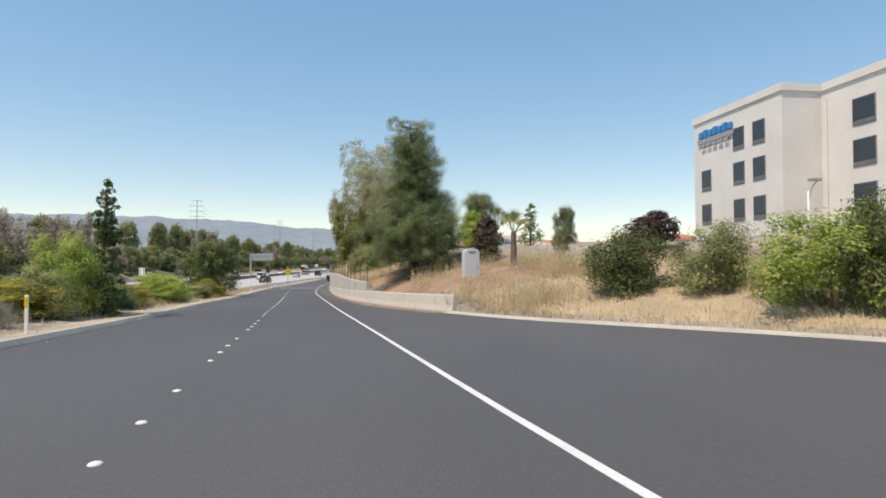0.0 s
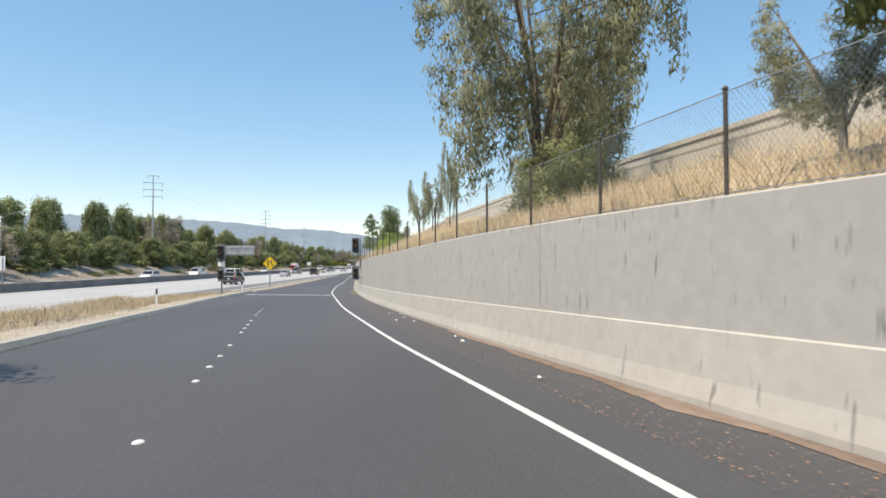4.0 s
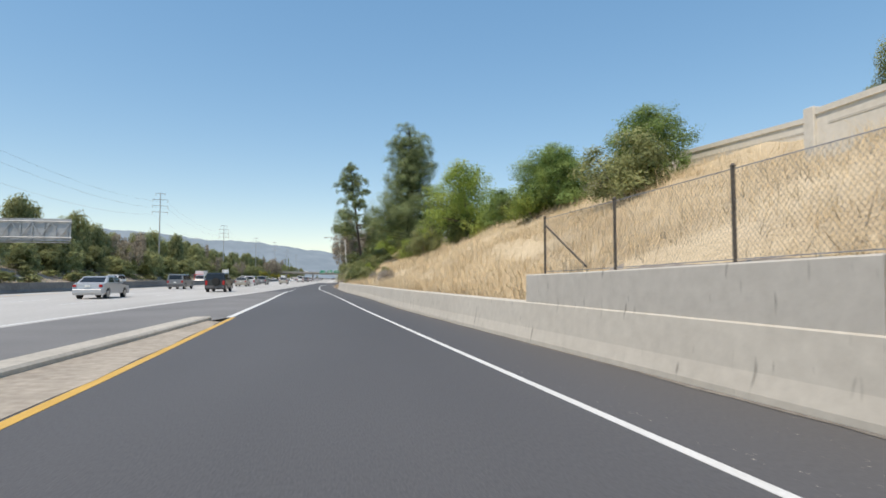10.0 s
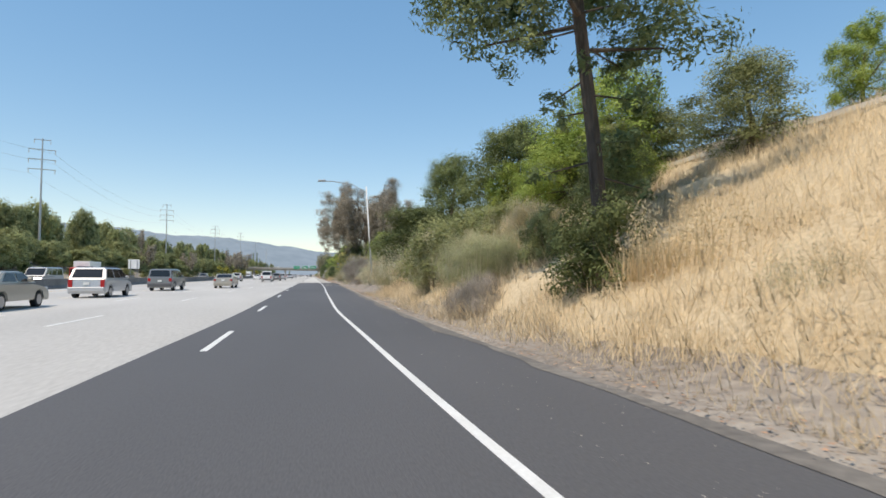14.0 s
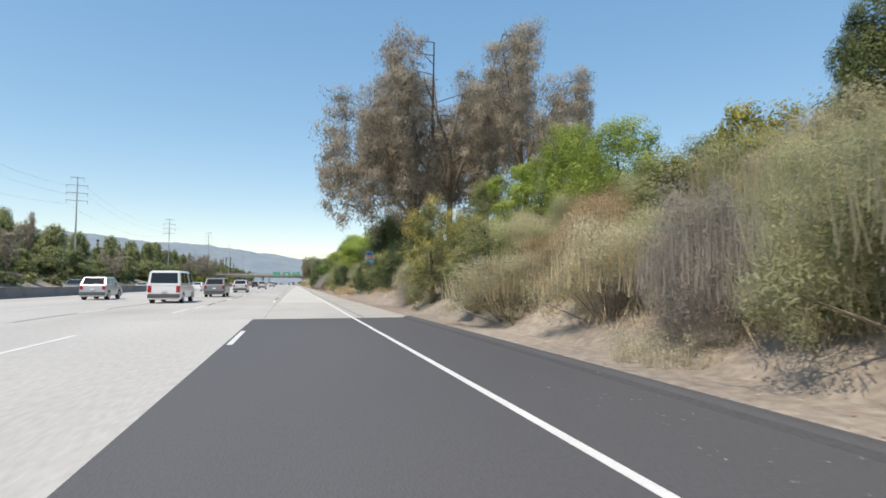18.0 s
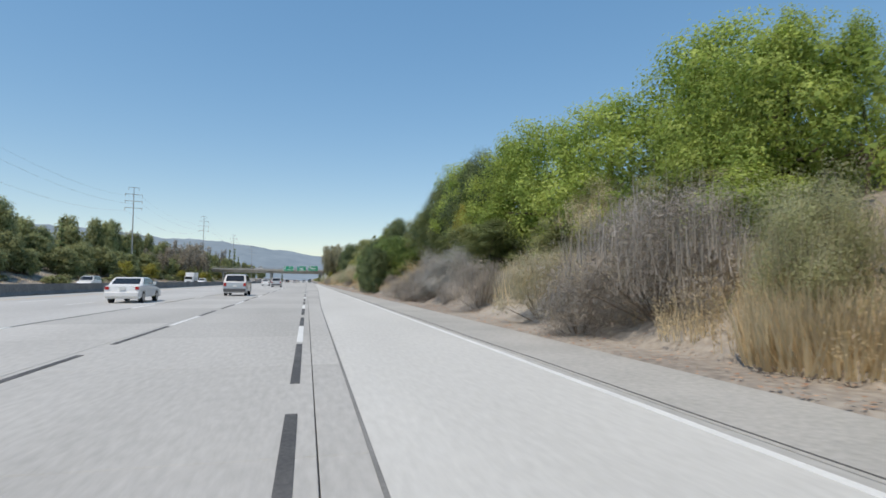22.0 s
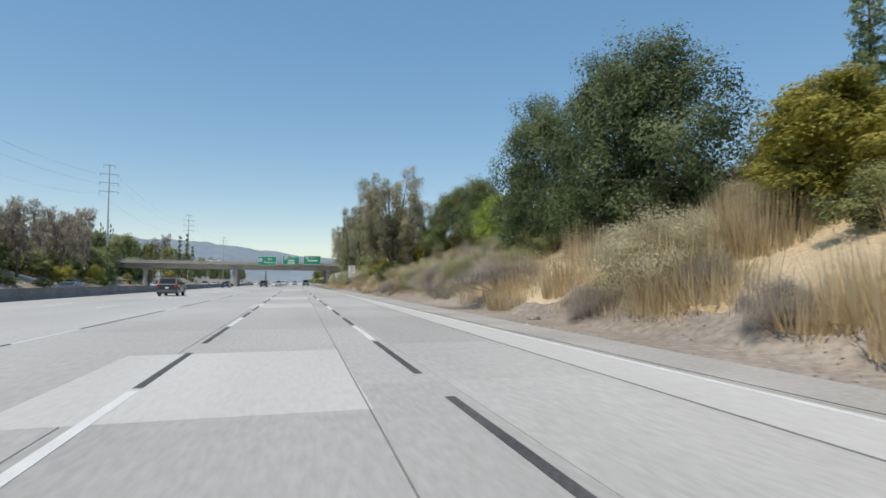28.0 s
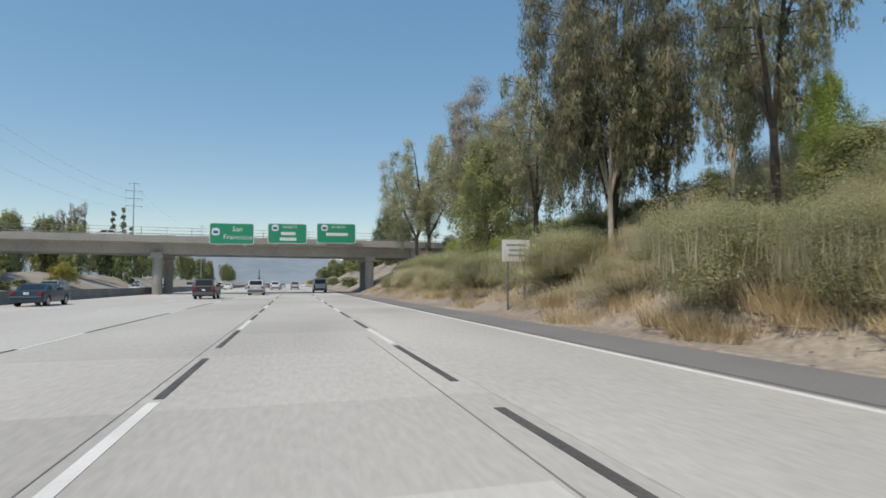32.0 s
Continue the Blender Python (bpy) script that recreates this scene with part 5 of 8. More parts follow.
plant("oak", 17.3, 257.0, 6.8, 8.1)
plant("weed", 10.4, 260.0, 2.4, 5.9)
plant("oak", 12.0, 262.8, 4.7, 8.5)
plant("oak", 16.5, 271.5, 8.3, 7.2)
plant("bush_grey", 9.7, 274.8, 0.6, 1.0)
plant("weed_straw", 10.6, 276.5, 1.7, 2.5)
plant("brush", 10.1, 277.6, 1.4, 4.2)
plant("brush", 10.5, 279.1, 1.8, 2.8)
plant("brush", 12.5, 279.6, 1.7, 5.2)
plant("bush_yellow", 16.7, 283.9, 2.8, 2.4)
plant("brush_green", 10.6, 284.0, 1.6, 3.7)
plant("bush_grey", 11.1, 285.9, 1.6, 1.7)
plant("bush_grey", 10.4, 286.3, 1.8, 2.5)
plant("oak", 19.8, 287.6, 3.8, 4.0)
plant("bush_grey", 10.6, 288.5, 1.7, 2.8)
plant("bush_grey", 9.8, 289.6, 1.3, 2.1)
plant("oak_tall", 18.9, 292.5, 3.8, 2.6)
plant("oak", 17.9, 292.8, 5.0, 5.9)
plant("oak", 18.9, 294.6, 5.3, 4.3)
plant("olive", 13.8, 297.2, 2.7, 3.7)
plant("oak", 16.9, 299.4, 5.3, 3.8)
plant("olive", 17.9, 299.6, 5.3, 4.1)
plant("bush_grey", 11.1, 299.7, 2.1, 2.7)
plant("olive", 14.0, 300.9, 4.9, 3.9)
plant("bush_grey", 10.8, 301.4, 3.7, 6.0)
plant("oak", 17.0, 302.3, 5.1, 3.8)
plant("brush_green", 10.9, 305.1, 2.9, 4.7)
plant("brush_green", 10.3, 306.4, 2.0, 2.4)
plant("bush_grey", 10.0, 308.0, 0.6, 1.2)
plant("bush_grey", 10.2, 308.4, 2.9, 2.5)
plant("oak", 17.8, 309.9, 5.3, 4.2)
plant("oak_tall", 17.0, 310.9, 4.6, 1.8)
plant("brush", 10.5, 312.0, 2.5, 3.6)
plant("bush_yellow", 17.0, 313.8, 3.4, 3.3)
plant("brush", 9.9, 316.8, 2.2, 4.6)
plant("bush_olive", 10.2, 319.6, 3.2, 3.6)
plant("bright", 16.8, 325.9, 5.7, 4.2)
plant("bush_grey", 9.6, 331.2, 1.3, 2.1)
plant("brush_green", 11.1, 335.0, 1.9, 3.6)
plant("thicket", 11.0, 343.0, 2.5, 4.0)
plant("olive", 12.6, 345.0, 2.5, 4.3)
plant("thicket", 10.1, 349.0, 2.1, 1.5)
plant("thicket", 12.4, 347.6, 3.6, 3.2)
plant("bush_olive", 11.0, 350.2, 3.4, 4.6)
plant("thicket", 10.2, 351.5, 1.4, 1.5)
plant("thicket", 10.1, 353.5, 2.7, 2.5)
plant("oak_deep", 12.9, 355.7, 6.4, 6.0)
plant("oak_deep", 13.9, 351.0, 5.6, 5.0)
plant("bush_olive", 10.7, 358.8, 1.7, 2.7)
plant("oak", 15.7, 368.3, 6.4, 6.6)
plant("brush_green", 11.8, 370.7, 2.6, 4.6)
plant("thicket", 9.8, 373.7, 3.3, 2.8)
plant("olive", 15.4, 376.2, 4.9, 5.9)
plant("bright_b", 16.7, 377.0, 4.1, 1.9)
plant("olive", 9.2, 377.1, 3.8, 2.6)
plant("oak_tall", 16.7, 378.6, 5.6, 2.7)
plant("bush_olive", 9.6, 379.8, 3.7, 4.5)
plant("brush", 10.5, 386.4, 2.1, 4.4)
plant("bright", 16.7, 387.5, 5.7, 4.7)
plant("bright_b", 12.8, 392.2, 6.0, 8.0)
plant("bright", 16.7, 394.3, 6.4, 5.0)
plant("brush_green", 10.6, 396.4, 2.4, 2.6)
plant("bush_grey", 10.2, 399.8, 2.0, 3.1)
plant("bush_grey", 10.4, 400.3, 3.2, 5.3)
plant("bright", 17.7, 401.4, 5.2, 2.6)
plant("bush_grey", 9.1, 402.0, 1.9, 2.6)
plant("bright", 16.7, 403.3, 6.0, 6.4)
plant("bright_b", 17.7, 403.9, 6.4, 3.9)
plant("olive", 15.4, 404.3, 2.4, 3.5)
plant("brush", 9.6, 405.5, 2.3, 3.4)
plant("bright", 17.7, 408.0, 6.2, 4.5)
plant("bright", 18.8, 408.7, 7.5, 8.5)
plant("brush", 15.9, 412.3, 2.9, 5.7)
plant("bush_grey", 9.7, 412.5, 2.2, 3.5)
plant("bright", 16.7, 413.8, 6.8, 8.5)
plant("bush_silver", 10.0, 419.6, 2.8, 4.2)
plant("bright", 16.7, 421.3, 8.0, 8.0)
plant("bush_silver", 9.7, 422.6, 1.7, 2.5)
plant("bush_grey", 10.4, 423.1, 2.2, 4.6)
plant("oak", 13.4, 422.0, 3.4, 5.2)
plant("oak", 13.0, 427.5, 3.2, 4.6)
plant("bush_grey", 8.9, 424.6, 1.2, 2.4)
plant("bush_grey", 10.2, 426.8, 2.0, 4.2)
plant("olive", 13.8, 426.5, 3.3, 5.4)
plant("bright", 16.6, 426.8, 8.1, 8.5)
plant("bright_b", 17.7, 428.3, 7.1, 5.0)
plant("bush_grey", 9.1, 430.5, 1.5, 3.5)
plant("bush_yellow", 14.6, 432.7, 5.0, 2.7)
plant("bush_grey", 13.1, 433.2, 1.6, 3.9)
plant("oak_deep", 16.6, 433.7, 8.4, 6.1)
plant("bright", 16.6, 435.6, 7.6, 7.8)
plant("oak_deep", 16.5, 443.5, 8.5, 6.9)
plant("weed_straw", 14.4, 444.5, 2.2, 5.4)
plant("oak", 15.5, 445.0, 7.8, 5.2)
plant("thicket", 9.2, 446.7, 4.6, 3.5)
plant("bright", 18.3, 447.1, 9.4, 8.5)
plant("green", 11.4, 450.5, 5.0, 7.0)
plant("oak_deep", 15.5, 450.6, 6.6, 5.5)
plant("thicket", 9.4, 451.8, 5.4, 4.5)
plant("olive", 15.4, 457.2, 6.0, 5.6)
plant("green", 9.9, 458.4, 5.2, 4.2)
plant("weed_straw", 9.3, 462.0, 2.1, 2.1)
plant("bush_olive", 10.1, 470.4, 1.9, 2.1)
plant("bush_grey", 9.3, 471.5, 0.6, 1.9)
plant("oak_deep", 15.3, 471.5, 7.4, 4.6)
plant("oak", 15.4, 475.2, 8.0, 6.4)
plant("brush_green", 13.4, 478.6, 1.9, 4.2)
plant("brush_green", 11.4, 478.7, 1.8, 3.5)
plant("oak", 15.3, 481.2, 6.6, 5.6)
plant("brush_green", 10.9, 482.5, 2.7, 3.2)
plant("brush", 11.4, 485.3, 2.1, 5.2)
plant("brush_green", 13.0, 486.3, 2.4, 6.0)
plant("brush", 11.4, 486.9, 2.9, 5.9)
plant("bright", 16.3, 487.6, 6.0, 3.8)
plant("bush_grey", 9.4, 488.0, 1.1, 2.4)
plant("brush", 11.4, 489.2, 2.9, 6.0)
plant("bright", 17.4, 490.0, 5.4, 3.4)
plant("bright", 16.3, 493.0, 6.1, 5.2)
plant("brush_green", 10.5, 493.6, 2.4, 5.4)
plant("brush", 11.4, 494.7, 2.2, 6.0)
plant("bright", 17.3, 495.8, 5.8, 3.6)
plant("bright", 17.3, 501.4, 5.4, 3.4)
plant("brush_green", 10.3, 509.1, 2.1, 3.2)
plant("brush", 11.4, 514.0, 2.9, 6.0)
plant("brush_green", 10.6, 515.0, 2.0, 4.7)
plant("olive", 16.3, 520.2, 7.2, 8.5)
plant("bright", 17.3, 521.0, 4.6, 4.6)
plant("bush_olive", 19.9, 527.6, 5.5, 6.0)
plant("olive", 16.3, 527.6, 7.5, 7.8)
plant("brush", 10.3, 533.7, 1.7, 3.5)
plant("weed_straw", 10.5, 538.9, 2.5, 5.0)
plant("brush_green", 11.8, 540.8, 1.5, 4.5)
plant("yellow_tree", 15.4, 549.9, 4.2, 5.2)
plant("conifer", 20.0, 542.7, 8.2, 4.8)
plant("bright", 15.8, 536.8, 5.2, 5.0)
plant("brush_green", 14.0, 541.0, 2.8, 4.2)
plant("brush_green", 14.5, 544.5, 3.0, 4.4)
plant("brush_rust", 13.2, 538.5, 2.2, 3.6)
plant("yellow_tree", 16.6, 545.0, 3.6, 4.0)
plant("conifer", 21.4, 551.1, 6.9, 3.7)
plant("brush", 11.1, 551.8, 2.3, 6.0)
plant("bush_yellow", 17.5, 552.2, 3.6, 5.3)
plant("conifer", 21.4, 553.3, 6.5, 3.6)
plant("oak_deep", 15.5, 558.4, 8.7, 8.5)
plant("oak_deep", 15.0, 561.2, 9.3, 6.5)
plant("bush_grey", 10.5, 563.3, 1.7, 6.0)
plant("oak_deep", 14.6, 568.0, 9.5, 6.7)
plant("brush_green", 10.3, 571.7, 2.5, 3.0)
plant("bush_grey", 9.6, 573.4, 0.5, 1.3)
plant("brush", 11.0, 576.9, 1.8, 4.7)
plant("oak", 17.7, 577.2, 6.4, 4.6)
plant("bright", 16.8, 581.0, 4.7, 5.0)
plant("oak", 16.7, 585.2, 6.9, 5.6)
plant("brush_green", 10.7, 586.2, 1.8, 4.3)
plant("oak", 15.8, 590.8, 7.2, 6.7)
plant("bush_grey", 9.5, 591.5, 1.5, 3.3)
plant("bush_yellow", 17.8, 592.1, 2.0, 3.6)
plant("bush_grey", 9.6, 596.8, 0.8, 1.2)
plant("weed", 11.0, 597.9, 1.6, 2.3)
plant("brush", 11.9, 600.1, 1.8, 4.1)
plant("oak_deep", 16.9, 602.4, 6.1, 2.9)
plant("bush_olive", 12.5, 603.8, 2.3, 4.4)
plant("bush_yellow", 14.9, 604.3, 3.0, 1.8)
plant("weed", 14.0, 604.8, 1.7, 4.1)
plant("olive", 15.9, 605.1, 4.8, 3.1)
plant("bush_yellow", 13.1, 607.5, 3.0, 4.7)
plant("bush_yellow", 13.2, 622.5, 3.2, 5.0)
plant("oleander", 13.9, 626.8, 5.7, 4.4)
plant("brush_green", 12.4, 631.0, 2.4, 4.8)
plant("oleander", 14.6, 622.8, 5.0, 4.4)
plant("bright_b", 15.1, 629.8, 4.8, 5.2)
plant("brush", 11.2, 630.0, 2.4, 4.3)
plant("brush", 12.5, 632.4, 1.8, 4.3)
plant("bright", 14.9, 633.2, 4.1, 3.8)
plant("oak_deep", 14.8, 633.5, 3.7, 5.1)
plant("olive", 16.9, 634.0, 7.2, 4.5)
plant("euc", 17.8, 635.2, 7.6, 4.0)
plant("bright", 13.8, 635.3, 5.1, 5.7)
plant("bright", 14.8, 639.9, 6.4, 4.9)
plant("euc", 17.8, 640.1, 11.9, 5.7)
plant("euc_dark", 12.8, 645.7, 13.4, 6.8)
plant("euc_dark", 14.6, 648.5, 11.5, 8.0)
plant("brush_green", 10.5, 650.6, 2.6, 2.9)
plant("brush_green", 10.7, 653.8, 2.8, 5.0)
plant("bright", 16.8, 656.3, 4.3, 2.2)
plant("euc_dark", 15.4, 657.1, 14.0, 6.0)
plant("brush_green", 12.7, 658.0, 2.4, 4.8)
plant("euc", 18.8, 659.6, 7.6, 2.8)
plant("euc", 17.7, 661.5, 8.9, 3.0)
plant("euc", 13.8, 664.6, 12.5, 4.8)
plant("euc_olive", 14.6, 665.6, 17.0, 8.5)
plant("brush_green", 11.8, 665.2, 2.5, 6.0)
plant("euc_dark", 17.7, 665.9, 11.4, 3.6)
plant("euc_dark", 14.7, 674.7, 13.0, 7.4)
plant("brush_green", 11.2, 675.3, 2.5, 6.0)
plant("olive", 13.7, 681.4, 10.3, 6.2)
plant("euc_grey", 16.7, 685.8, 13.8, 9.5)
plant("brush_green", 11.9, 689.2, 2.6, 5.0)
plant("euc_full", 18.8, 697.7, 14.5, 10.5)
plant("euc_dark", 15.6, 707.6, 15.9, 10.1)
plant("euc_dark", 16.6, 719.1, 16.5, 10.4)
plant("oak_deep", 19.2, 759.9, 11.5, 8.5)

# ---- signs on the bridge ----
SIGN_Y = BRIDGE_Y - 0.9
green_sign(-10.7, -5.15, 6.55, 9.35, SIGN_Y, [("San", 0.95, 0.7, 0.62), ("Francisco", 0.95, 0.75, -0.45)], "green motorway sign for San Francisco with a route shield", (-2.0, 0.25, 1.0))
green_sign(-3.4, 1.7, 6.75, 9.45, SIGN_Y, [("NORTH", 0.55, 0.3, 0.85)], "green motorway sign with faded white lines of writing", (-1.6, 0.75, 0.9))
green_sign(3.0, 8.3, 6.85, 9.6, SIGN_Y, [("NORTH", 0.55, 0.3, 0.85)], "green motorway sign with an arrow and faded writing", (-1.6, 0.75, 0.9))
for x, rows in ((-0.85, ((0.0, 1.9), (-0.75, 2.2))), (5.65, ((0.0, 3.0),))):
    holder = thing("sign_overlay", "pale bars of faded writing on the green sign", "writing", at=pose(x, SIGN_Y - 0.012, 8.1))
    for dz, w in rows:
        part("writing_bar", panel_plate(w, 0.42, 0.1, 0, 0.008), M_SIGNWHITE, holder).location = (0.1, 0, dz)


def sign_post(root, x, z0, z1, r=0.045):
    part("post", boxed((x - r, 0.03, z0), (x + r, 0.03 + 2 * r, z1)), M_GALV, root)


def speed_sign(x, y):
    g = ground_z(x, y, False)
    z = 3.52
    root = thing("speed_limit_sign", "white speed limit 65 sign with a radar plate below", "road sign", at=pose(x, y, z, 0, 0, -6))
    part("plate_edge", panel_plate(1.22, 1.52, 0.08), M_SIGNBLACK, root)
    part("plate", panel_plate(1.16, 1.46, 0.07, -0.008), M_SIGNWHITE, root)
    words("SPEED", 0.30, root, (0, -0.014, 0.50), M_SIGNBLACK)
    words("LIMIT", 0.30, root, (0, -0.014, 0.20), M_SIGNBLACK)
    words("65", 0.68, root, (0, -0.014, -0.32), M_SIGNBLACK)
    part("lower_edge", panel_plate(1.22, 0.62, 0.06), M_SIGNBLACK, root).location = (0, 0, -1.10)
    part("lower_plate", panel_plate(1.16, 0.56, 0.05, -0.008), M_SIGNWHITE, root).location = (0, 0, -1.10)
    words("RADAR", 0.22, root, (0, -0.014, -0.98), M_SIGNBLACK)
    words("ENFORCED", 0.20, root, (0, -0.014, -1.23), M_SIGNBLACK)
    sign_post(root, 0, g - z - 0.3, 0.7)


speed_sign(10.2, 639.1)


def white_sign(x, y, z, w, h, face=0, label="small white sign with unreadable lines"):
    g = ground_z(x, y, False)
    root = thing("white_sign", label, "road sign", at=pose(x, y, z, 0, 0, face))
    part("plate", panel_plate(w, h, 0.05), M_SIGNWHITE, root)
    for k in range(3):
        part("writing_bar", panel_plate(w * (0.7, 0.5, 0.6)[k], h * 0.08, 0.01, -0.008, 0.006), M_STEEL, root).location = (0, 0, h * (0.26 - 0.24 * k))
    for dx in (-w * 0.3, w * 0.3):
        sign_post(root, dx, g - z - 0.3, h * 0.4, 0.04)


white_sign(9.75, 665.9, 2.78, 1.35, 0.98)
white_sign(-26.0, 330.0, 3.2, 1.8, 1.6, 180, "back of a white sign beyond the median")
white_sign(-24.5, 120.0, 3.0, 1.2, 1.6, 180, "tall white sign beyond the median")


def route_sign(x, y):
    g = ground_z(x, y, False)
    root = thing("route_sign", "blue NORTH plate over a red and blue interstate shield", "road sign", at=pose(x, y, 3.40, 0, 0, -4))
    part("plate_edge", panel_plate(0.66, 0.40, 0.05), M_SIGNWHITE, root).location = (0, 0, 0.62)
    part("plate", panel_plate(0.61, 0.35, 0.04, -0.008), M_SIGNBLUE, root).location = (0, 0, 0.62)
    words("NORTH", 0.19, root, (0, -0.014, 0.62), M_SIGNWHITE)

    def shield(s, y0, y1, lo=-9.0, hi=9.0):
        pts = []
        for px, pz in ((-0.32, 0.36), (-0.16, 0.40), (0, 0.37), (0.16, 0.40), (0.32, 0.36), (0.375, 0.18), (0.38, 0.0), (0.33, -0.18), (0.22, -0.32), (0.08, -0.42), (0, -0.45),
                       (-0.08, -0.42), (-0.22, -0.32), (-0.33, -0.18), (-0.38, 0.0), (-0.375, 0.18)):
            pts.append((px * s, min(max(pz * s, lo), hi)))
        bm = bmesh.new()
        f = bm.faces.new([bm.verts.new((px, y0, pz)) for px, pz in reversed(pts)])
        ext = bmesh.ops.extrude_face_region(bm, geom=[f])
        for v in ext["geom"]:
            if isinstance(v, bmesh.types.BMVert):
                v.co.y = y1
        bmesh.ops.recalc_face_normals(bm, faces=bm.faces)
        return bm
    part("shield_edge", shield(1.16, 0.0, 0.02), M_SIGNWHITE, root)
    part("shield_blue", shield(1.08, -0.008, 0.0, hi=0.17), M_SIGNLIGHTBLUE, root)
    part("shield_red", shield(1.08, -0.008, 0.0, lo=0.20), M_SIGNRED, root)
    words("280", 0.38, root, (0.0, -0.014, -0.06), M_SIGNWHITE)
    sign_post(root, 0, g - 3.4 - 0.3, 0.8)


route_sign(10.1, 351.6)


def merge_sign(x, y):
    root = thing("merge_sign", "yellow diamond merge sign with two black arrows", "road sign", at=pose(x, y, 2.92))
    bm = bmesh.new()
    for s, y0 in ((0.80, 0.0),):
        f = bm.faces.new([bm.verts.new(v) for v in ((0, y0, s), (-s, y0, 0), (0, y0, -s), (s, y0, 0))])
        ext = bmesh.ops.extrude_face_region(bm, geom=[f])
        for v in ext["geom"]:
            if isinstance(v, bmesh.types.BMVert):
                v.co.y += 0.02
    bmesh.ops.recalc_face_normals(bm, faces=bm.faces)
    part("plate", bm, M_SIGNYELLOW, root)

    def arrow(dx, bend):
        bm = bmesh.new()
        pts = ((0, -0.42), (0, -0.1), (0, 0.18)) if not bend else ((0.22, -0.34), (0.18, -0.14), (0.0, 0.0), (0.0, 0.18))
        for (ax, az), (bx, bz) in zip(pts, pts[1:]):
            d = Vector((bx - ax, 0, bz - az)).normalized()
            s = Vector((d.z, 0, -d.x)) * 0.055
            bm.faces.new([bm.verts.new((ax + s.x, -0.006, az + s.z)), bm.verts.new((ax - s.x, -0.006, az - s.z)), bm.verts.new((bx - s.x, -0.006, bz - s.z)), bm.verts.new((bx + s.x, -0.006, bz + s.z))])
        bm.faces.new([bm.verts.new((-0.14, -0.006, 0.16)), bm.verts.new((0.14, -0.006, 0.16)), bm.verts.new((0, -0.006, 0.40))])
        ob = part("arrow", bm, M_SIGNBLACK, root)
        ob.location = (dx, 0, 0)
    arrow(-0.2, False)
    arrow(0.14, True)
    sign_post(root, 0, -2.95, 0.3, 0.05)


merge_sign(5.45, 119.6)


# ---- ramp signals ----
M_LENS_RED = plain("dark_red_lens", (0.10, 0.015, 0.015), 0.3)
M_LENS_AMBER = plain("dark_amber_lens", (0.30, 0.17, 0.02), 0.3)
M_LENS_GREEN = plain("dark_green_lens", (0.01, 0.09, 0.08), 0.3)
M_SIGNAL_GREY = surface("signal_backplate", (0.13, 0.13, 0.135), (0.20, 0.20, 0.20), grain=12, blotch=3, rough=0.6)


def ramp_signal(x, y, label, faces=0, walled=False):
    z0 = ramp_z(y)
    root = thing("ramp_signal", label, "traffic light", "ramp signals", at=pose(x, y, z0, 0, 0, faces))
    if walled:
        part("pole", tube(bmesh.new(), (0.34, 0.2, 2.0), (0.34, 0.2, 4.42), 0.05, sides=10), M_GALV, root)
        for z in (1.35, 2.1, 3.45, 4.25):
            part("bracket", boxed((-0.05, 0.13, z), (0.42, 0.19, z + 0.06)), M_GALV, root)
        part("junction_box", boxed((0.22, 0.7, 0.2), (0.36, 1.0, 0.42), 0.01), M_GALV, root)
    else:
        part("pole", tube(bmesh.new(), (0.0, 0.14, -0.1), (0.0, 0.14, 3.9), 0.055, sides=10), M_GALV, root)
    for zc, w, h, r in ((3.85, 0.58, 1.18, 0.15), (1.73, 0.56, 1.06, 0.11)) if walled else ((3.28, 0.62, 1.30, 0.15), (1.62, 0.52, 1.00, 0.10)):
        plate = part("backplate", panel_plate(w, h, 0.03), M_SIGNAL_GREY, root)
        plate.location = (0, 0, zc)
        part("housing", boxed((-r * 1.15, -0.12, -r * 3.4), (r * 1.15, 0.12, r * 3.4), 0.02), M_BLACK, plate)
        for k, m in enumerate((M_LENS_RED, M_LENS_AMBER, M_LENS_GREEN)):
            zz = r * 2.2 * (1 - k)
            bm = bmesh.new()
            bmesh.ops.create_uvsphere(bm, u_segments=14, v_segments=8, radius=1, matrix=Matrix.Translation((0, -0.12, zz)) @ Matrix.Diagonal((r * 0.9, 0.03, r * 0.9, 1)))
            part("lens", bm, m, plate, flat=False)
            bm = bmesh.new()
            n = 12
            for i in range(n):
                a0, a1 = radians(-20 + 220 * i / n), radians(-20 + 220 * (i + 1) / n)
                q = [bm.verts.new((r * math.cos(a), yy, zz + r * math.sin(a))) for a, yy in ((a0, -0.12), (a1, -0.12), (a1, -0.34), (a0, -0.34))]
                bm.faces.new(q)
            part("visor", bm, M_BLACK, plate)
    if walled:
        return
    part("white_sign", panel_plate(0.5, 0.32, 0.03, -0.01), M_SIGNWHITE, root).location = (0.0, 0, 2.42)


ramp_signal(wall_x(97.5) - 0.32, 97.5, "two dark ramp meter signal heads fixed to the wall", -10, True)
ramp_signal(left_x(97.0) - 0.9, 97.0, "ramp meter signal with two dark signal heads on the island", -10)


# ---- marker posts, cabinet, drain ----
def marker_post(x, y, h, label, top=None):
    z = ground_z(x, y, False)
    root = thing("marker_post", label, "post", "marker posts", at=pose(x, y, z))
    part("post", boxed((-0.05, -0.02, -0.2), (0.05, 0.02, h), 0.01), M_SIGNWHITE, root)
    part("reflector", boxed((-0.045, -0.028, h - 0.32), (0.045, -0.021, h - 0.05)), top or M_SIGNYELLOW, root)


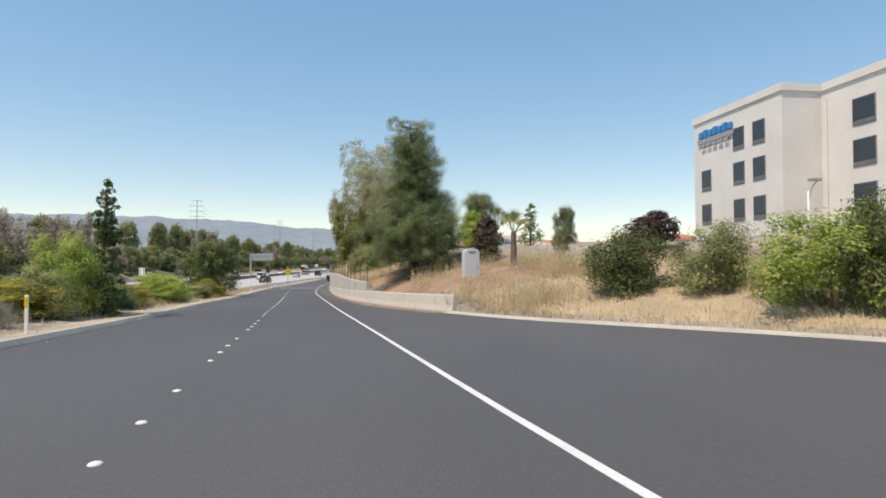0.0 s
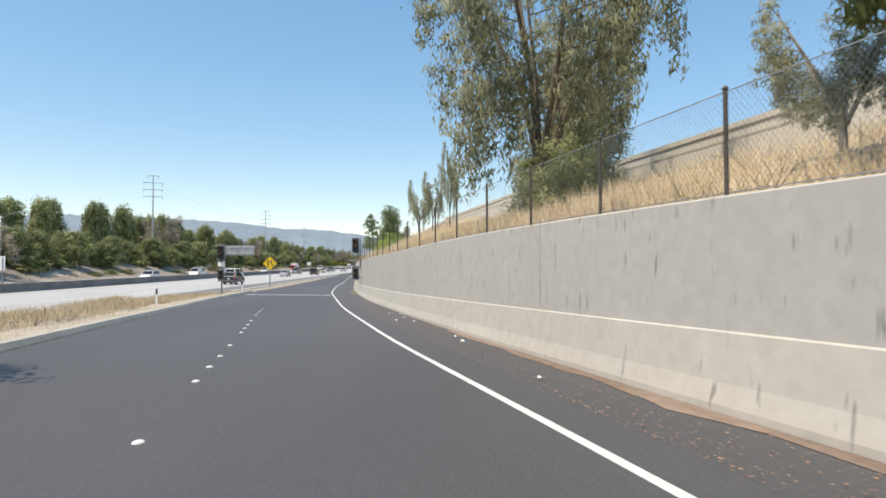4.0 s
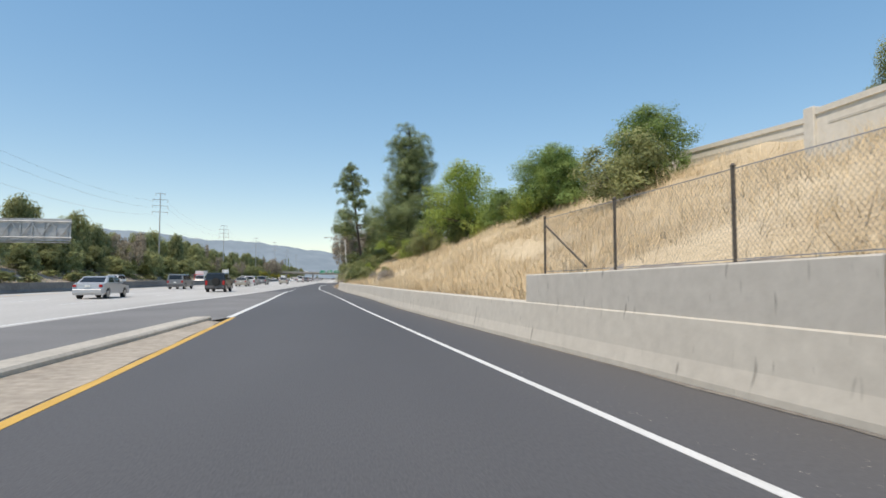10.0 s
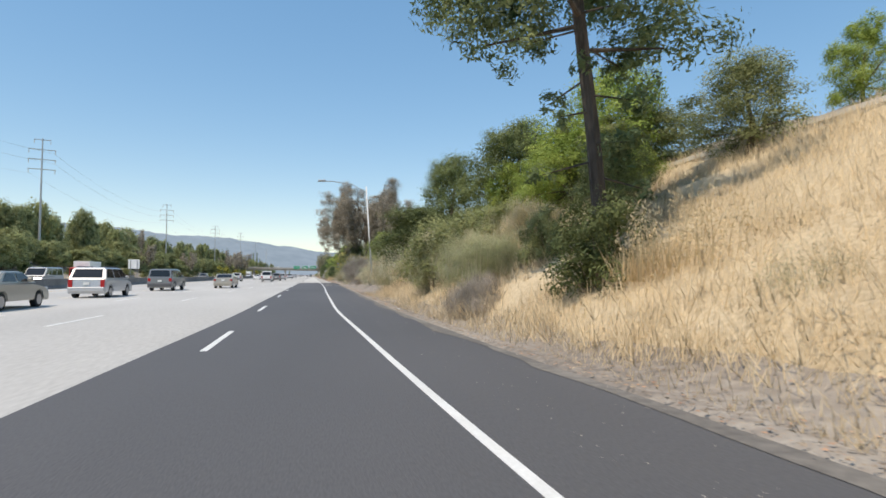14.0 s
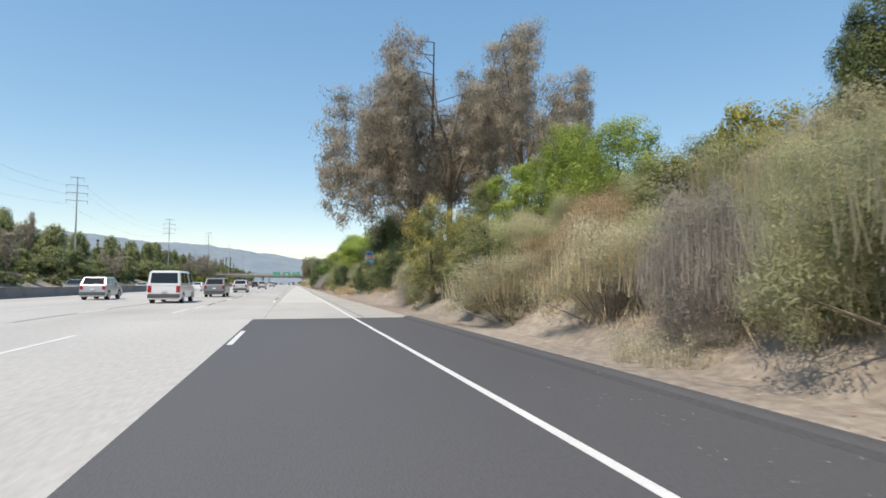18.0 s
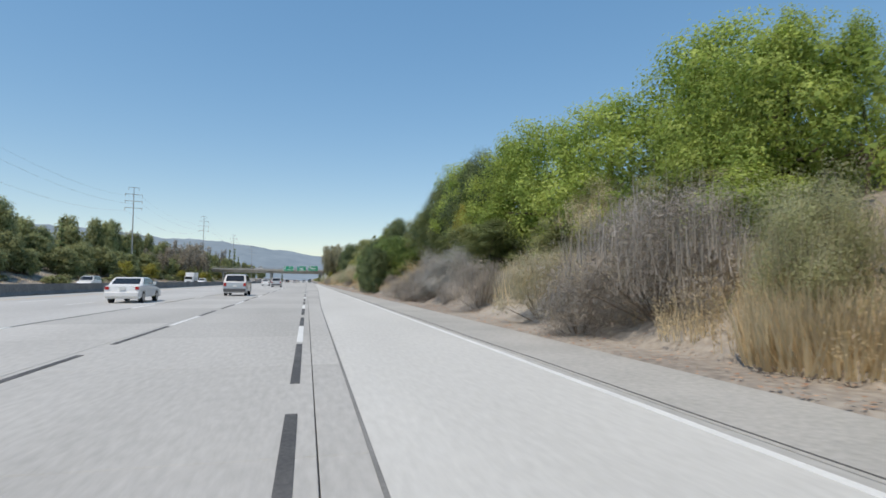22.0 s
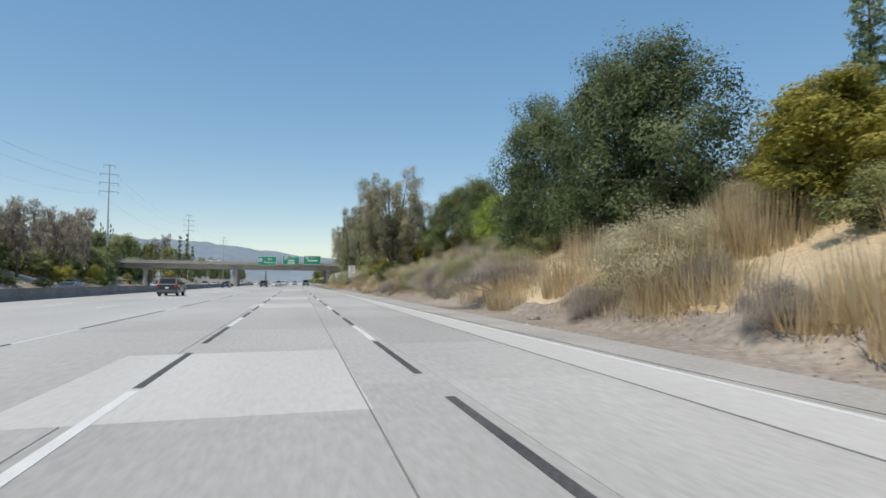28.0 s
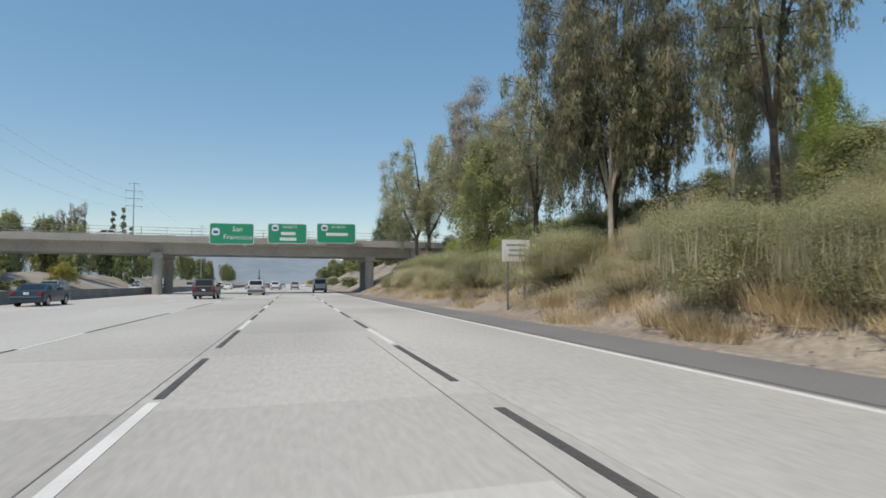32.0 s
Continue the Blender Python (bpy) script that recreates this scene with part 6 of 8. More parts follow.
marker_post(left_x(15.5) - 0.85, 15.5, 1.1, "white plastic marker post with a yellow top")
marker_post(left_x(83) - 1.6, 83.0, 0.95, "short white marker post with a black mark", M_SIGNBLACK)
marker_post(left_x(108) - 1.2, 108.0, 0.95, "short white marker post with a black mark", M_SIGNBLACK)


def cabinet(x, y):
    z = ground_z(x, y, False)
    root = thing("utility_cabinet", "pale grey utility cabinet with a rounded top", "cabinet", at=pose(x, y, z, 0, 0, 12))
    part("plinth", boxed((-0.5, -0.35, -0.6), (0.5, 0.35, 0.1), 0.02), M_KERB, root)
    bm = bmesh.new()
    prof = [(-0.42, 0.1), (0.42, 0.1), (0.42, 1.62), (0.38, 1.78), (0.25, 1.88), (0, 1.92), (-0.25, 1.88), (-0.38, 1.78), (-0.42, 1.62)]
    f = bm.faces.new([bm.verts.new((px, -0.32, pz)) for px, pz in prof])
    ext = bmesh.ops.extrude_face_region(bm, geom=[f])
    for v in ext["geom"]:
        if isinstance(v, bmesh.types.BMVert):
            v.co.y = 0.32
    bmesh.ops.recalc_face_normals(bm, faces=bm.faces)
    paint = plain("pale_grey_paint", (0.58, 0.60, 0.64), 0.5)
    part("body", bm, paint, root)
    part("door", boxed((-0.36, -0.335, 0.18), (0.36, -0.318, 1.58), 0.006), paint, root)
    part("door_handle", boxed((0.24, -0.36, 0.8), (0.28, -0.335, 1.0)), M_STEEL, root)
    part("vent", boxed((-0.2, -0.34, 1.62), (0.2, -0.322, 1.76)), M_GALV, root)


cabinet(35.5, 31.7)


def drain(x, y, turn, long=1.0):
    root = thing("drain_grate", "concrete drain inlet with a dark grate set in the asphalt", "drain", at=pose(x, y, ramp_z(y), 0, 0, turn) @ Matrix.Diagonal((1, long, 1, 1)))
    part("apron", boxed((-0.75, -0.55, -0.05), (0.55, 0.55, 0.012)), M_KERB, root)
    part("pit", boxed((-0.35, -0.4, 0.0), (0.45, 0.4, 0.017)), M_DARK, root)
    for k in range(6):
        part("bar", boxed((-0.33 + 0.14 * k, -0.4, 0.0), (-0.29 + 0.14 * k, 0.4, 0.024)), M_GALV, root)


drain(14.05, 121.2, 7)
drain(6.75, 298.0, -1, 1.8)
tagged(new("kerb_asphalt", sweep("kerb_asphalt", steps(300, 321.5, 1.5), lambda y: wall_x(y) - 0.42, lambda y: [(0, -0.05), (0.06, 0.06), (0.14, 0.09), (0.28, 0.09), (0.36, 0.05), (0.40, -0.05)], M_ASPHALT, ramp_z)), "low worn asphalt kerb along the paving's edge", "kerb", kind="structure")


# ---- lamp posts, pylons, gantry ----
M_LAMPPOST = plain("pale_post_paint", (0.74, 0.74, 0.72), 0.6)


def street_lamp(x, y, high, arm, label, lean=0.0):
    z = ground_z(x, y, False)
    root = thing("street_lamp", label, "street lamp", at=pose(x, y, z, 0, lean, 0))
    part("base", tube(bmesh.new(), (0, 0, -0.4), (0, 0, 0.25), 0.24, sides=12), M_KERB, root)
    part("pole", tube(bmesh.new(), (0, 0, 0), (0, 0, high), 0.095, 0.055, sides=12), M_LAMPPOST, root, flat=False)
    bm = bmesh.new()
    pts = [(0, 0, high - 0.6), (arm * 0.3, 0, high + 0.25), (arm * 0.7, 0, high + 0.6), (arm, 0, high + 0.68)]
    for a, b in zip(pts, pts[1:]):
        tube(bm, a, b, 0.045, 0.04, 8)
    part("arm", bm, M_STEEL, root)
    part("lamp_head", boxed((arm - (0.75 if arm > 0 else 0), -0.16, high + 0.60), (arm + (0 if arm > 0 else 0.75), 0.16, high + 0.78), 0.04), M_STEEL, root)


street_lamp(9.9, 277.3, 9.6, -4.6, "pale steel motorway lamp post with a long arm", -4.0)
street_lamp(56.0, 33.0, 3.6, 0.8, "small grey lamp post in front of the hotel")
street_lamp(-45.0, 150.0, 10.0, 4.0, "grey steel lamp post beyond the motorway")
street_lamp(-45.0, 40.0, 10.0, 4.0, "grey steel lamp post beyond the motorway")


def pylon(x, y, high):
    z = ground_z(x, y, False)
    root = thing("power_pylon", "tall thin grey steel power pole with cross-arms", "pylon", "power line", at=pose(x, y, z, 0, 0, 20))
    part("mast", tube(bmesh.new(), (0, 0, -0.5), (0, 0, high), 0.30, 0.12, sides=8), M_STEEL, root)
    for k, w in ((0.99, 1.6), (0.91, 2.6), (0.83, 2.6), (0.75, 2.6)):
        arm = part("crossarm", tube(bmesh.new(), (-w, 0, high * k), (w, 0, high * k), 0.09, sides=6), M_STEEL, root)
        for s in (-1, 1):
            part("insulator", tube(bmesh.new(), (s * w * 0.95, 0, high * k), (s * w * 0.95, 0, high * k - 0.9), 0.07, sides=6), M_KERB, arm)


PYLONS = ((-54.0, 226.0, 25.5), (-55.5, 366.0, 28.0), (-54.5, 476.0, 26.5), (-53.6, 592.5, 28.0), (-54.3, 727.0, 33.0), (-54.3, 860.0, 33.0), (-54.0, 1010.0, 33.0))
for x, y, h in PYLONS:
    pylon(x, y, h)
wires = thing("power_cables", "thin overhead power cables between the pylons", "cable")
for (xa, ya, ha), (xb, yb, hb) in zip(PYLONS, PYLONS[1:]):
    za, zb = ground_z(xa, ya, False), ground_z(xb, yb, False)
    for k, w in ((0.91, 2.4), (0.83, 2.4), (0.75, -2.4)):
        bm = bmesh.new()
        n = 8
        last = None
        for i in range(n + 1):
            t = i / n
            c = Vector((xa + (xb - xa) * t + w, ya + (yb - ya) * t, (za + ha * k) * (1 - t) + (zb + hb * k) * t - 0.9 - 14 * t * (1 - t)))
            now = [bm.verts.new(c + Vector((0.018 * math.cos(2.094 * j), 0, 0.018 * math.sin(2.094 * j)))) for j in range(3)]
            if last:
                for j in range(3):
                    bm.faces.new((last[j], last[(j + 1) % 3], now[(j + 1) % 3], now[j]))
            last = now
        part("cable", bm, M_GALV, wires)


def gantry(x, y):
    root = thing("overhead_sign", "back of an overhead motorway sign on a steel post", "road sign", at=pose(x, y, 0) @ Matrix.Diagonal((1.75, 1, 1, 1)))
    part("post", tube(bmesh.new(), (-4.8, 0, -0.2), (-4.8, 0, 8.3), 0.22, sides=12), M_STEEL, root)
    for z in (6.1, 8.0):
        part("beam", tube(bmesh.new(), (-4.9, 0, z), (0.2, 0, z), 0.09, sides=8), M_STEEL, root)
    bm = bmesh.new()
    for k in range(8):
        a = -4.7 + 0.6 * k
        tube(bm, (a, 0, 6.1 if k % 2 else 8.0), (a + 0.6, 0, 8.0 if k % 2 else 6.1), 0.05, sides=6)
    part("lattice", bm, M_STEEL, root)
    part("panel", boxed((-4.6, 0.16, 5.7), (0.1, 0.24, 8.35)), surface("sign_back", (0.36, 0.37, 0.37), (0.50, 0.51, 0.51), grain=3, blotch=0.8, rough=0.5, metal=0.4), root)
    for k in range(7):
        part("rib", boxed((-4.45 + 0.72 * k, 0.06, 5.75), (-4.37 + 0.72 * k, 0.158, 8.3)), M_STEEL, root)
    part("walkway", boxed((-4.8, -0.9, 5.45), (0.2, -0.1, 5.55)), M_GALV, root)


gantry(-23.6, 222.0)


# ---- buildings ----
M_STUCCO = surface("white_stucco", (0.66, 0.64, 0.61), (0.76, 0.74, 0.71), grain=8, blotch=0.4, rough=0.95, bump=0.1, world_space=True)
M_GLASS = plain("dark_window_glass", (0.035, 0.045, 0.055), 0.12, 0.0)
M_ROOF = surface("red_roof_tiles", (0.38, 0.15, 0.085), (0.52, 0.24, 0.14), grain=5, blotch=0.7, rough=0.9, world_space=True)
M_FRAME = plain("grey_window_frame", (0.22, 0.22, 0.22), 0.5)
M_LETTERBLUE = plain("blue_sign_letters", (0.02, 0.22, 0.50), 0.4)


def hotel():
    """Two wings of white stucco; the corner that shows lies at (60, 42)."""
    root = thing("hotel_building", "white stucco hotel of four storeys with dark windows", "building", at=Matrix.Translation((60.8, 42.4, 0)) @ pose(0, 0, 0, 0, 0, 5.9) @ Matrix.Translation((-60, -42.4, 0)))
    base, top = 3.5, 18.35
    part("wall", boxed((59.9, 42.4, base), (76.0, 54.0, top)), M_STUCCO, root)
    part("wall", boxed((63.3, 8.0, base), (80.0, 42.39, top)), M_STUCCO, root)
    part("parapet", boxed((59.75, 42.25, top - 0.35), (60.0, 54.1, top + 0.25)), M_STUCCO, root)
    part("parapet", boxed((60.0, 42.25, top - 0.35), (63.2, 42.5, top + 0.25)), M_STUCCO, root)
    part("parapet", boxed((63.15, 7.9, top - 0.35), (63.4, 42.2, top + 0.25)), M_STUCCO, root)
    part("downpipe", tube(bmesh.new(), (63.2, 41.9, base), (63.2, 41.9, top - 1), 0.1, sides=8), M_STUCCO, root)

    def win(x, y, z, w, h):
        wd = part("window", boxed((x - 0.03, y - w / 2, z), (x + 0.05, y + w / 2, z + h)), M_FRAME, root)
        part("pane", boxed((x - 0.05, y - w / 2 + 0.07, z + 0.35), (x - 0.025, y + w / 2 - 0.07, z + h - 0.07)), M_GLASS, wd)
        part("grille", boxed((x - 0.06, y - w / 2 + 0.07, z + 0.05), (x - 0.025, y + w / 2 - 0.07, z + 0.32)), M_SIGNAL_GREY, wd)
    for z in (4.9, 8.2, 11.4, 14.4):
        for y in (52.1, 47.5, 45.0):
            if z < 14 or y < 50:
                win(59.88, y, z, 1.45, 1.95)
        for y in (38.6, 34.4, 30.2, 25.8, 21.0, 16.2, 11.4):
            win(63.27, y, z + 0.2, 1.9, 2.0)
    logo = part("logo_sign", boxed((59.70, 48.0, 15.9), (59.88, 53.2, 16.35)), M_STEEL, root, "grey back panel of a blue sign")
    for k in range(7):
        y = 48.2 + 0.7 * k
        part("letter_block", boxed((59.62, y, 16.4), (59.86, y + 0.5, 17.0 + 0.12 * (k % 2)), 0.03), M_LETTERBLUE, logo)
    for k in range(5):
        y = 48.6 + 0.85 * k
        part("letter_block", boxed((59.62, y, 15.5), (59.70, y + 0.6, 15.82), 0.03), M_STEEL, logo)


hotel()
for hx, hy, hw, hd, hz, hh, lab in ((72, 92, 13, 9, 4.0, 4.2, "low house with a red tiled roof behind the trees"), (58, 104, 12, 9, 4.0, 3.6, "low house with a red tiled roof behind the trees"), (39.6, 57.2, 11.4, 6.6, 3.3, 3.0, "beige house with a shallow roof above the wall")):
    house = thing("house", lab, "house", at=pose(hx, hy, hz))
    part("wall", boxed((-hw / 2, -hd / 2, -1.5), (hw / 2, hd / 2, hh)), M_BLOCKWALL, house)
    rb = bmesh.new()
    vs = [rb.verts.new(v) for v in ((-hw / 2 - .6, -hd / 2 - .6, hh), (hw / 2 + .6, -hd / 2 - .6, hh), (hw / 2 + .6, hd / 2 + .6, hh), (-hw / 2 - .6, hd / 2 + .6, hh), (-hw / 2 + 2.5, 0, hh + 1.2), (hw / 2 - 2.5, 0, hh + 1.2))]
    for f in ((0, 1, 5, 4), (1, 2, 5), (2, 3, 4, 5), (3, 0, 4), (3, 2, 1, 0)):
        rb.faces.new([vs[i] for i in f])
    roof = part("roof", rb, M_ROOF if hx > 40 else surface("pale_tan_shingles", (0.46, 0.38, 0.31), (0.64, 0.55, 0.46), grain=6, blotch=0.8, rough=0.95), house)
    for dx in (-hw * 0.28, hw * 0.2):
        w1 = part("window", boxed((dx - 0.7, -hd / 2 - 0.04, 1.0), (dx + 0.7, -hd / 2 + 0.05, 2.2)), M_FRAME, house)
        part("pane", boxed((dx - 0.62, -hd / 2 - 0.06, 1.08), (dx + 0.62, -hd / 2 - 0.035, 2.12)), M_GLASS, w1)


# ---- palm ----
def palm(x, y, high):
    root = thing("palm_tree", "young fan palm with stiff upright leaves", "palm", at=pose(x, y, ground_z(x, y)))
    part("trunk", tube(bmesh.new(), (0, 0, -0.3), (0, 0, high * 0.62), 0.22, 0.16, sides=9), M_BARK, root)
    for k in range(12):
        a, e = 2.4 * k, radians(25 + 60 * ((k * 5) % 12) / 12)
        d = Vector((math.cos(a) * math.cos(e), math.sin(a) * math.cos(e), math.sin(e)))
        s = d.cross(Vector((0, 0, 1))).normalized()
        bm = bmesh.new()
        o = Vector((0, 0, high * 0.6))
        tip = o + d * high * 0.4
        mid = o + d * high * 0.18
        for j in range(7):
            q = (j - 3) / 3
            t = o + d * high * (0.40 - 0.05 * abs(q)) + s * high * 0.13 * q
            bm.faces.new([bm.verts.new(mid), bm.verts.new(mid.lerp(t, 0.6) + s * 0.05), bm.verts.new(t), bm.verts.new(mid.lerp(t, 0.6) - s * 0.05)])
        tube(bm, o, mid, 0.02, sides=4)
        part("leaf", bm, LEAF["olive"], root)


palm(38.15, 33.0, 3.8)

# ---- left of the slip road ----
rs = random.Random(11)
broad_tree("round", "broadleaf_tree", "round dark green tree beside the slip road", "oak", 5.2, 5.8, 26000, 0.15, low=0.03, lumps=26)
pine_tree("cypress", "slim green juniper with pointed spires", 6.4, 1.9, 6000, tiers=16, low=0.03, size=0.2, name="juniper_tree", taper=0.55, arms=3, fat=1.25)
plant("round", 11.4, 59.0, 5.6, 6.2)
plant("cypress", 19.6, 24.2, 6.0, 2.0)
plant("cypress", 19.0, 25.3, 5.4, 1.7)
plant("bush_bright", 18.6, 23.0, 3.4, 3.4)
for k in range(84):                       # hedge of low shrubs along the kerb
    y = -26 + 82 * (k + rs.random()) / 84
    d = rs.uniform(2.8, 9.0)
    key = rs.choice(("bush_bright", "bush_bright", "bush_olive", "bush_yellow", "bush_olive"))
    h = rs.uniform(1.1, 2.0)
    plant(key, left_x(y) - d, y, h, rs.uniform(2.6, 4.4))
plant("bush_dark", 21.6, 12.0, 1.3, 2.6)
plant("bush_grey", 20.0, 17.0, 0.9, 1.8)
for x, y, h, w in ((-50, 117, 13.5, 11), (-47, 128, 14.5, 12), (-52, 139, 13.5, 11), (-46, 148, 9, 9)):
    plant("far_euc", x, y, h, w)

# ---- bank beyond the motorway ----
y = -70.0
while y < 1250:
    near = y < 760
    a = 0.5 + 0.5 * math.sin(y * 0.031 + 1.3)
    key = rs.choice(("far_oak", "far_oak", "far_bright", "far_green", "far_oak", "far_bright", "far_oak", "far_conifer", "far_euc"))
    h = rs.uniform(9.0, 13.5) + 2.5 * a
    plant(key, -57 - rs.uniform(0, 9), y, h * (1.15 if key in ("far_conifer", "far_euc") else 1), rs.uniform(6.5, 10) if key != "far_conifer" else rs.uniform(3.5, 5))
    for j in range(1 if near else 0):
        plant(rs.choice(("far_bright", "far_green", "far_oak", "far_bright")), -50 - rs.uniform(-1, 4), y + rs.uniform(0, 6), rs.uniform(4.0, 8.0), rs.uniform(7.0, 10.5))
    if near:
        for j in range(1):
            plant("far_bush", -43.6 - rs.uniform(0, 5), y + rs.uniform(0, 9), rs.uniform(0.9, 2.4), rs.uniform(3.5, 6.5))
    y += rs.uniform(5.6, 8.4) if near else 15
for x, y, h, w in ((-47, 672, 17, 11), (-52, 688, 16, 11), (-48, 655, 14, 10), (-56, 702, 17, 12), (-49, 640, 12, 9), (-47, 480, 10, 8), (-54, 232, 14, 12), (-49, 318, 13, 8), (-52, 326, 12, 7), (-48, 418, 9, 8), (-50, 610, 11, 9), (-49, 640, 9, 8)):
    plant("far_euc", x, y, h, w)
for x, y, h, w in ((-47, 560, 5, 6), (-46, 585, 5.5, 6.5), (-45.5, 628, 4.5, 6), (-45.5, 668, 4, 6), (-46, 690, 5, 6), (-47, 745, 5, 7), (-46, 775, 5, 7)):
    plant("bush_yellow", x, y, h, w)
# trees beyond the bridge, on both sides of the road ahead
for k in range(14):
    y = 742 + 26 * k
    plant(rs.choice(("far_oak", "far_bright", "far_green")), 16 + rs.uniform(0, 7), y, rs.uniform(5, 9), rs.uniform(6, 9))
    plant("far_bush", 10.5 + rs.uniform(0, 2), y + 9, rs.uniform(1.5, 3), rs.uniform(4, 6))
for x, y, h in ((-50, 832, 22), (-54, 836, 20), (-47, 829, 17), (-30, 1180, 14), (-72, 790, 13)):
    plant("far_conifer", x, y, h, 5.5)

for k in range(6):
    plant("far_conifer", -71 - 1.8 * k, 792 + 3 * k, 19 + 2 * (k % 3), 2.4)
plant("far_euc", -57, 811, 19, 9)
plant("far_oak", -63, 792, 14, 9)
plant("far_oak", -70, 786, 13, 10)
plant("far_bright", -52, 800, 13, 8)

for x, y, h, w in ((-0.12, 99.4, 0.6, 0.5), (-0.14, 101.2, 0.75, 0.6), (-0.12, 103.8, 0.45, 0.4)):
    plant("weed", wall_x(y) + x, y, h, w)
plant("bush_bright", wall_x(95.6) + 1.7, 95.6, 1.3, 1.7)
# ---- shrubs that close the bank ----
y = 168.0
while y < 716:
    d = rs.uniform(6.5, 13)
    x = wall_x(y) + d
    key = rs.choice(("bush_olive", "bush_dark", "bush_olive", "weed", "bush_bright"))
    if not 226 < y < 240:
        plant(key, x, y, rs.uniform(1.6, 3.0), rs.uniform(3.0, 5.0))
    y += rs.uniform(3.2, 5.5)
y = 228.0
while y < 712:
    x = wall_x(y) + rs.uniform(1.6, 5.5)
    plant(rs.choice(("weed", "bush_grey", "weed_straw", "straw", "straw", "weed")), x, y, rs.uniform(0.5, 1.3), rs.uniform(1.2, 2.6))
    y += rs.uniform(3.5, 6.5)


def belt(y0, y1, d0, d1, count, keys, h0, h1, w0=2.4, w1=3.8):
    """Brush that grows into one uneven mass along a stretch of the bank."""
    for k in range(count):
        y = y0 + (y1 - y0) * (k + rs.random()) / count
        plant(rs.choice(keys), wall_x(y) + rs.uniform(d0, d1), y, rs.uniform(h0, h1), rs.uniform(w0, w1))


belt(240, 263, 2.4, 6.5, 18, ("brush_green", "brush_green", "brush"), 1.6, 2.6)
belt(284, 300, 4.0, 8.5, 22, ("bush_grey", "brush", "weed_straw", "straw", "brush_rust"), 1.0, 1.7)
belt(302, 329, 4.2, 9.0, 40, ("brush", "brush", "brush_green", "brush_rust"), 1.5, 2.6, 2.8, 4.0)
belt(309, 320, 8.2, 9.8, 6, ("straw", "weed_straw"), 1.2, 1.7, 2.0, 2.8)
belt(331, 341, 2.8, 5.5, 8, ("brush", "brush_green", "brush"), 1.5, 2.3)
belt(472, 532, 3.0, 8.5, 52, ("brush", "brush_green", "brush", "brush_green", "brush_rust"), 1.2, 2.2)
belt(592, 604, 2.6, 8.5, 16, ("straw", "weed_straw", "straw"), 0.8, 1.3, 1.8, 2.6)
belt(287, 298, 7.0, 9.5, 10, ("straw", "weed_straw"), 1.0, 1.5, 1.8, 2.8)
belt(640, 704, 7.0, 12.0, 40, ("brush_green", "brush", "bush_olive", "brush_green"), 1.4, 2.4, 3.0, 4.6)
belt(606, 643, 1.6, 5.0, 24, ("straw", "weed_straw", "straw"), 0.4, 0.9, 1.6, 2.4)
belt(645, 702, 1.4, 3.2, 26, ("straw", "weed_straw"), 0.4, 0.8, 1.6, 2.4)
belt(391, 400, 2.0, 4.6, 14, ("weed_straw", "straw"), 0.9, 1.6, 1.8, 2.6)
belt(354, 369, 2.8, 5.5, 9, ("bush_dark", "bush_olive", "brush_green"), 1.4, 2.4)
belt(566, 591, 2.6, 8.5, 36, ("brush", "brush_green", "brush_rust", "brush", "bush_grey"), 1.3, 2.3)
belt(642, 712, 3.0, 9.0, 50, ("brush", "brush_green", "brush_green", "brush"), 1.2, 2.2, 2.6, 4.2)
belt(306, 312, 2.6, 3.4, 3, ("bush_grey",), 1.3, 1.8, 2.2, 2.8)
for k in range(44):
    y = rs.uniform(530, 714)
    plant("brush_green" if y > 640 else "brush", wall_x(y) + rs.uniform(3.0, 10), y, rs.uniform(1.3, 2.2), rs.uniform(2.6, 3.8))

# ---- dry grass ----
EDGE_Y = np.arange(-40, 740, 1.0)
EDGE_X = np.array([wall_x(q) for q in EDGE_Y])

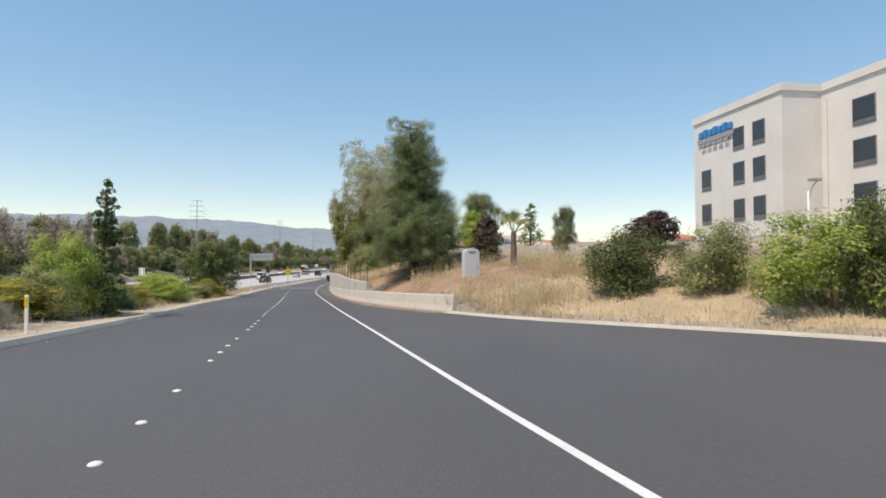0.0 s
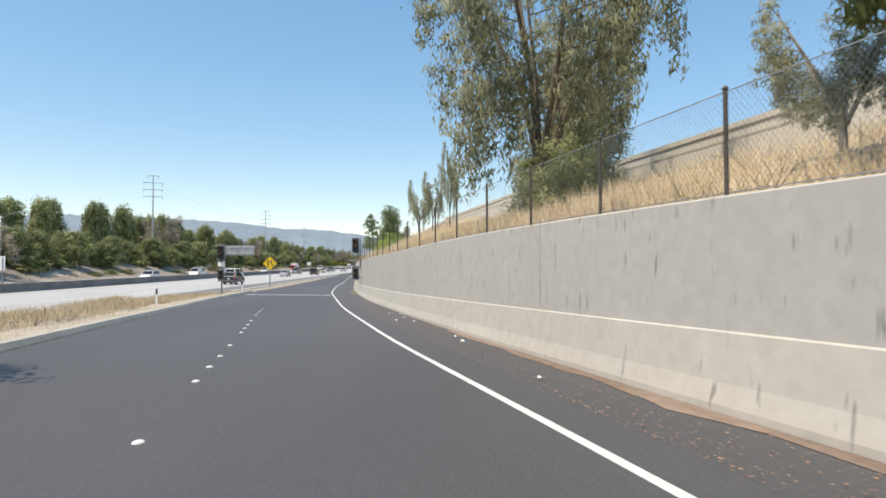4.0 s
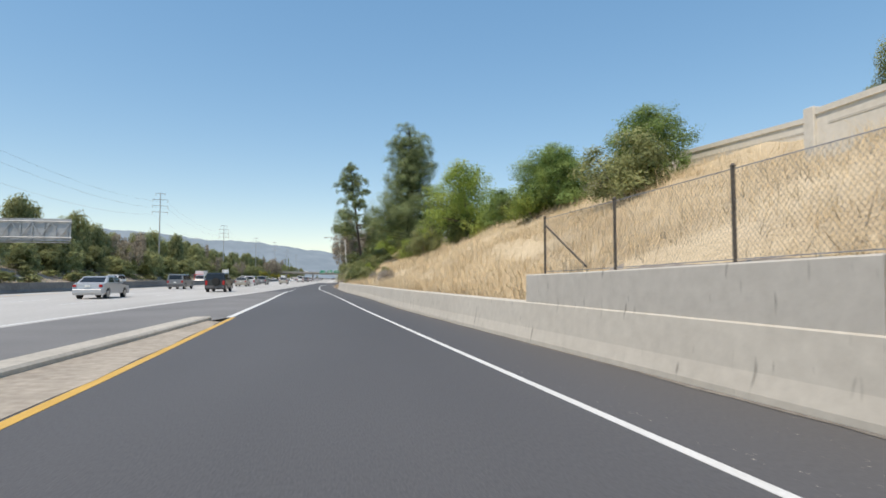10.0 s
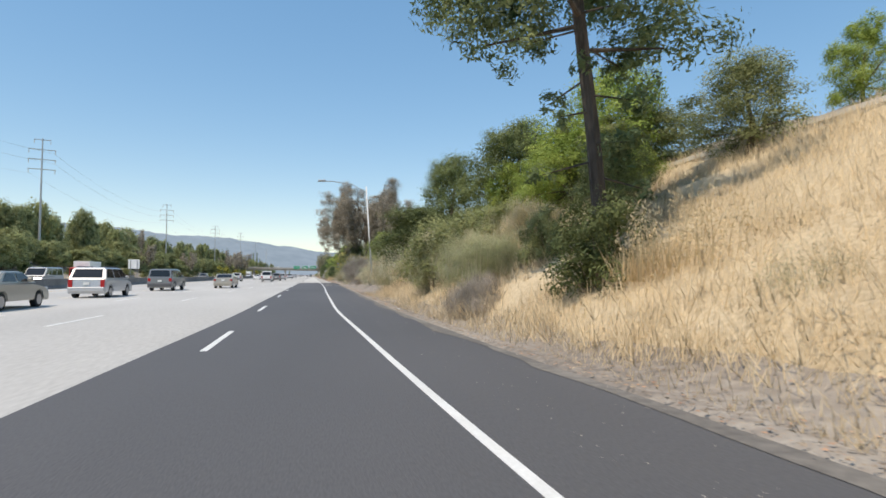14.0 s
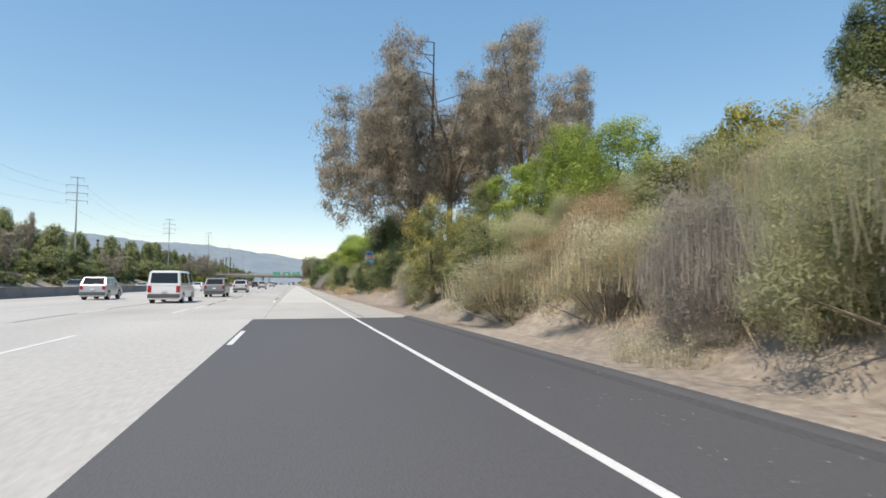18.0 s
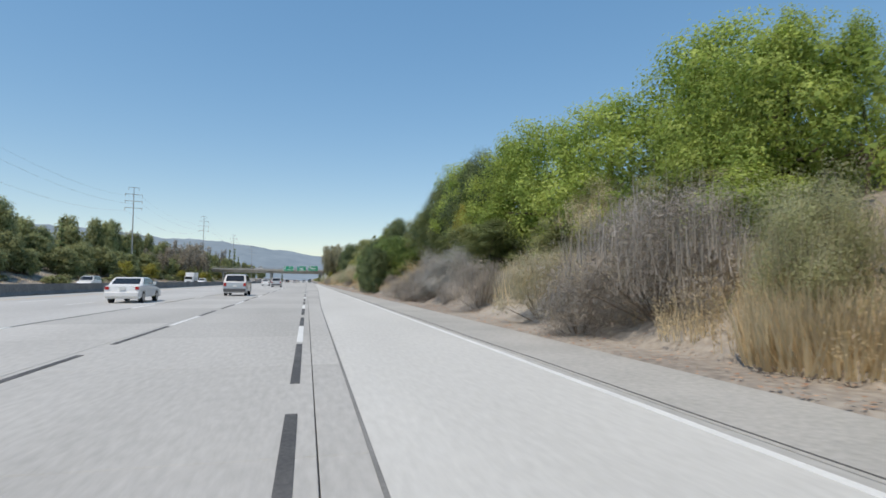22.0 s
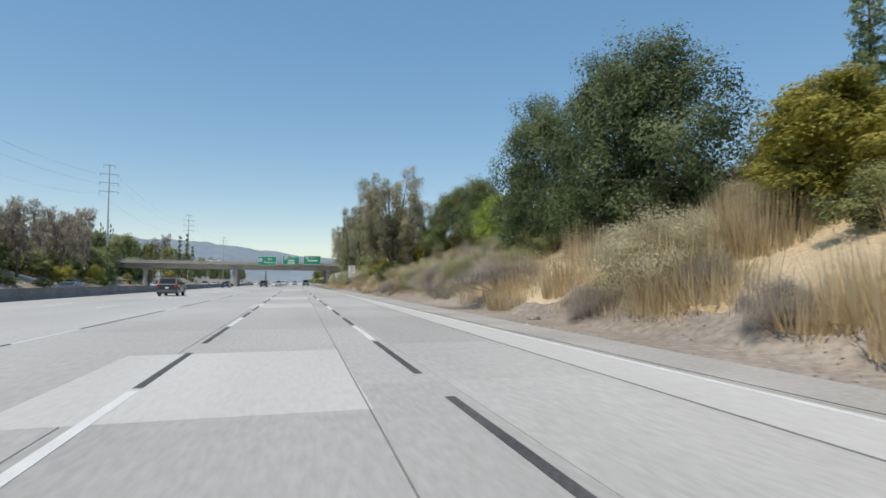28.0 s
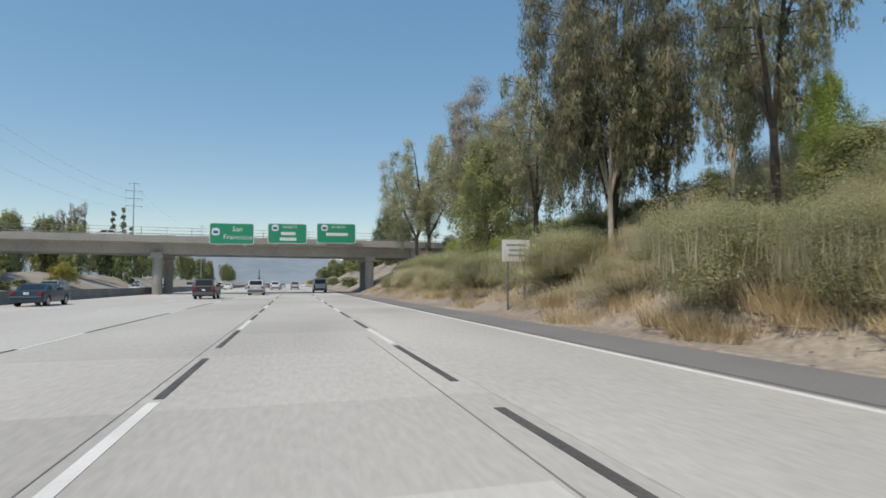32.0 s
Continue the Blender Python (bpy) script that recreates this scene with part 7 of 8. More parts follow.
def grass(name, label, y0, y1, lo, hi, clumps, blades, high, material, line=wall_x, sign=1, gap=0.0, spread=0.3, thin=0.007):
    """Loose blades in clumps over a strip beside a line."""
    pts = []
    while len(pts) < clumps:
        y = rs.uniform(y0, y1)
        d = lo + (hi - lo) * rs.random() ** 1.25
        x = line(y) + sign * d
        if noise.noise(Vector((x / 2.7, y / 4.5, 9.0))) < gap - rs.random() * 0.3:
            continue
        pts.append((x, y, ground_z(x, y), high * rs.uniform(0.55, 1.25)))
    b = np.repeat(np.array(pts), blades, axis=0)
    n = len(b)
    foot = b[:, :3] + np.concatenate([RNG.normal(size=(n, 2)) * spread, np.full((n, 1), -0.07)], 1)
    if line is wall_x:                    # none grows through the wall
        edge = np.interp(foot[:, 1], EDGE_Y, EDGE_X)
        foot[:, 0] = np.maximum(foot[:, 0], edge + 0.45)
    h = (b[:, 3] * RNG.uniform(0.45, 1.1, n))[:, None]
    lean = np.concatenate([RNG.normal(size=(n, 2)) * 0.38, np.ones((n, 1))], 1)
    side = np.concatenate([RNG.normal(size=(n, 2)), np.zeros((n, 1))], 1)
    side /= np.linalg.norm(side, axis=1)[:, None]
    wd = thin * RNG.uniform(0.7, 1.8, (n, 1))
    v = np.stack([foot - side * wd, foot + side * wd, foot + lean * h], 1)
    flat = np.cross(v[:, 1] - v[:, 0], v[:, 2] - v[:, 0])
    v[flat[:, 0] > 0, :2] = v[flat[:, 0] > 0, 1::-1]       # every blade turned to the road
    soft = np.concatenate([RNG.normal(size=(n, 2)) * 0.3 + np.array([-0.35, -0.2]), np.full((n, 1), 0.75)], 1)
    soft /= np.linalg.norm(soft, axis=1)[:, None]
    tagged(new(name, shards(name, v.reshape(-1, 3), 3, material, soft)), label, "grass", kind="stuff")


grass("dry_grass", "pale dry grass above the retaining wall", 43, 108, 0.5, 8, 5200, 22, 0.55, M_STRAW, gap=-0.15)
grass("dry_grass", "pale dry grass below the fence and block wall", 100, 172, 0.5, 8, 3600, 18, 0.45, M_STRAW, gap=-0.05)
grass("dry_grass", "tall golden dry grass on the bank", 160, 217, 0.5, 12, 4900, 22, 0.5, M_STRAW, gap=-0.1)
grass("dry_grass", "tall golden dry grass above a bare dusty verge", 216, 262, 1.5, 12, 4700, 22, 0.6, M_STRAW, gap=-0.1)
grass("dry_grass", "sparse dry tufts on the dusty verge", 217, 262, 0.5, 2.6, 520, 16, 0.34, M_DULLSTRAW, gap=-0.1)
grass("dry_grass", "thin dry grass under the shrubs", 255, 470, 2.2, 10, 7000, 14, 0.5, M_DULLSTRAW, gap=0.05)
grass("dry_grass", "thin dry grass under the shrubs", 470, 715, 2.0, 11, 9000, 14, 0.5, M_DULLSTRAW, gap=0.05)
grass("dry_grass", "straw-coloured grass behind the paved edge", -20, 29, 0.7, 16, 4200, 18, 0.45, M_DULLSTRAW, gap=-0.2)
grass("verge_grass", "yellow grass on the verge of the slip road", -40, 112, 0.5, 5.5, 4200, 12, 0.28, M_STRAW, left_x, -1, gap=-0.1)
grass("verge_grass", "green and yellow weeds on the island", -40, 56, 2.5, 13, 3200, 12, 0.42, M_GREENGRASS, left_x, -1, gap=-0.1, thin=0.02)
grass("verge_grass", "dull dry weeds on the island", 50, 104, 2.2, 11, 3000, 14, 0.42, M_DULLSTRAW, left_x, -1, gap=-0.1, thin=0.012)
grass("dry_grass", "tall golden dry grass between the shrubs", 439, 483, 2.2, 9.5, 2600, 22, 0.55, M_STRAW, gap=-0.1)
grass("far_grass", "dry grass at the foot of the far bank", -60, 760, 1.5, 12, 2600, 10, 0.5, M_STRAW, lambda y: FAR_X - 1, -1, gap=0.0, spread=0.6, thin=0.05)
grass("bank_weeds", "green weeds among the dry grass", 262, 712, 3.0, 11, 5000, 14, 0.55, M_GREENGRASS, gap=-0.05, thin=0.016)


def litter(name, label, y0, y1, lo, hi, count, size, material, paved=True):
    """Fallen leaves and chips that lie flat."""
    v = []
    for k in range(count):
        y = rs.uniform(y0, y1)
        d = lo + (hi - lo) * rs.random() ** 1.6
        x = wall_x(y) + d
        z = (ramp_z(y) if d < 0 else ground_z(x, y)) + rs.uniform(0.012, 0.05)
        a, s = rs.uniform(0, 6.283), size * rs.uniform(0.5, 1.5)
        for j in range(3):
            q = a + 2.1 * j
            v.append((x + s * math.cos(q), y + s * (0.5 if j else 1) * math.sin(q), z + rs.uniform(0, 0.4) * s))
    tagged(new(name, shards(name, np.array(v), 3, material)), label, "litter", kind="stuff")


M_LITTER = surface("fallen_leaves", (0.32, 0.17, 0.10), (0.56, 0.35, 0.22), grain=3, blotch=0.4, rough=0.9, world_space=True, island=0.3)
M_CHIPS = surface("dry_brown_chips", (0.16, 0.11, 0.07), (0.46, 0.36, 0.24), grain=3, blotch=0.4, rough=0.95, world_space=True, island=0.5)
M_PAPER = plain("white_scrap", (0.80, 0.79, 0.76), 0.7)
litter("leaf_litter", "reddish fallen leaves along the wall's foot", 30, 82, -1.25, -0.04, 6500, 0.014, M_LITTER)
litter("leaf_litter", "brown fallen leaves on the paving's edge", 215, 330, 0, 2.5, 4200, 0.03, M_LITTER)
litter("leaf_litter", "dry stems and brown chips on the dusty verge", 215, 264, 0.05, 2.6, 9000, 0.026, M_CHIPS)
litter("leaf_litter", "brown leaf litter under the shrubs", 325, 470, 0, 5.5, 12000, 0.04, M_LITTER)
litter("leaf_litter", "brown leaf litter under the shrubs", 470, 715, 0, 5.5, 12000, 0.042, M_LITTER)
tagged(new("ground_verge", strip("ground_verge", steps(-60, 108, 1), lambda y: left_x(y) - 1.7 - 0.5 * noise.noise(Vector((y / 3, 5, 0))) - 0.3 * noise.noise(Vector((y / 0.8, 7, 0))), lambda y: left_x(y) - 0.36, lambda x, y: ramp_z(y) + 0.13 if x > left_x(y) - 0.5 else ground_z(x, y) + 0.05, surface("pale_dust", (0.36, 0.30, 0.22), (0.56, 0.485, 0.37), grain=6, blotch=0.6, rough=0.95, bump=0.4, world_space=True))), "pale dusty strip behind the kerb", "verge", kind="structure")

# matted dry grass over the soil of the golden bank
def build_thatch(y0, y1, d0, d1, ends=6.0, material=M_THATCH):
    ys, ds = steps(y0, y1, 1.0), steps(d0, d1, 0.6)
    verts, faces, k = [], [], len(ds)
    for y in ys:
        for d in ds:
            x = wall_x(y) + d
            cover = fade(y0, y0 + ends, y) * (1 - fade(y1 - ends, y1, y)) * fade(d0 - 0.4, d0 + 0.8, d) * (1 - fade(d1 - 2, d1, d))
            verts.append((x, y, ground_z(x, y) - 0.12 + 0.24 * cover + 0.10 * noise.noise(Vector((x / 0.9, y / 0.9, 6))) + 0.05 * noise.noise(Vector((x / 0.35, y / 0.35, 2)))))
    for i in range(len(ys) - 1):
        for j in range(k - 1):
            a = i * k + j
            faces.append((a, a + 1, a + k + 1, a + k))
    tagged(new("ground_thatch", mesh_of("ground_thatch", verts, faces, material, flat=False)), "matted golden dry grass lying on the soil", "grass", kind="structure")


build_thatch(44, 161, 0.6, 9.5)
build_thatch(157, 222, 0.45, 13.0, 4.0)
build_thatch(216, 268, 1.5, 13.0)
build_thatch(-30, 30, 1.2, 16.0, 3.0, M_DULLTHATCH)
build_thatch(438, 484, 2.2, 10.0)
build_thatch(535, 620, 2.2, 11.0)


# mound of reddish soil behind the low barrier
def build_mound():
    ys, ds = steps(28, 46, 0.5), [0.35 + 0.5 * i for i in range(19)]
    verts, faces = [], []
    for y in ys:
        for d in ds:
            x = wall_x(y) + d
            rim = fade(28, 31, y) * (1 - fade(42, 46, y)) * (1 - fade(6.5, 9.3, d))
            z = ground_z(x, y) - 0.08 + rim * (0.10 + 0.32 * fade(0.4, 3, d) + 0.16 * noise.noise(Vector((x / 0.8, y / 0.8, 4))) + 0.07 * noise.noise(Vector((x / 0.25, y / 0.25, 4))))
            verts.append((x, y, z))
    k = len(ds)
    for i in range(len(ys) - 1):
        for j in range(k - 1):
            a = i * k + j
            faces.append((a, a + 1, a + k + 1, a + k))
    tagged(new("ground_mound", mesh_of("ground_mound", verts, faces, surface("red_brown_soil", (0.21, 0.125, 0.08), (0.42, 0.285, 0.19), grain=5, blotch=0.5, rough=0.95, bump=0.6, world_space=True), flat=False)), "heap of loose reddish soil", "soil", kind="structure")


build_mound()
for k in range(56):                       # stand of dry thistles
    y = rs.uniform(-4, 36)
    d = rs.uniform(4.5, 15) if y < 26 else rs.uniform(4.5, 9)
    plant("weed_straw", wall_x(y) + d, y, rs.uniform(1.2, 2.1), rs.uniform(2.2, 3.4))
for k in range(64):                       # dry grass and seeding weeds on the bank before the bridge
    y = rs.uniform(540, 583)
    d = rs.uniform(2.0, 8.5)
    key = rs.choice(("weed_straw", "weed_straw", "straw", "straw", "straw", "weed")) if y < 566 else rs.choice(("weed", "weed", "weed_straw", "bush_grey"))
    plant(key, wall_x(y) + d, y, rs.uniform(1.3, 2.1), rs.uniform(1.8, 2.6))
for k in range(12):                       # bleached clumps beside the flowering bush
    y = rs.uniform(368.5, 376)
    plant("straw", wall_x(y) + rs.uniform(1.6, 3.8), y, rs.uniform(0.6, 1.15), rs.uniform(1.6, 2.6))
for d, y in ((2.2, 546.0), (3.4, 549.5), (1.9, 553.0)):
    plant("bush_grey", wall_x(y) + d, y, 1.2, 2.0)
tagged(new("kerb_gutter", sweep("kerb_gutter", steps(-60, 27, 1.5), lambda y: wall_x(y) - 0.25, lambda y: [(-0.25, -0.1), (-0.25, 0.012), (0.0, 0.025), (0.12, 0.07), (0.32, 0.07), (0.32, -0.1)], M_KERB, ramp_z)), "low dusty concrete edging of the slip road", "kerb", kind="structure")
# strip of reddish dirt washed against the wall
M_REDSOIL = surface("reddish_dirt", (0.19, 0.135, 0.10), (0.33, 0.25, 0.19), grain=5, blotch=0.5, rough=0.95, bump=0.5, world_space=True)
tagged(new("ground_dirt", strip("ground_dirt", steps(27, 84, 0.5), lambda y: wall_x(y) - (0.35 + 0.75 * (1 - fade(36, 48, y)) + 0.3 * noise.noise(Vector((y / 3.1, 0, 0))) + 0.25 * noise.noise(Vector((y / 0.9, 2, 0)))) * (1 - fade(54, 76, y)) - 0.02, lambda y: wall_x(y) - 0.01, lambda x, y: ramp_z(y) + 0.006, M_REDSOIL)), "reddish dirt washed against the wall's foot", "dirt", kind="structure")
tagged(new("ground_dust", strip("ground_dust", steps(84, 300, 0.6), lambda y: wall_x(y) - (0.10 + 0.16 * fade(205, 222, y)) * (1 + 0.8 * noise.noise(Vector((y / 3.7, 8, 0))) + 0.6 * noise.noise(Vector((y / 0.9, 5, 0)))), lambda y: wall_x(y) - 0.01, lambda x, y: ramp_z(y) + 0.006, surface("grey_road_dust", (0.13, 0.12, 0.108), (0.25, 0.23, 0.20), grain=6, blotch=0.6, rough=0.95, bump=0.4, world_space=True))), "grey dust and grit along the paving's edge", "dirt", kind="structure")
litter("road_grit", "pale grit and chips scattered on the shoulder", 84, 219, -1.7, -0.04, 2600, 0.010, M_KERB)
litter("road_grit", "pale grit and chips scattered on the shoulder", 219, 322, -1.6, 1.2, 2600, 0.012, M_KERB)
# dark sheets painted as the large tree's shadow, from its foot down the bank
M_TREE_SHADE = surface("painted_tree_shade", (0.035, 0.030, 0.026), (0.085, 0.07, 0.06), grain=7, blotch=1.0, rough=0.95, bump=0.7, world_space=True)
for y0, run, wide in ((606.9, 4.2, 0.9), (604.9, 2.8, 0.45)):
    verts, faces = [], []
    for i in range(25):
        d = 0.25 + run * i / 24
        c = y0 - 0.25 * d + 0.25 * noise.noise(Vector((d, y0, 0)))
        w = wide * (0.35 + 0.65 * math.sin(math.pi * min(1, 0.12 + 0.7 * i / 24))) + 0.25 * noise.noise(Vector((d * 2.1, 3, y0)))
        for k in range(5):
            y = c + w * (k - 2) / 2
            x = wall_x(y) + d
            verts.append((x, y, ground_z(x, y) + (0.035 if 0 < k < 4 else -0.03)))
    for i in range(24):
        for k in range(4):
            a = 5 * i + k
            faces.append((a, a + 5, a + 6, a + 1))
    tagged(new("ground_mulch", mesh_of("ground_mulch", verts, faces, M_TREE_SHADE, flat=False)), "dark sheet painted as tree shadow down the bank", "soil", kind="structure")
for k in range(26):                       # scraps of rubbish
    y = rs.choice((rs.uniform(34, 76), rs.uniform(34, 76), rs.uniform(180, 700)))
    x = wall_x(y) - rs.uniform(0.15, 1.0) if y < 160 else wall_x(y) + rs.uniform(-0.3, 3.5)
    z = ramp_z(y) if x < wall_x(y) else ground_z(x, y)
    bm = bmesh.new()
    s = rs.uniform(0.035, 0.085)
    vs = [bm.verts.new((s * math.cos(1.05 * j) * rs.uniform(.5, 1.2), s * math.sin(1.05 * j) * rs.uniform(.5, 1.2), rs.uniform(0.0, 0.05))) for j in range(6)]
    top = bm.verts.new((0, 0, 0.055))
    for j in range(6):
        bm.faces.new((vs[j], vs[(j + 1) % 6], top))
    me = bpy.data.meshes.new("scrap")
    bm.to_mesh(me)
    bm.free()
    me.materials.append(M_PAPER)
    ob = tagged(new("scrap", me), "crumpled scrap of white litter on the ground", "litter", "roadside rubbish")
    ob.location = (x, y, z + 0.006)
rock_bm = bmesh.new()
bmesh.ops.create_icosphere(rock_bm, subdivisions=2, radius=1)
for q in rock_bm.verts:
    q.co *= 1 + 0.35 * noise.noise(q.co * 1.3)
rock_mesh = bpy.data.meshes.new("rock")
rock_bm.to_mesh(rock_mesh)
rock_bm.free()
rock_mesh.materials.append(surface("dusty_stone", (0.24, 0.21, 0.17), (0.42, 0.37, 0.30), grain=3, blotch=0.8, rough=0.95, bump=0.4, vary=0.15))
for k in range(26):
    y = rs.uniform(6, 40) if k < 12 else rs.uniform(225, 660)
    x = wall_x(y) + rs.uniform(0.5, 5)
    s = rs.uniform(0.06, 0.24)
    ob = tagged(new("rock", rock_mesh), "dusty brown stone lying on the soil", "rock", "stones on the verge")
    ob.matrix_basis = pose(x, y, ground_z(x, y) + 0.2 * s, 0, 0, rs.uniform(0, 360)) @ Matrix.Diagonal((s, s * 1.2, s * 0.7, 1))


# ---- vehicles ----
M_TYRE = plain("tyre_rubber", (0.022, 0.022, 0.022), 0.85)
M_RIM = plain("alloy_rim", (0.45, 0.45, 0.46), 0.35, 0.8)
M_CARGLASS = plain("tinted_car_glass", (0.018, 0.022, 0.026), 0.03)
M_TAIL = plain("red_lamp_glass", (0.42, 0.02, 0.02), 0.2)
M_HEAD = plain("clear_lamp_glass", (0.75, 0.76, 0.78), 0.15)
M_TRIM = plain("grey_bumper_plastic", (0.10, 0.10, 0.105), 0.7)
M_PLATE = plain("number_plate", (0.75, 0.75, 0.72), 0.5)
PAINT = {k: plain("car_paint_" + k, c, 0.32, m, 0.6) for k, c, m in (
    ("white", (0.80, 0.80, 0.79), 0.0), ("silver", (0.52, 0.53, 0.54), 0.35), ("black", (0.014, 0.014, 0.017), 0.0), ("grey", (0.22, 0.23, 0.235), 0.2),
    ("beige", (0.42, 0.39, 0.33), 0.25), ("blue", (0.022, 0.05, 0.075), 0.1), ("red", (0.42, 0.025, 0.02), 0.0))}
# length, width, belt points (y, z) from rear to front, then cabin foot and roof spans, roof height, wheel radius
SHAPES = {
    "sedan": (4.75, 1.80, ((0.06, 0.62), (0.10, 0.96), (0.85, 1.02), (3.30, 0.95), (4.35, 0.80), (4.70, 0.62)), (0.55, 3.60), (1.30, 2.60), 1.44, 0.32),
    "coupe": (4.75, 1.86, ((0.06, 0.64), (0.10, 0.98), (0.70, 1.00), (3.10, 0.95), (4.35, 0.80), (4.70, 0.60)), (0.60, 3.40), (1.55, 2.45), 1.38, 0.34),
    "suv": (4.60, 1.84, ((0.05, 0.58), (0.10, 1.12), (0.60, 1.14), (3.25, 1.10), (4.25, 1.02), (4.55, 0.75)), (0.12, 3.65), (0.55, 2.75), 1.80, 0.385),
    "jeep": (4.20, 1.85, ((0.03, 0.60), (0.05, 1.15), (0.60, 1.17), (2.75, 1.16), (4.00, 1.12), (4.15, 0.65)), (0.06, 2.95), (0.16, 2.60), 1.84, 0.40),
    "van": (5.60, 2.02, ((0.04, 0.55), (0.06, 1.18), (0.60, 1.20), (4.30, 1.16), (5.30, 1.00), (5.55, 0.65)), (0.07, 4.95), (0.22, 4.00), 2.12, 0.36),
    "minivan": (5.05, 1.95, ((0.05, 0.55), (0.10, 1.08), (0.60, 1.08), (3.80, 1.02), (4.75, 0.88), (5.00, 0.60)), (0.10, 4.35), (0.50, 3.10), 1.74, 0.34),
    "pickup": (5.40, 1.90, ((0.03, 0.60), (0.05, 1.08), (0.60, 1.10), (4.00, 1.10), (5.15, 1.02), (5.35, 0.70)), (0.08, 4.15), (0.25, 3.45), 1.80, 0.38),
}


def ring(bm, r, w, x0, hub=0.0, sides=18):
    """A wheel or rim about the x axis, rounded on its outer edge."""
    tube(bm, (x0 - w / 2, 0, 0), (x0 + w / 2, 0, 0), r, r, sides)
    return bm


def soften(bm, r):
    """Round the sharp edges of a body."""
    sharp = [e for e in bm.edges if len(e.link_faces) == 2 and e.calc_face_angle() > 0.6]
    bmesh.ops.bevel(bm, geom=sharp, offset=r, segments=2, affect='EDGES', clamp_overlap=True)


def car(shape, colour, x, y, label, z=0.0, turn=0.0, category="car"):
    L, W, belt, foot, roof, H, wr = SHAPES[shape]
    root = thing({"suv": "sports_utility_vehicle", "jeep": "off_road_vehicle", "van": "van", "minivan": "minivan", "pickup": "pickup_truck"}.get(shape, "car"), label, category, "traffic on the motorway")
    paint = PAINT[colour]
    low, ax = 0.24, (0.19 * L, 0.80 * L)
    line = [(0.10, low)] + list(belt) + [(L - 0.10, low + 0.02)]
    for cy in reversed(ax):
        line += [(cy + (wr + 0.06) * math.cos(a), max(low, wr + (wr + 0.06) * math.sin(a))) for a in [math.pi * j / 8 for j in range(9)]]
    bm = bmesh.new()
    rings = []
    for sx, grow in ((-1, 0.955), (-0.93, 1.0), (0.93, 1.0), (1, 0.955)):
        rings.append([bm.verts.new((sx * W / 2, L / 2 + (p - L / 2) * (1 - (1 - grow) * 0.35), low + (q - low) * (grow if q > 0.8 else 1))) for p, q in line])
    for a, b in zip(rings, rings[1:]):
        for j in range(len(a)):
            bm.faces.new((a[j], a[(j + 1) % len(a)], b[(j + 1) % len(b)], b[j]))
    bm.faces.new(list(reversed(rings[0])))
    bm.faces.new(rings[-1])
    bmesh.ops.recalc_face_normals(bm, faces=bm.faces)
    soften(bm, 0.035)
    body = part("body", bm, paint, root)
    zb = belt[2][1] - 0.03
    wt = W * 0.415 if shape not in ("van", "jeep") else W * 0.44
    wb = W * 0.485
    fy, ry = foot, roof

    def cab(px, py, pz):
        """Point of the cabin: px -1..1 across, py 0..1 rear to front, pz 0..1 up."""
        lo = fy[0] + (fy[1] - fy[0]) * py
        hi = ry[0] + (ry[1] - ry[0]) * py
        return Vector((px * (wb + (wt - wb) * pz), lo + (hi - lo) * pz, zb + (H - zb) * pz))
    bm = bmesh.new()
    lev = []
    for pz, inset in ((0, 0), (0.9, 0), (1.0, 0.07)):
        lev.append([bm.verts.new(cab(sx * (1 - inset), inset + py * (1 - 2 * inset), pz)) for sx, py in ((-1, 0), (1, 0), (1, 0.5), (1, 1), (-1, 1), (-1, 0.5))])
    for a, b in zip(lev, lev[1:]):
        for j in range(6):
            bm.faces.new((a[j], a[(j + 1) % 6], b[(j + 1) % 6], b[j]))
    bm.faces.new(lev[-1])
    bmesh.ops.recalc_face_normals(bm, faces=bm.faces)
    soften(bm, 0.05)
    part("cabin", bm, paint, root)

    def pane(name, corners, out):
        b2 = bmesh.new()
        o = Vector(out)
        vs = [b2.verts.new(c + o * 0.012) for c in corners]
        vi = [b2.verts.new(c - o * 0.01) for c in corners]
        b2.faces.new(vs)
        for j in range(len(vs)):
            b2.faces.new((vs[j], vi[j], vi[(j + 1) % len(vs)], vs[(j + 1) % len(vs)]))
        bmesh.ops.recalc_face_normals(b2, faces=b2.faces)
        return part(name, b2, M_CARGLASS, root, "dark tinted glass")
    spans = ((0.07, 0.36), (0.40, 0.66), (0.69, 0.94)) if shape in ("suv", "minivan", "van", "pickup") else ((0.12, 0.48), (0.53, 0.92))
    if shape == "van" and colour == "white":
        spans = ((0.08, 0.34), (0.38, 0.62), (0.76, 0.95))
    for s in (-1, 1):
        for a, b in spans:
            pane("side_window", [cab(s, a, 0.12), cab(s, b, 0.12), cab(s, b, 0.84), cab(s, a, 0.84)], (s, 0, 0.2))
    pane("rear_window", [cab(-0.84, 0, 0.14), cab(0.84, 0, 0.14), cab(0.84, 0, 0.84), cab(-0.84, 0, 0.84)], (0, -1, 0.3))
    pane("windscreen", [cab(-0.9, 1, 0.10), cab(0.9, 1, 0.10), cab(0.9, 1, 0.86), cab(-0.9, 1, 0.86)], (0, 1, 0.5))
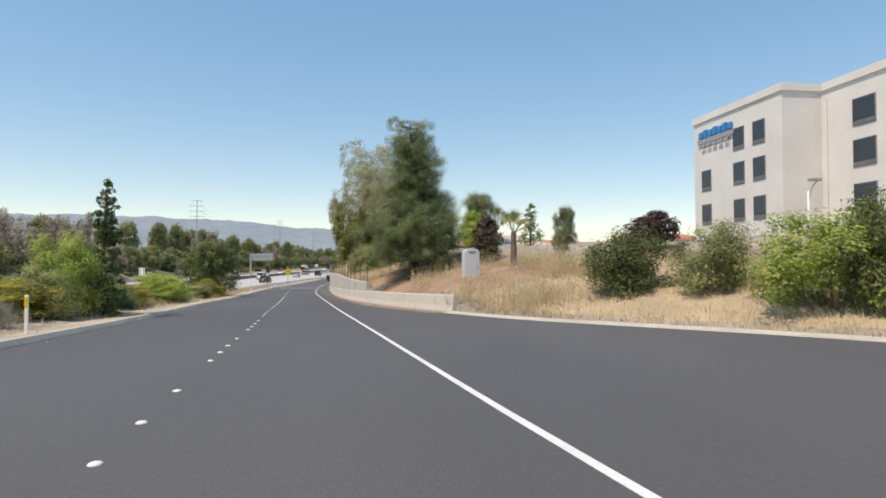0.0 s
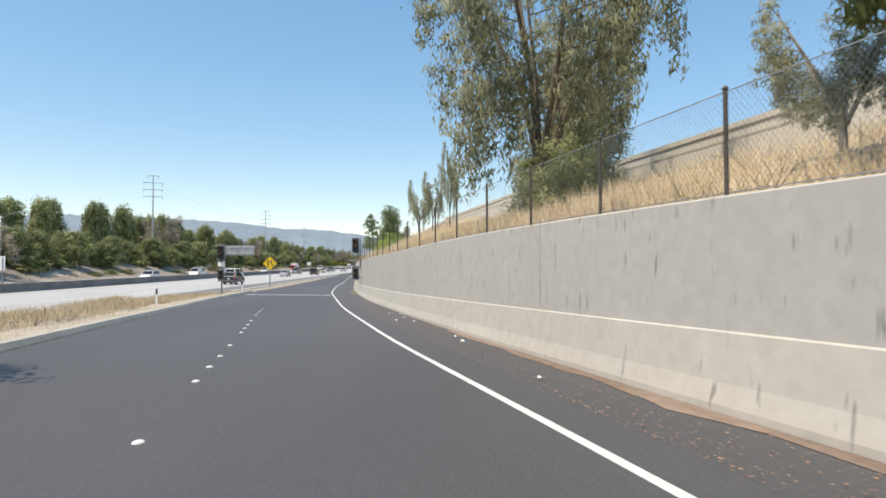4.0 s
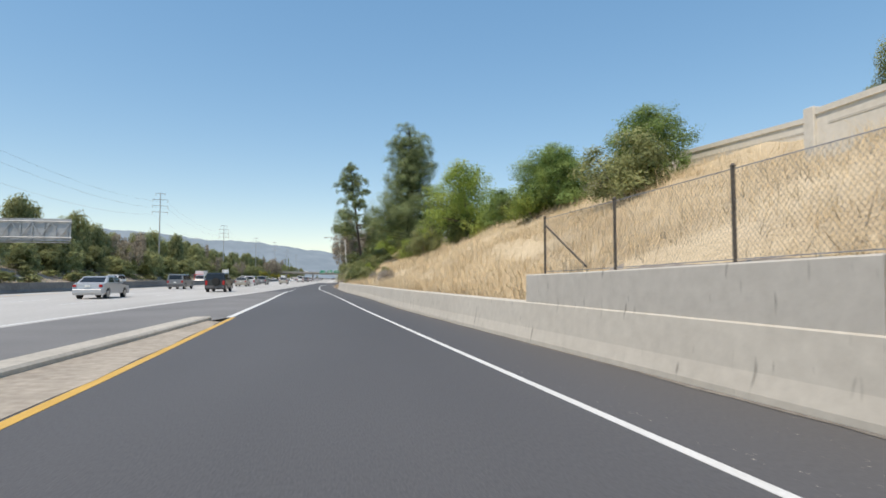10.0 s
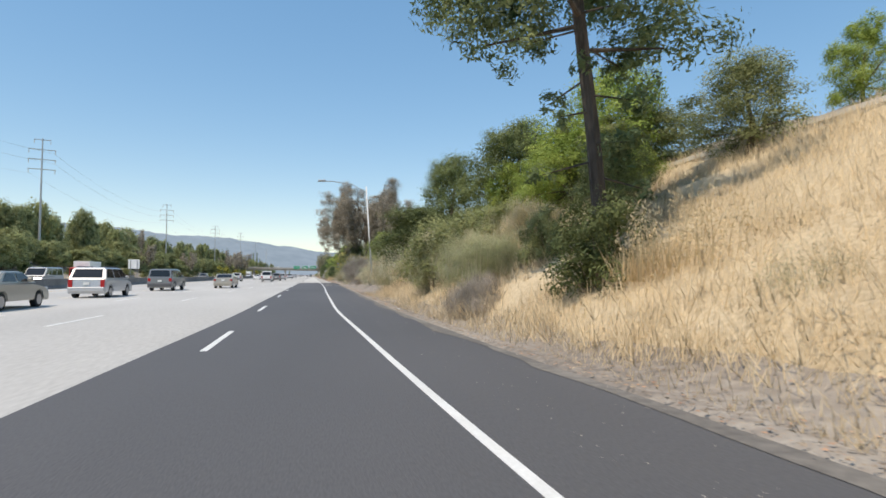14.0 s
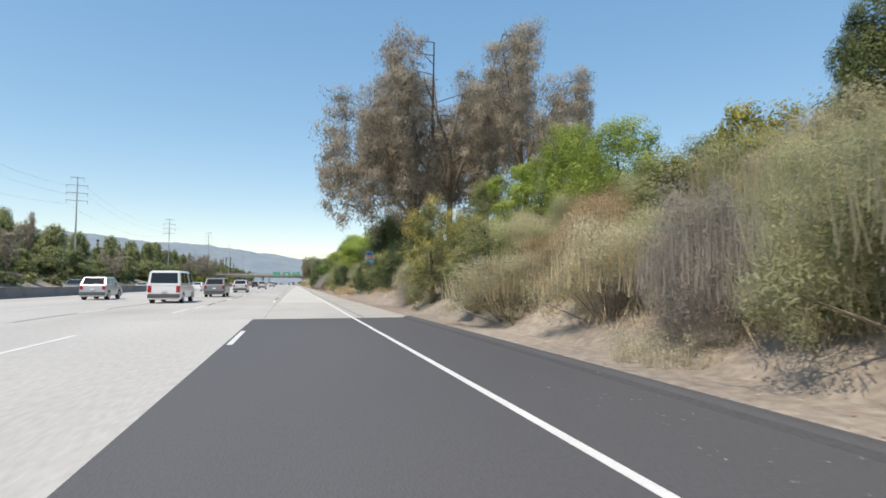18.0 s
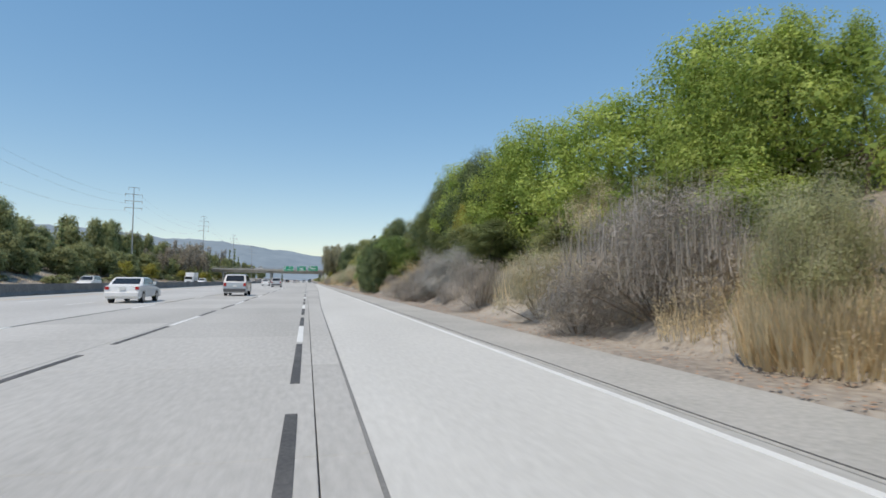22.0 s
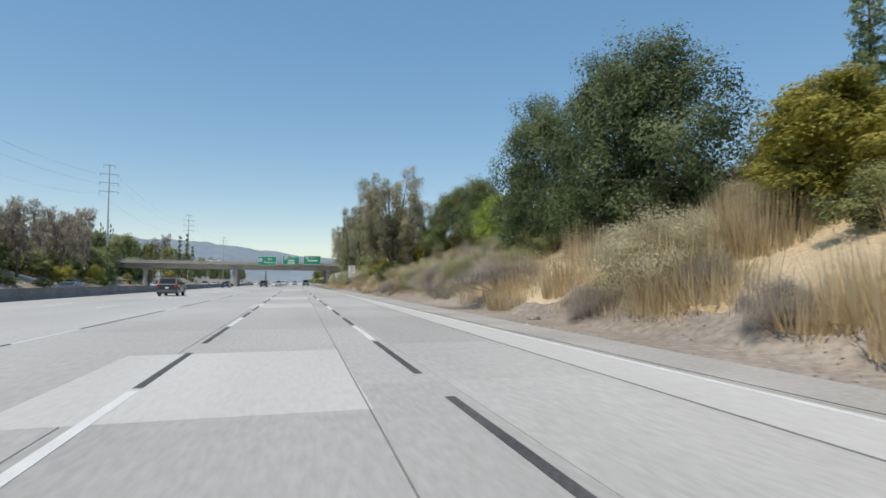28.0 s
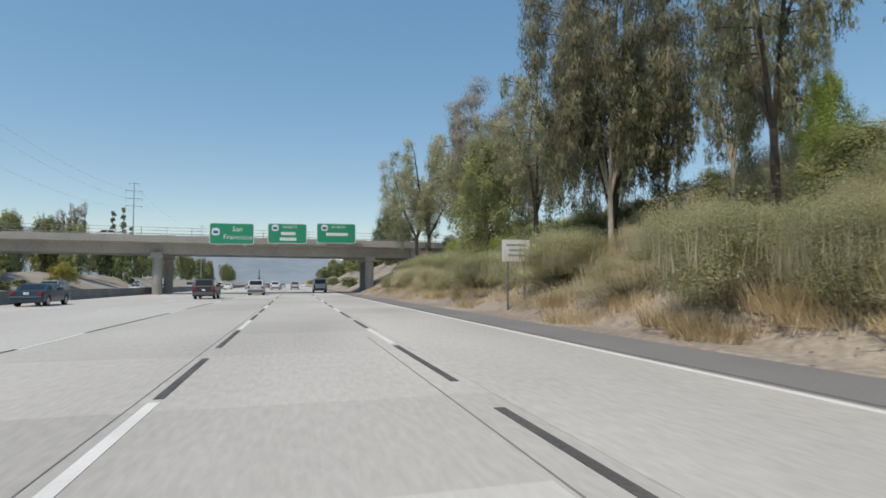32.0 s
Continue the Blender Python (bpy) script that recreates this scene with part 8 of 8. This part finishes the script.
    for s in (-1, 1):
        for cy in ax:
            wheel = part("wheel", ring(bmesh.new(), wr * 0.55, 0.16, s * (W / 2 - 0.12)), M_TRIM, root)
            wheel.location = (0, cy, wr)
            part("tyre", ring(bmesh.new(), wr, 0.21, s * (W / 2 - 0.13)), M_TYRE, wheel)
            rim = bmesh.new()
            ring(rim, wr * 0.66, 0.02, s * (W / 2 - 0.02), sides=14)
            for j in range(5):
                a = 1.2566 * j
                box(rim, (s * (W / 2 - 0.015) - 0.012, -0.03 + wr * 0.36 * math.cos(a), -0.03 + wr * 0.36 * math.sin(a)), (s * (W / 2 - 0.015) + 0.012, 0.03 + wr * 0.36 * math.cos(a), 0.03 + wr * 0.36 * math.sin(a)))
            part("rim", rim, M_RIM, wheel)
        tall = 0.42 if shape in ("van", "minivan", "jeep") else 0.26 if shape in ("suv", "pickup") else 0.16
        zt = belt[1][1] - tall - 0.05
        part("tail_light", boxed((min(s * W * 0.36, s * W * 0.475), 0.03, zt), (max(s * W * 0.36, s * W * 0.475), 0.16, zt + tall), 0.015), M_TAIL, root)
        part("headlight", boxed((min(s * W * 0.30, s * W * 0.46), L - 0.28, 0.66), (max(s * W * 0.30, s * W * 0.46), L - 0.06, 0.80), 0.015), M_HEAD, root)
        part("mirror", boxed((min(s * W * 0.49, s * W * 0.58), foot[1] - 0.85, zb + 0.03), (max(s * W * 0.49, s * W * 0.58), foot[1] - 0.67, zb + 0.20), 0.03), paint, root)
    trim = paint if shape in ("sedan", "coupe", "minivan") else M_TRIM
    part("rear_bumper", boxed((-W * 0.47, -0.05, 0.36), (W * 0.47, 0.14, 0.62), 0.03), trim, root)
    part("front_bumper", boxed((-W * 0.47, L - 0.16, 0.30), (W * 0.47, L + 0.03, 0.56), 0.03), trim, root)
    part("number_plate", boxed((-0.15, 0.0, 0.74), (0.15, 0.052, 0.89)), M_PLATE, root, "blank pale number plate")
    if shape in ("suv", "minivan"):
        for s in (-1, 1):
            part("roof_rail", boxed((s * wt * 0.86 - 0.02, roof[0] + 0.2, H + 0.01), (s * wt * 0.86 + 0.02, roof[1] - 0.1, H + 0.06)), M_TRIM, root)
    if shape == "jeep":
        part("spare_wheel", tube(bmesh.new(), (0.1, -0.18, 1.0), (0.1, 0.03, 1.0), 0.36, 0.36, 18), M_TYRE, root)
    if turn:
        root.matrix_basis = pose(x, y + L / 2, z, 0, 0, turn)
    else:
        root.matrix_basis = pose(x, y, z)
    return root


NAMES = {"white": "white", "silver": "silver", "black": "glossy black", "grey": "dark grey", "beige": "pale beige", "blue": "dark blue-green", "red": "red"}
WHAT = {"sedan": "saloon car", "coupe": "two-door coupe", "suv": "sports utility vehicle with roof rails", "jeep": "boxy off-road vehicle with a spare wheel", "van": "tall panel van with rear windows", "minivan": "people carrier with sliding doors", "pickup": "pickup truck with a closed canopy"}
for shape, colour, x, y in (
        ("suv", "black", -3.6, 134), ("van", "white", -11.4, 160), ("sedan", "silver", -7.5, 187), ("jeep", "black", -3.6, 205), ("pickup", "grey", -11.4, 221), ("coupe", "white", -15.9, 240),
        ("sedan", "beige", -7.6, 244), ("minivan", "silver", -8.2, 257), ("pickup", "grey", -8.0, 272), ("sedan", "beige", -4.4, 281), ("van", "white", -4.6, 340), ("suv", "silver", -11.4, 349),
        ("suv", "grey", -3.7, 357), ("suv", "silver", -3.7, 384), ("sedan", "white", -11.6, 398), ("suv", "silver", -3.5, 438), ("sedan", "white", -7.6, 423),
        ("suv", "black", -7.6, 480), ("suv", "silver", -3.5, 503), ("sedan", "white", -7.5, 532), ("suv", "black", -11.4, 596), 
        ("sedan", "blue", -15.8, 682), ("suv", "black", -7.7, 696), ("suv", "silver", -4.3, 712), ("sedan", "beige", -4.0, 800), ("sedan", "silver", -3.6, 842), ("sedan", "grey", -7.6, 815),
        ("van", "white", 3.9, 729), ("suv", "silver", 0.3, 775), ("sedan", "grey", 0.4, 850), ("suv", "black", 0.3, 902), ("sedan", "white", 4.0, 880), ("suv", "white", -3.8, 770), ("sedan", "white", -7.6, 775), ("sedan", "white", 0.4, 815), ("sedan", "silver", -11.5, 800), ("suv", "white", -11.4, 845), ("van", "white", -15.6, 870), ("sedan", "white", -15.7, 790), ("sedan", "white", -11.4, 905), ("sedan", "silver", -7.5, 930)):
    car(shape, colour, x, y, NAMES[colour] + " " + WHAT[shape] + " on the motorway", category={"van": "van", "pickup": "pickup truck", "suv": "suv", "jeep": "suv"}.get(shape, "car"))
car("sedan", "white", -22.0, BRIDGE_Y + 2.5, "white saloon car crossing the bridge", z=bridge_top(-22.0) + 0.01, turn=90)
rs2 = random.Random(5)
y = 60.0
while y < 980:                            # opposite carriageway
    shape = rs2.choice(("sedan", "suv", "sedan", "van", "suv"))
    colour = rs2.choice(("white", "white", "silver", "grey", "beige"))
    car(shape, colour, rs2.choice((-24.0, -28.0, -32.0)), y, NAMES[colour] + " " + WHAT[shape] + " coming the other way", turn=180, category="van" if shape == "van" else "car")
    y += rs2.uniform(30, 62)


def truck(x, y, cab_paint, label, long=7.0):
    root = thing("box_truck", label, "truck", "traffic on the motorway", at=pose(x, y, 0, 0, 0, 180))
    part("cargo_box", boxed((-1.2, -long, 1.0), (1.2, -1.9, 3.5), 0.04), PAINT["white"], root)
    cb = boxed((-1.1, -1.8, 0.5), (1.1, 0.0, 2.5), 0.12)
    part("cab", cb, PAINT[cab_paint], root)
    part("windscreen", boxed((-0.95, -0.03, 1.5), (0.95, 0.02, 2.25)), M_CARGLASS, root)
    part("chassis", boxed((-0.5, -long, 0.6), (0.5, 0, 0.95)), M_TRIM, root)
    for s in (-1, 1):
        for cy in (-1.0, -long + 1.5):
            part("wheel", ring(bmesh.new(), 0.48, 0.3, s * 0.95), M_TYRE, root).location = (0, cy, 0.48)


truck(-32.0, 322.0, "red", "red-cabbed box truck coming the other way")
truck(-31.5, 568.0, "white", "white box truck coming the other way", 8.5)

build_slabs()
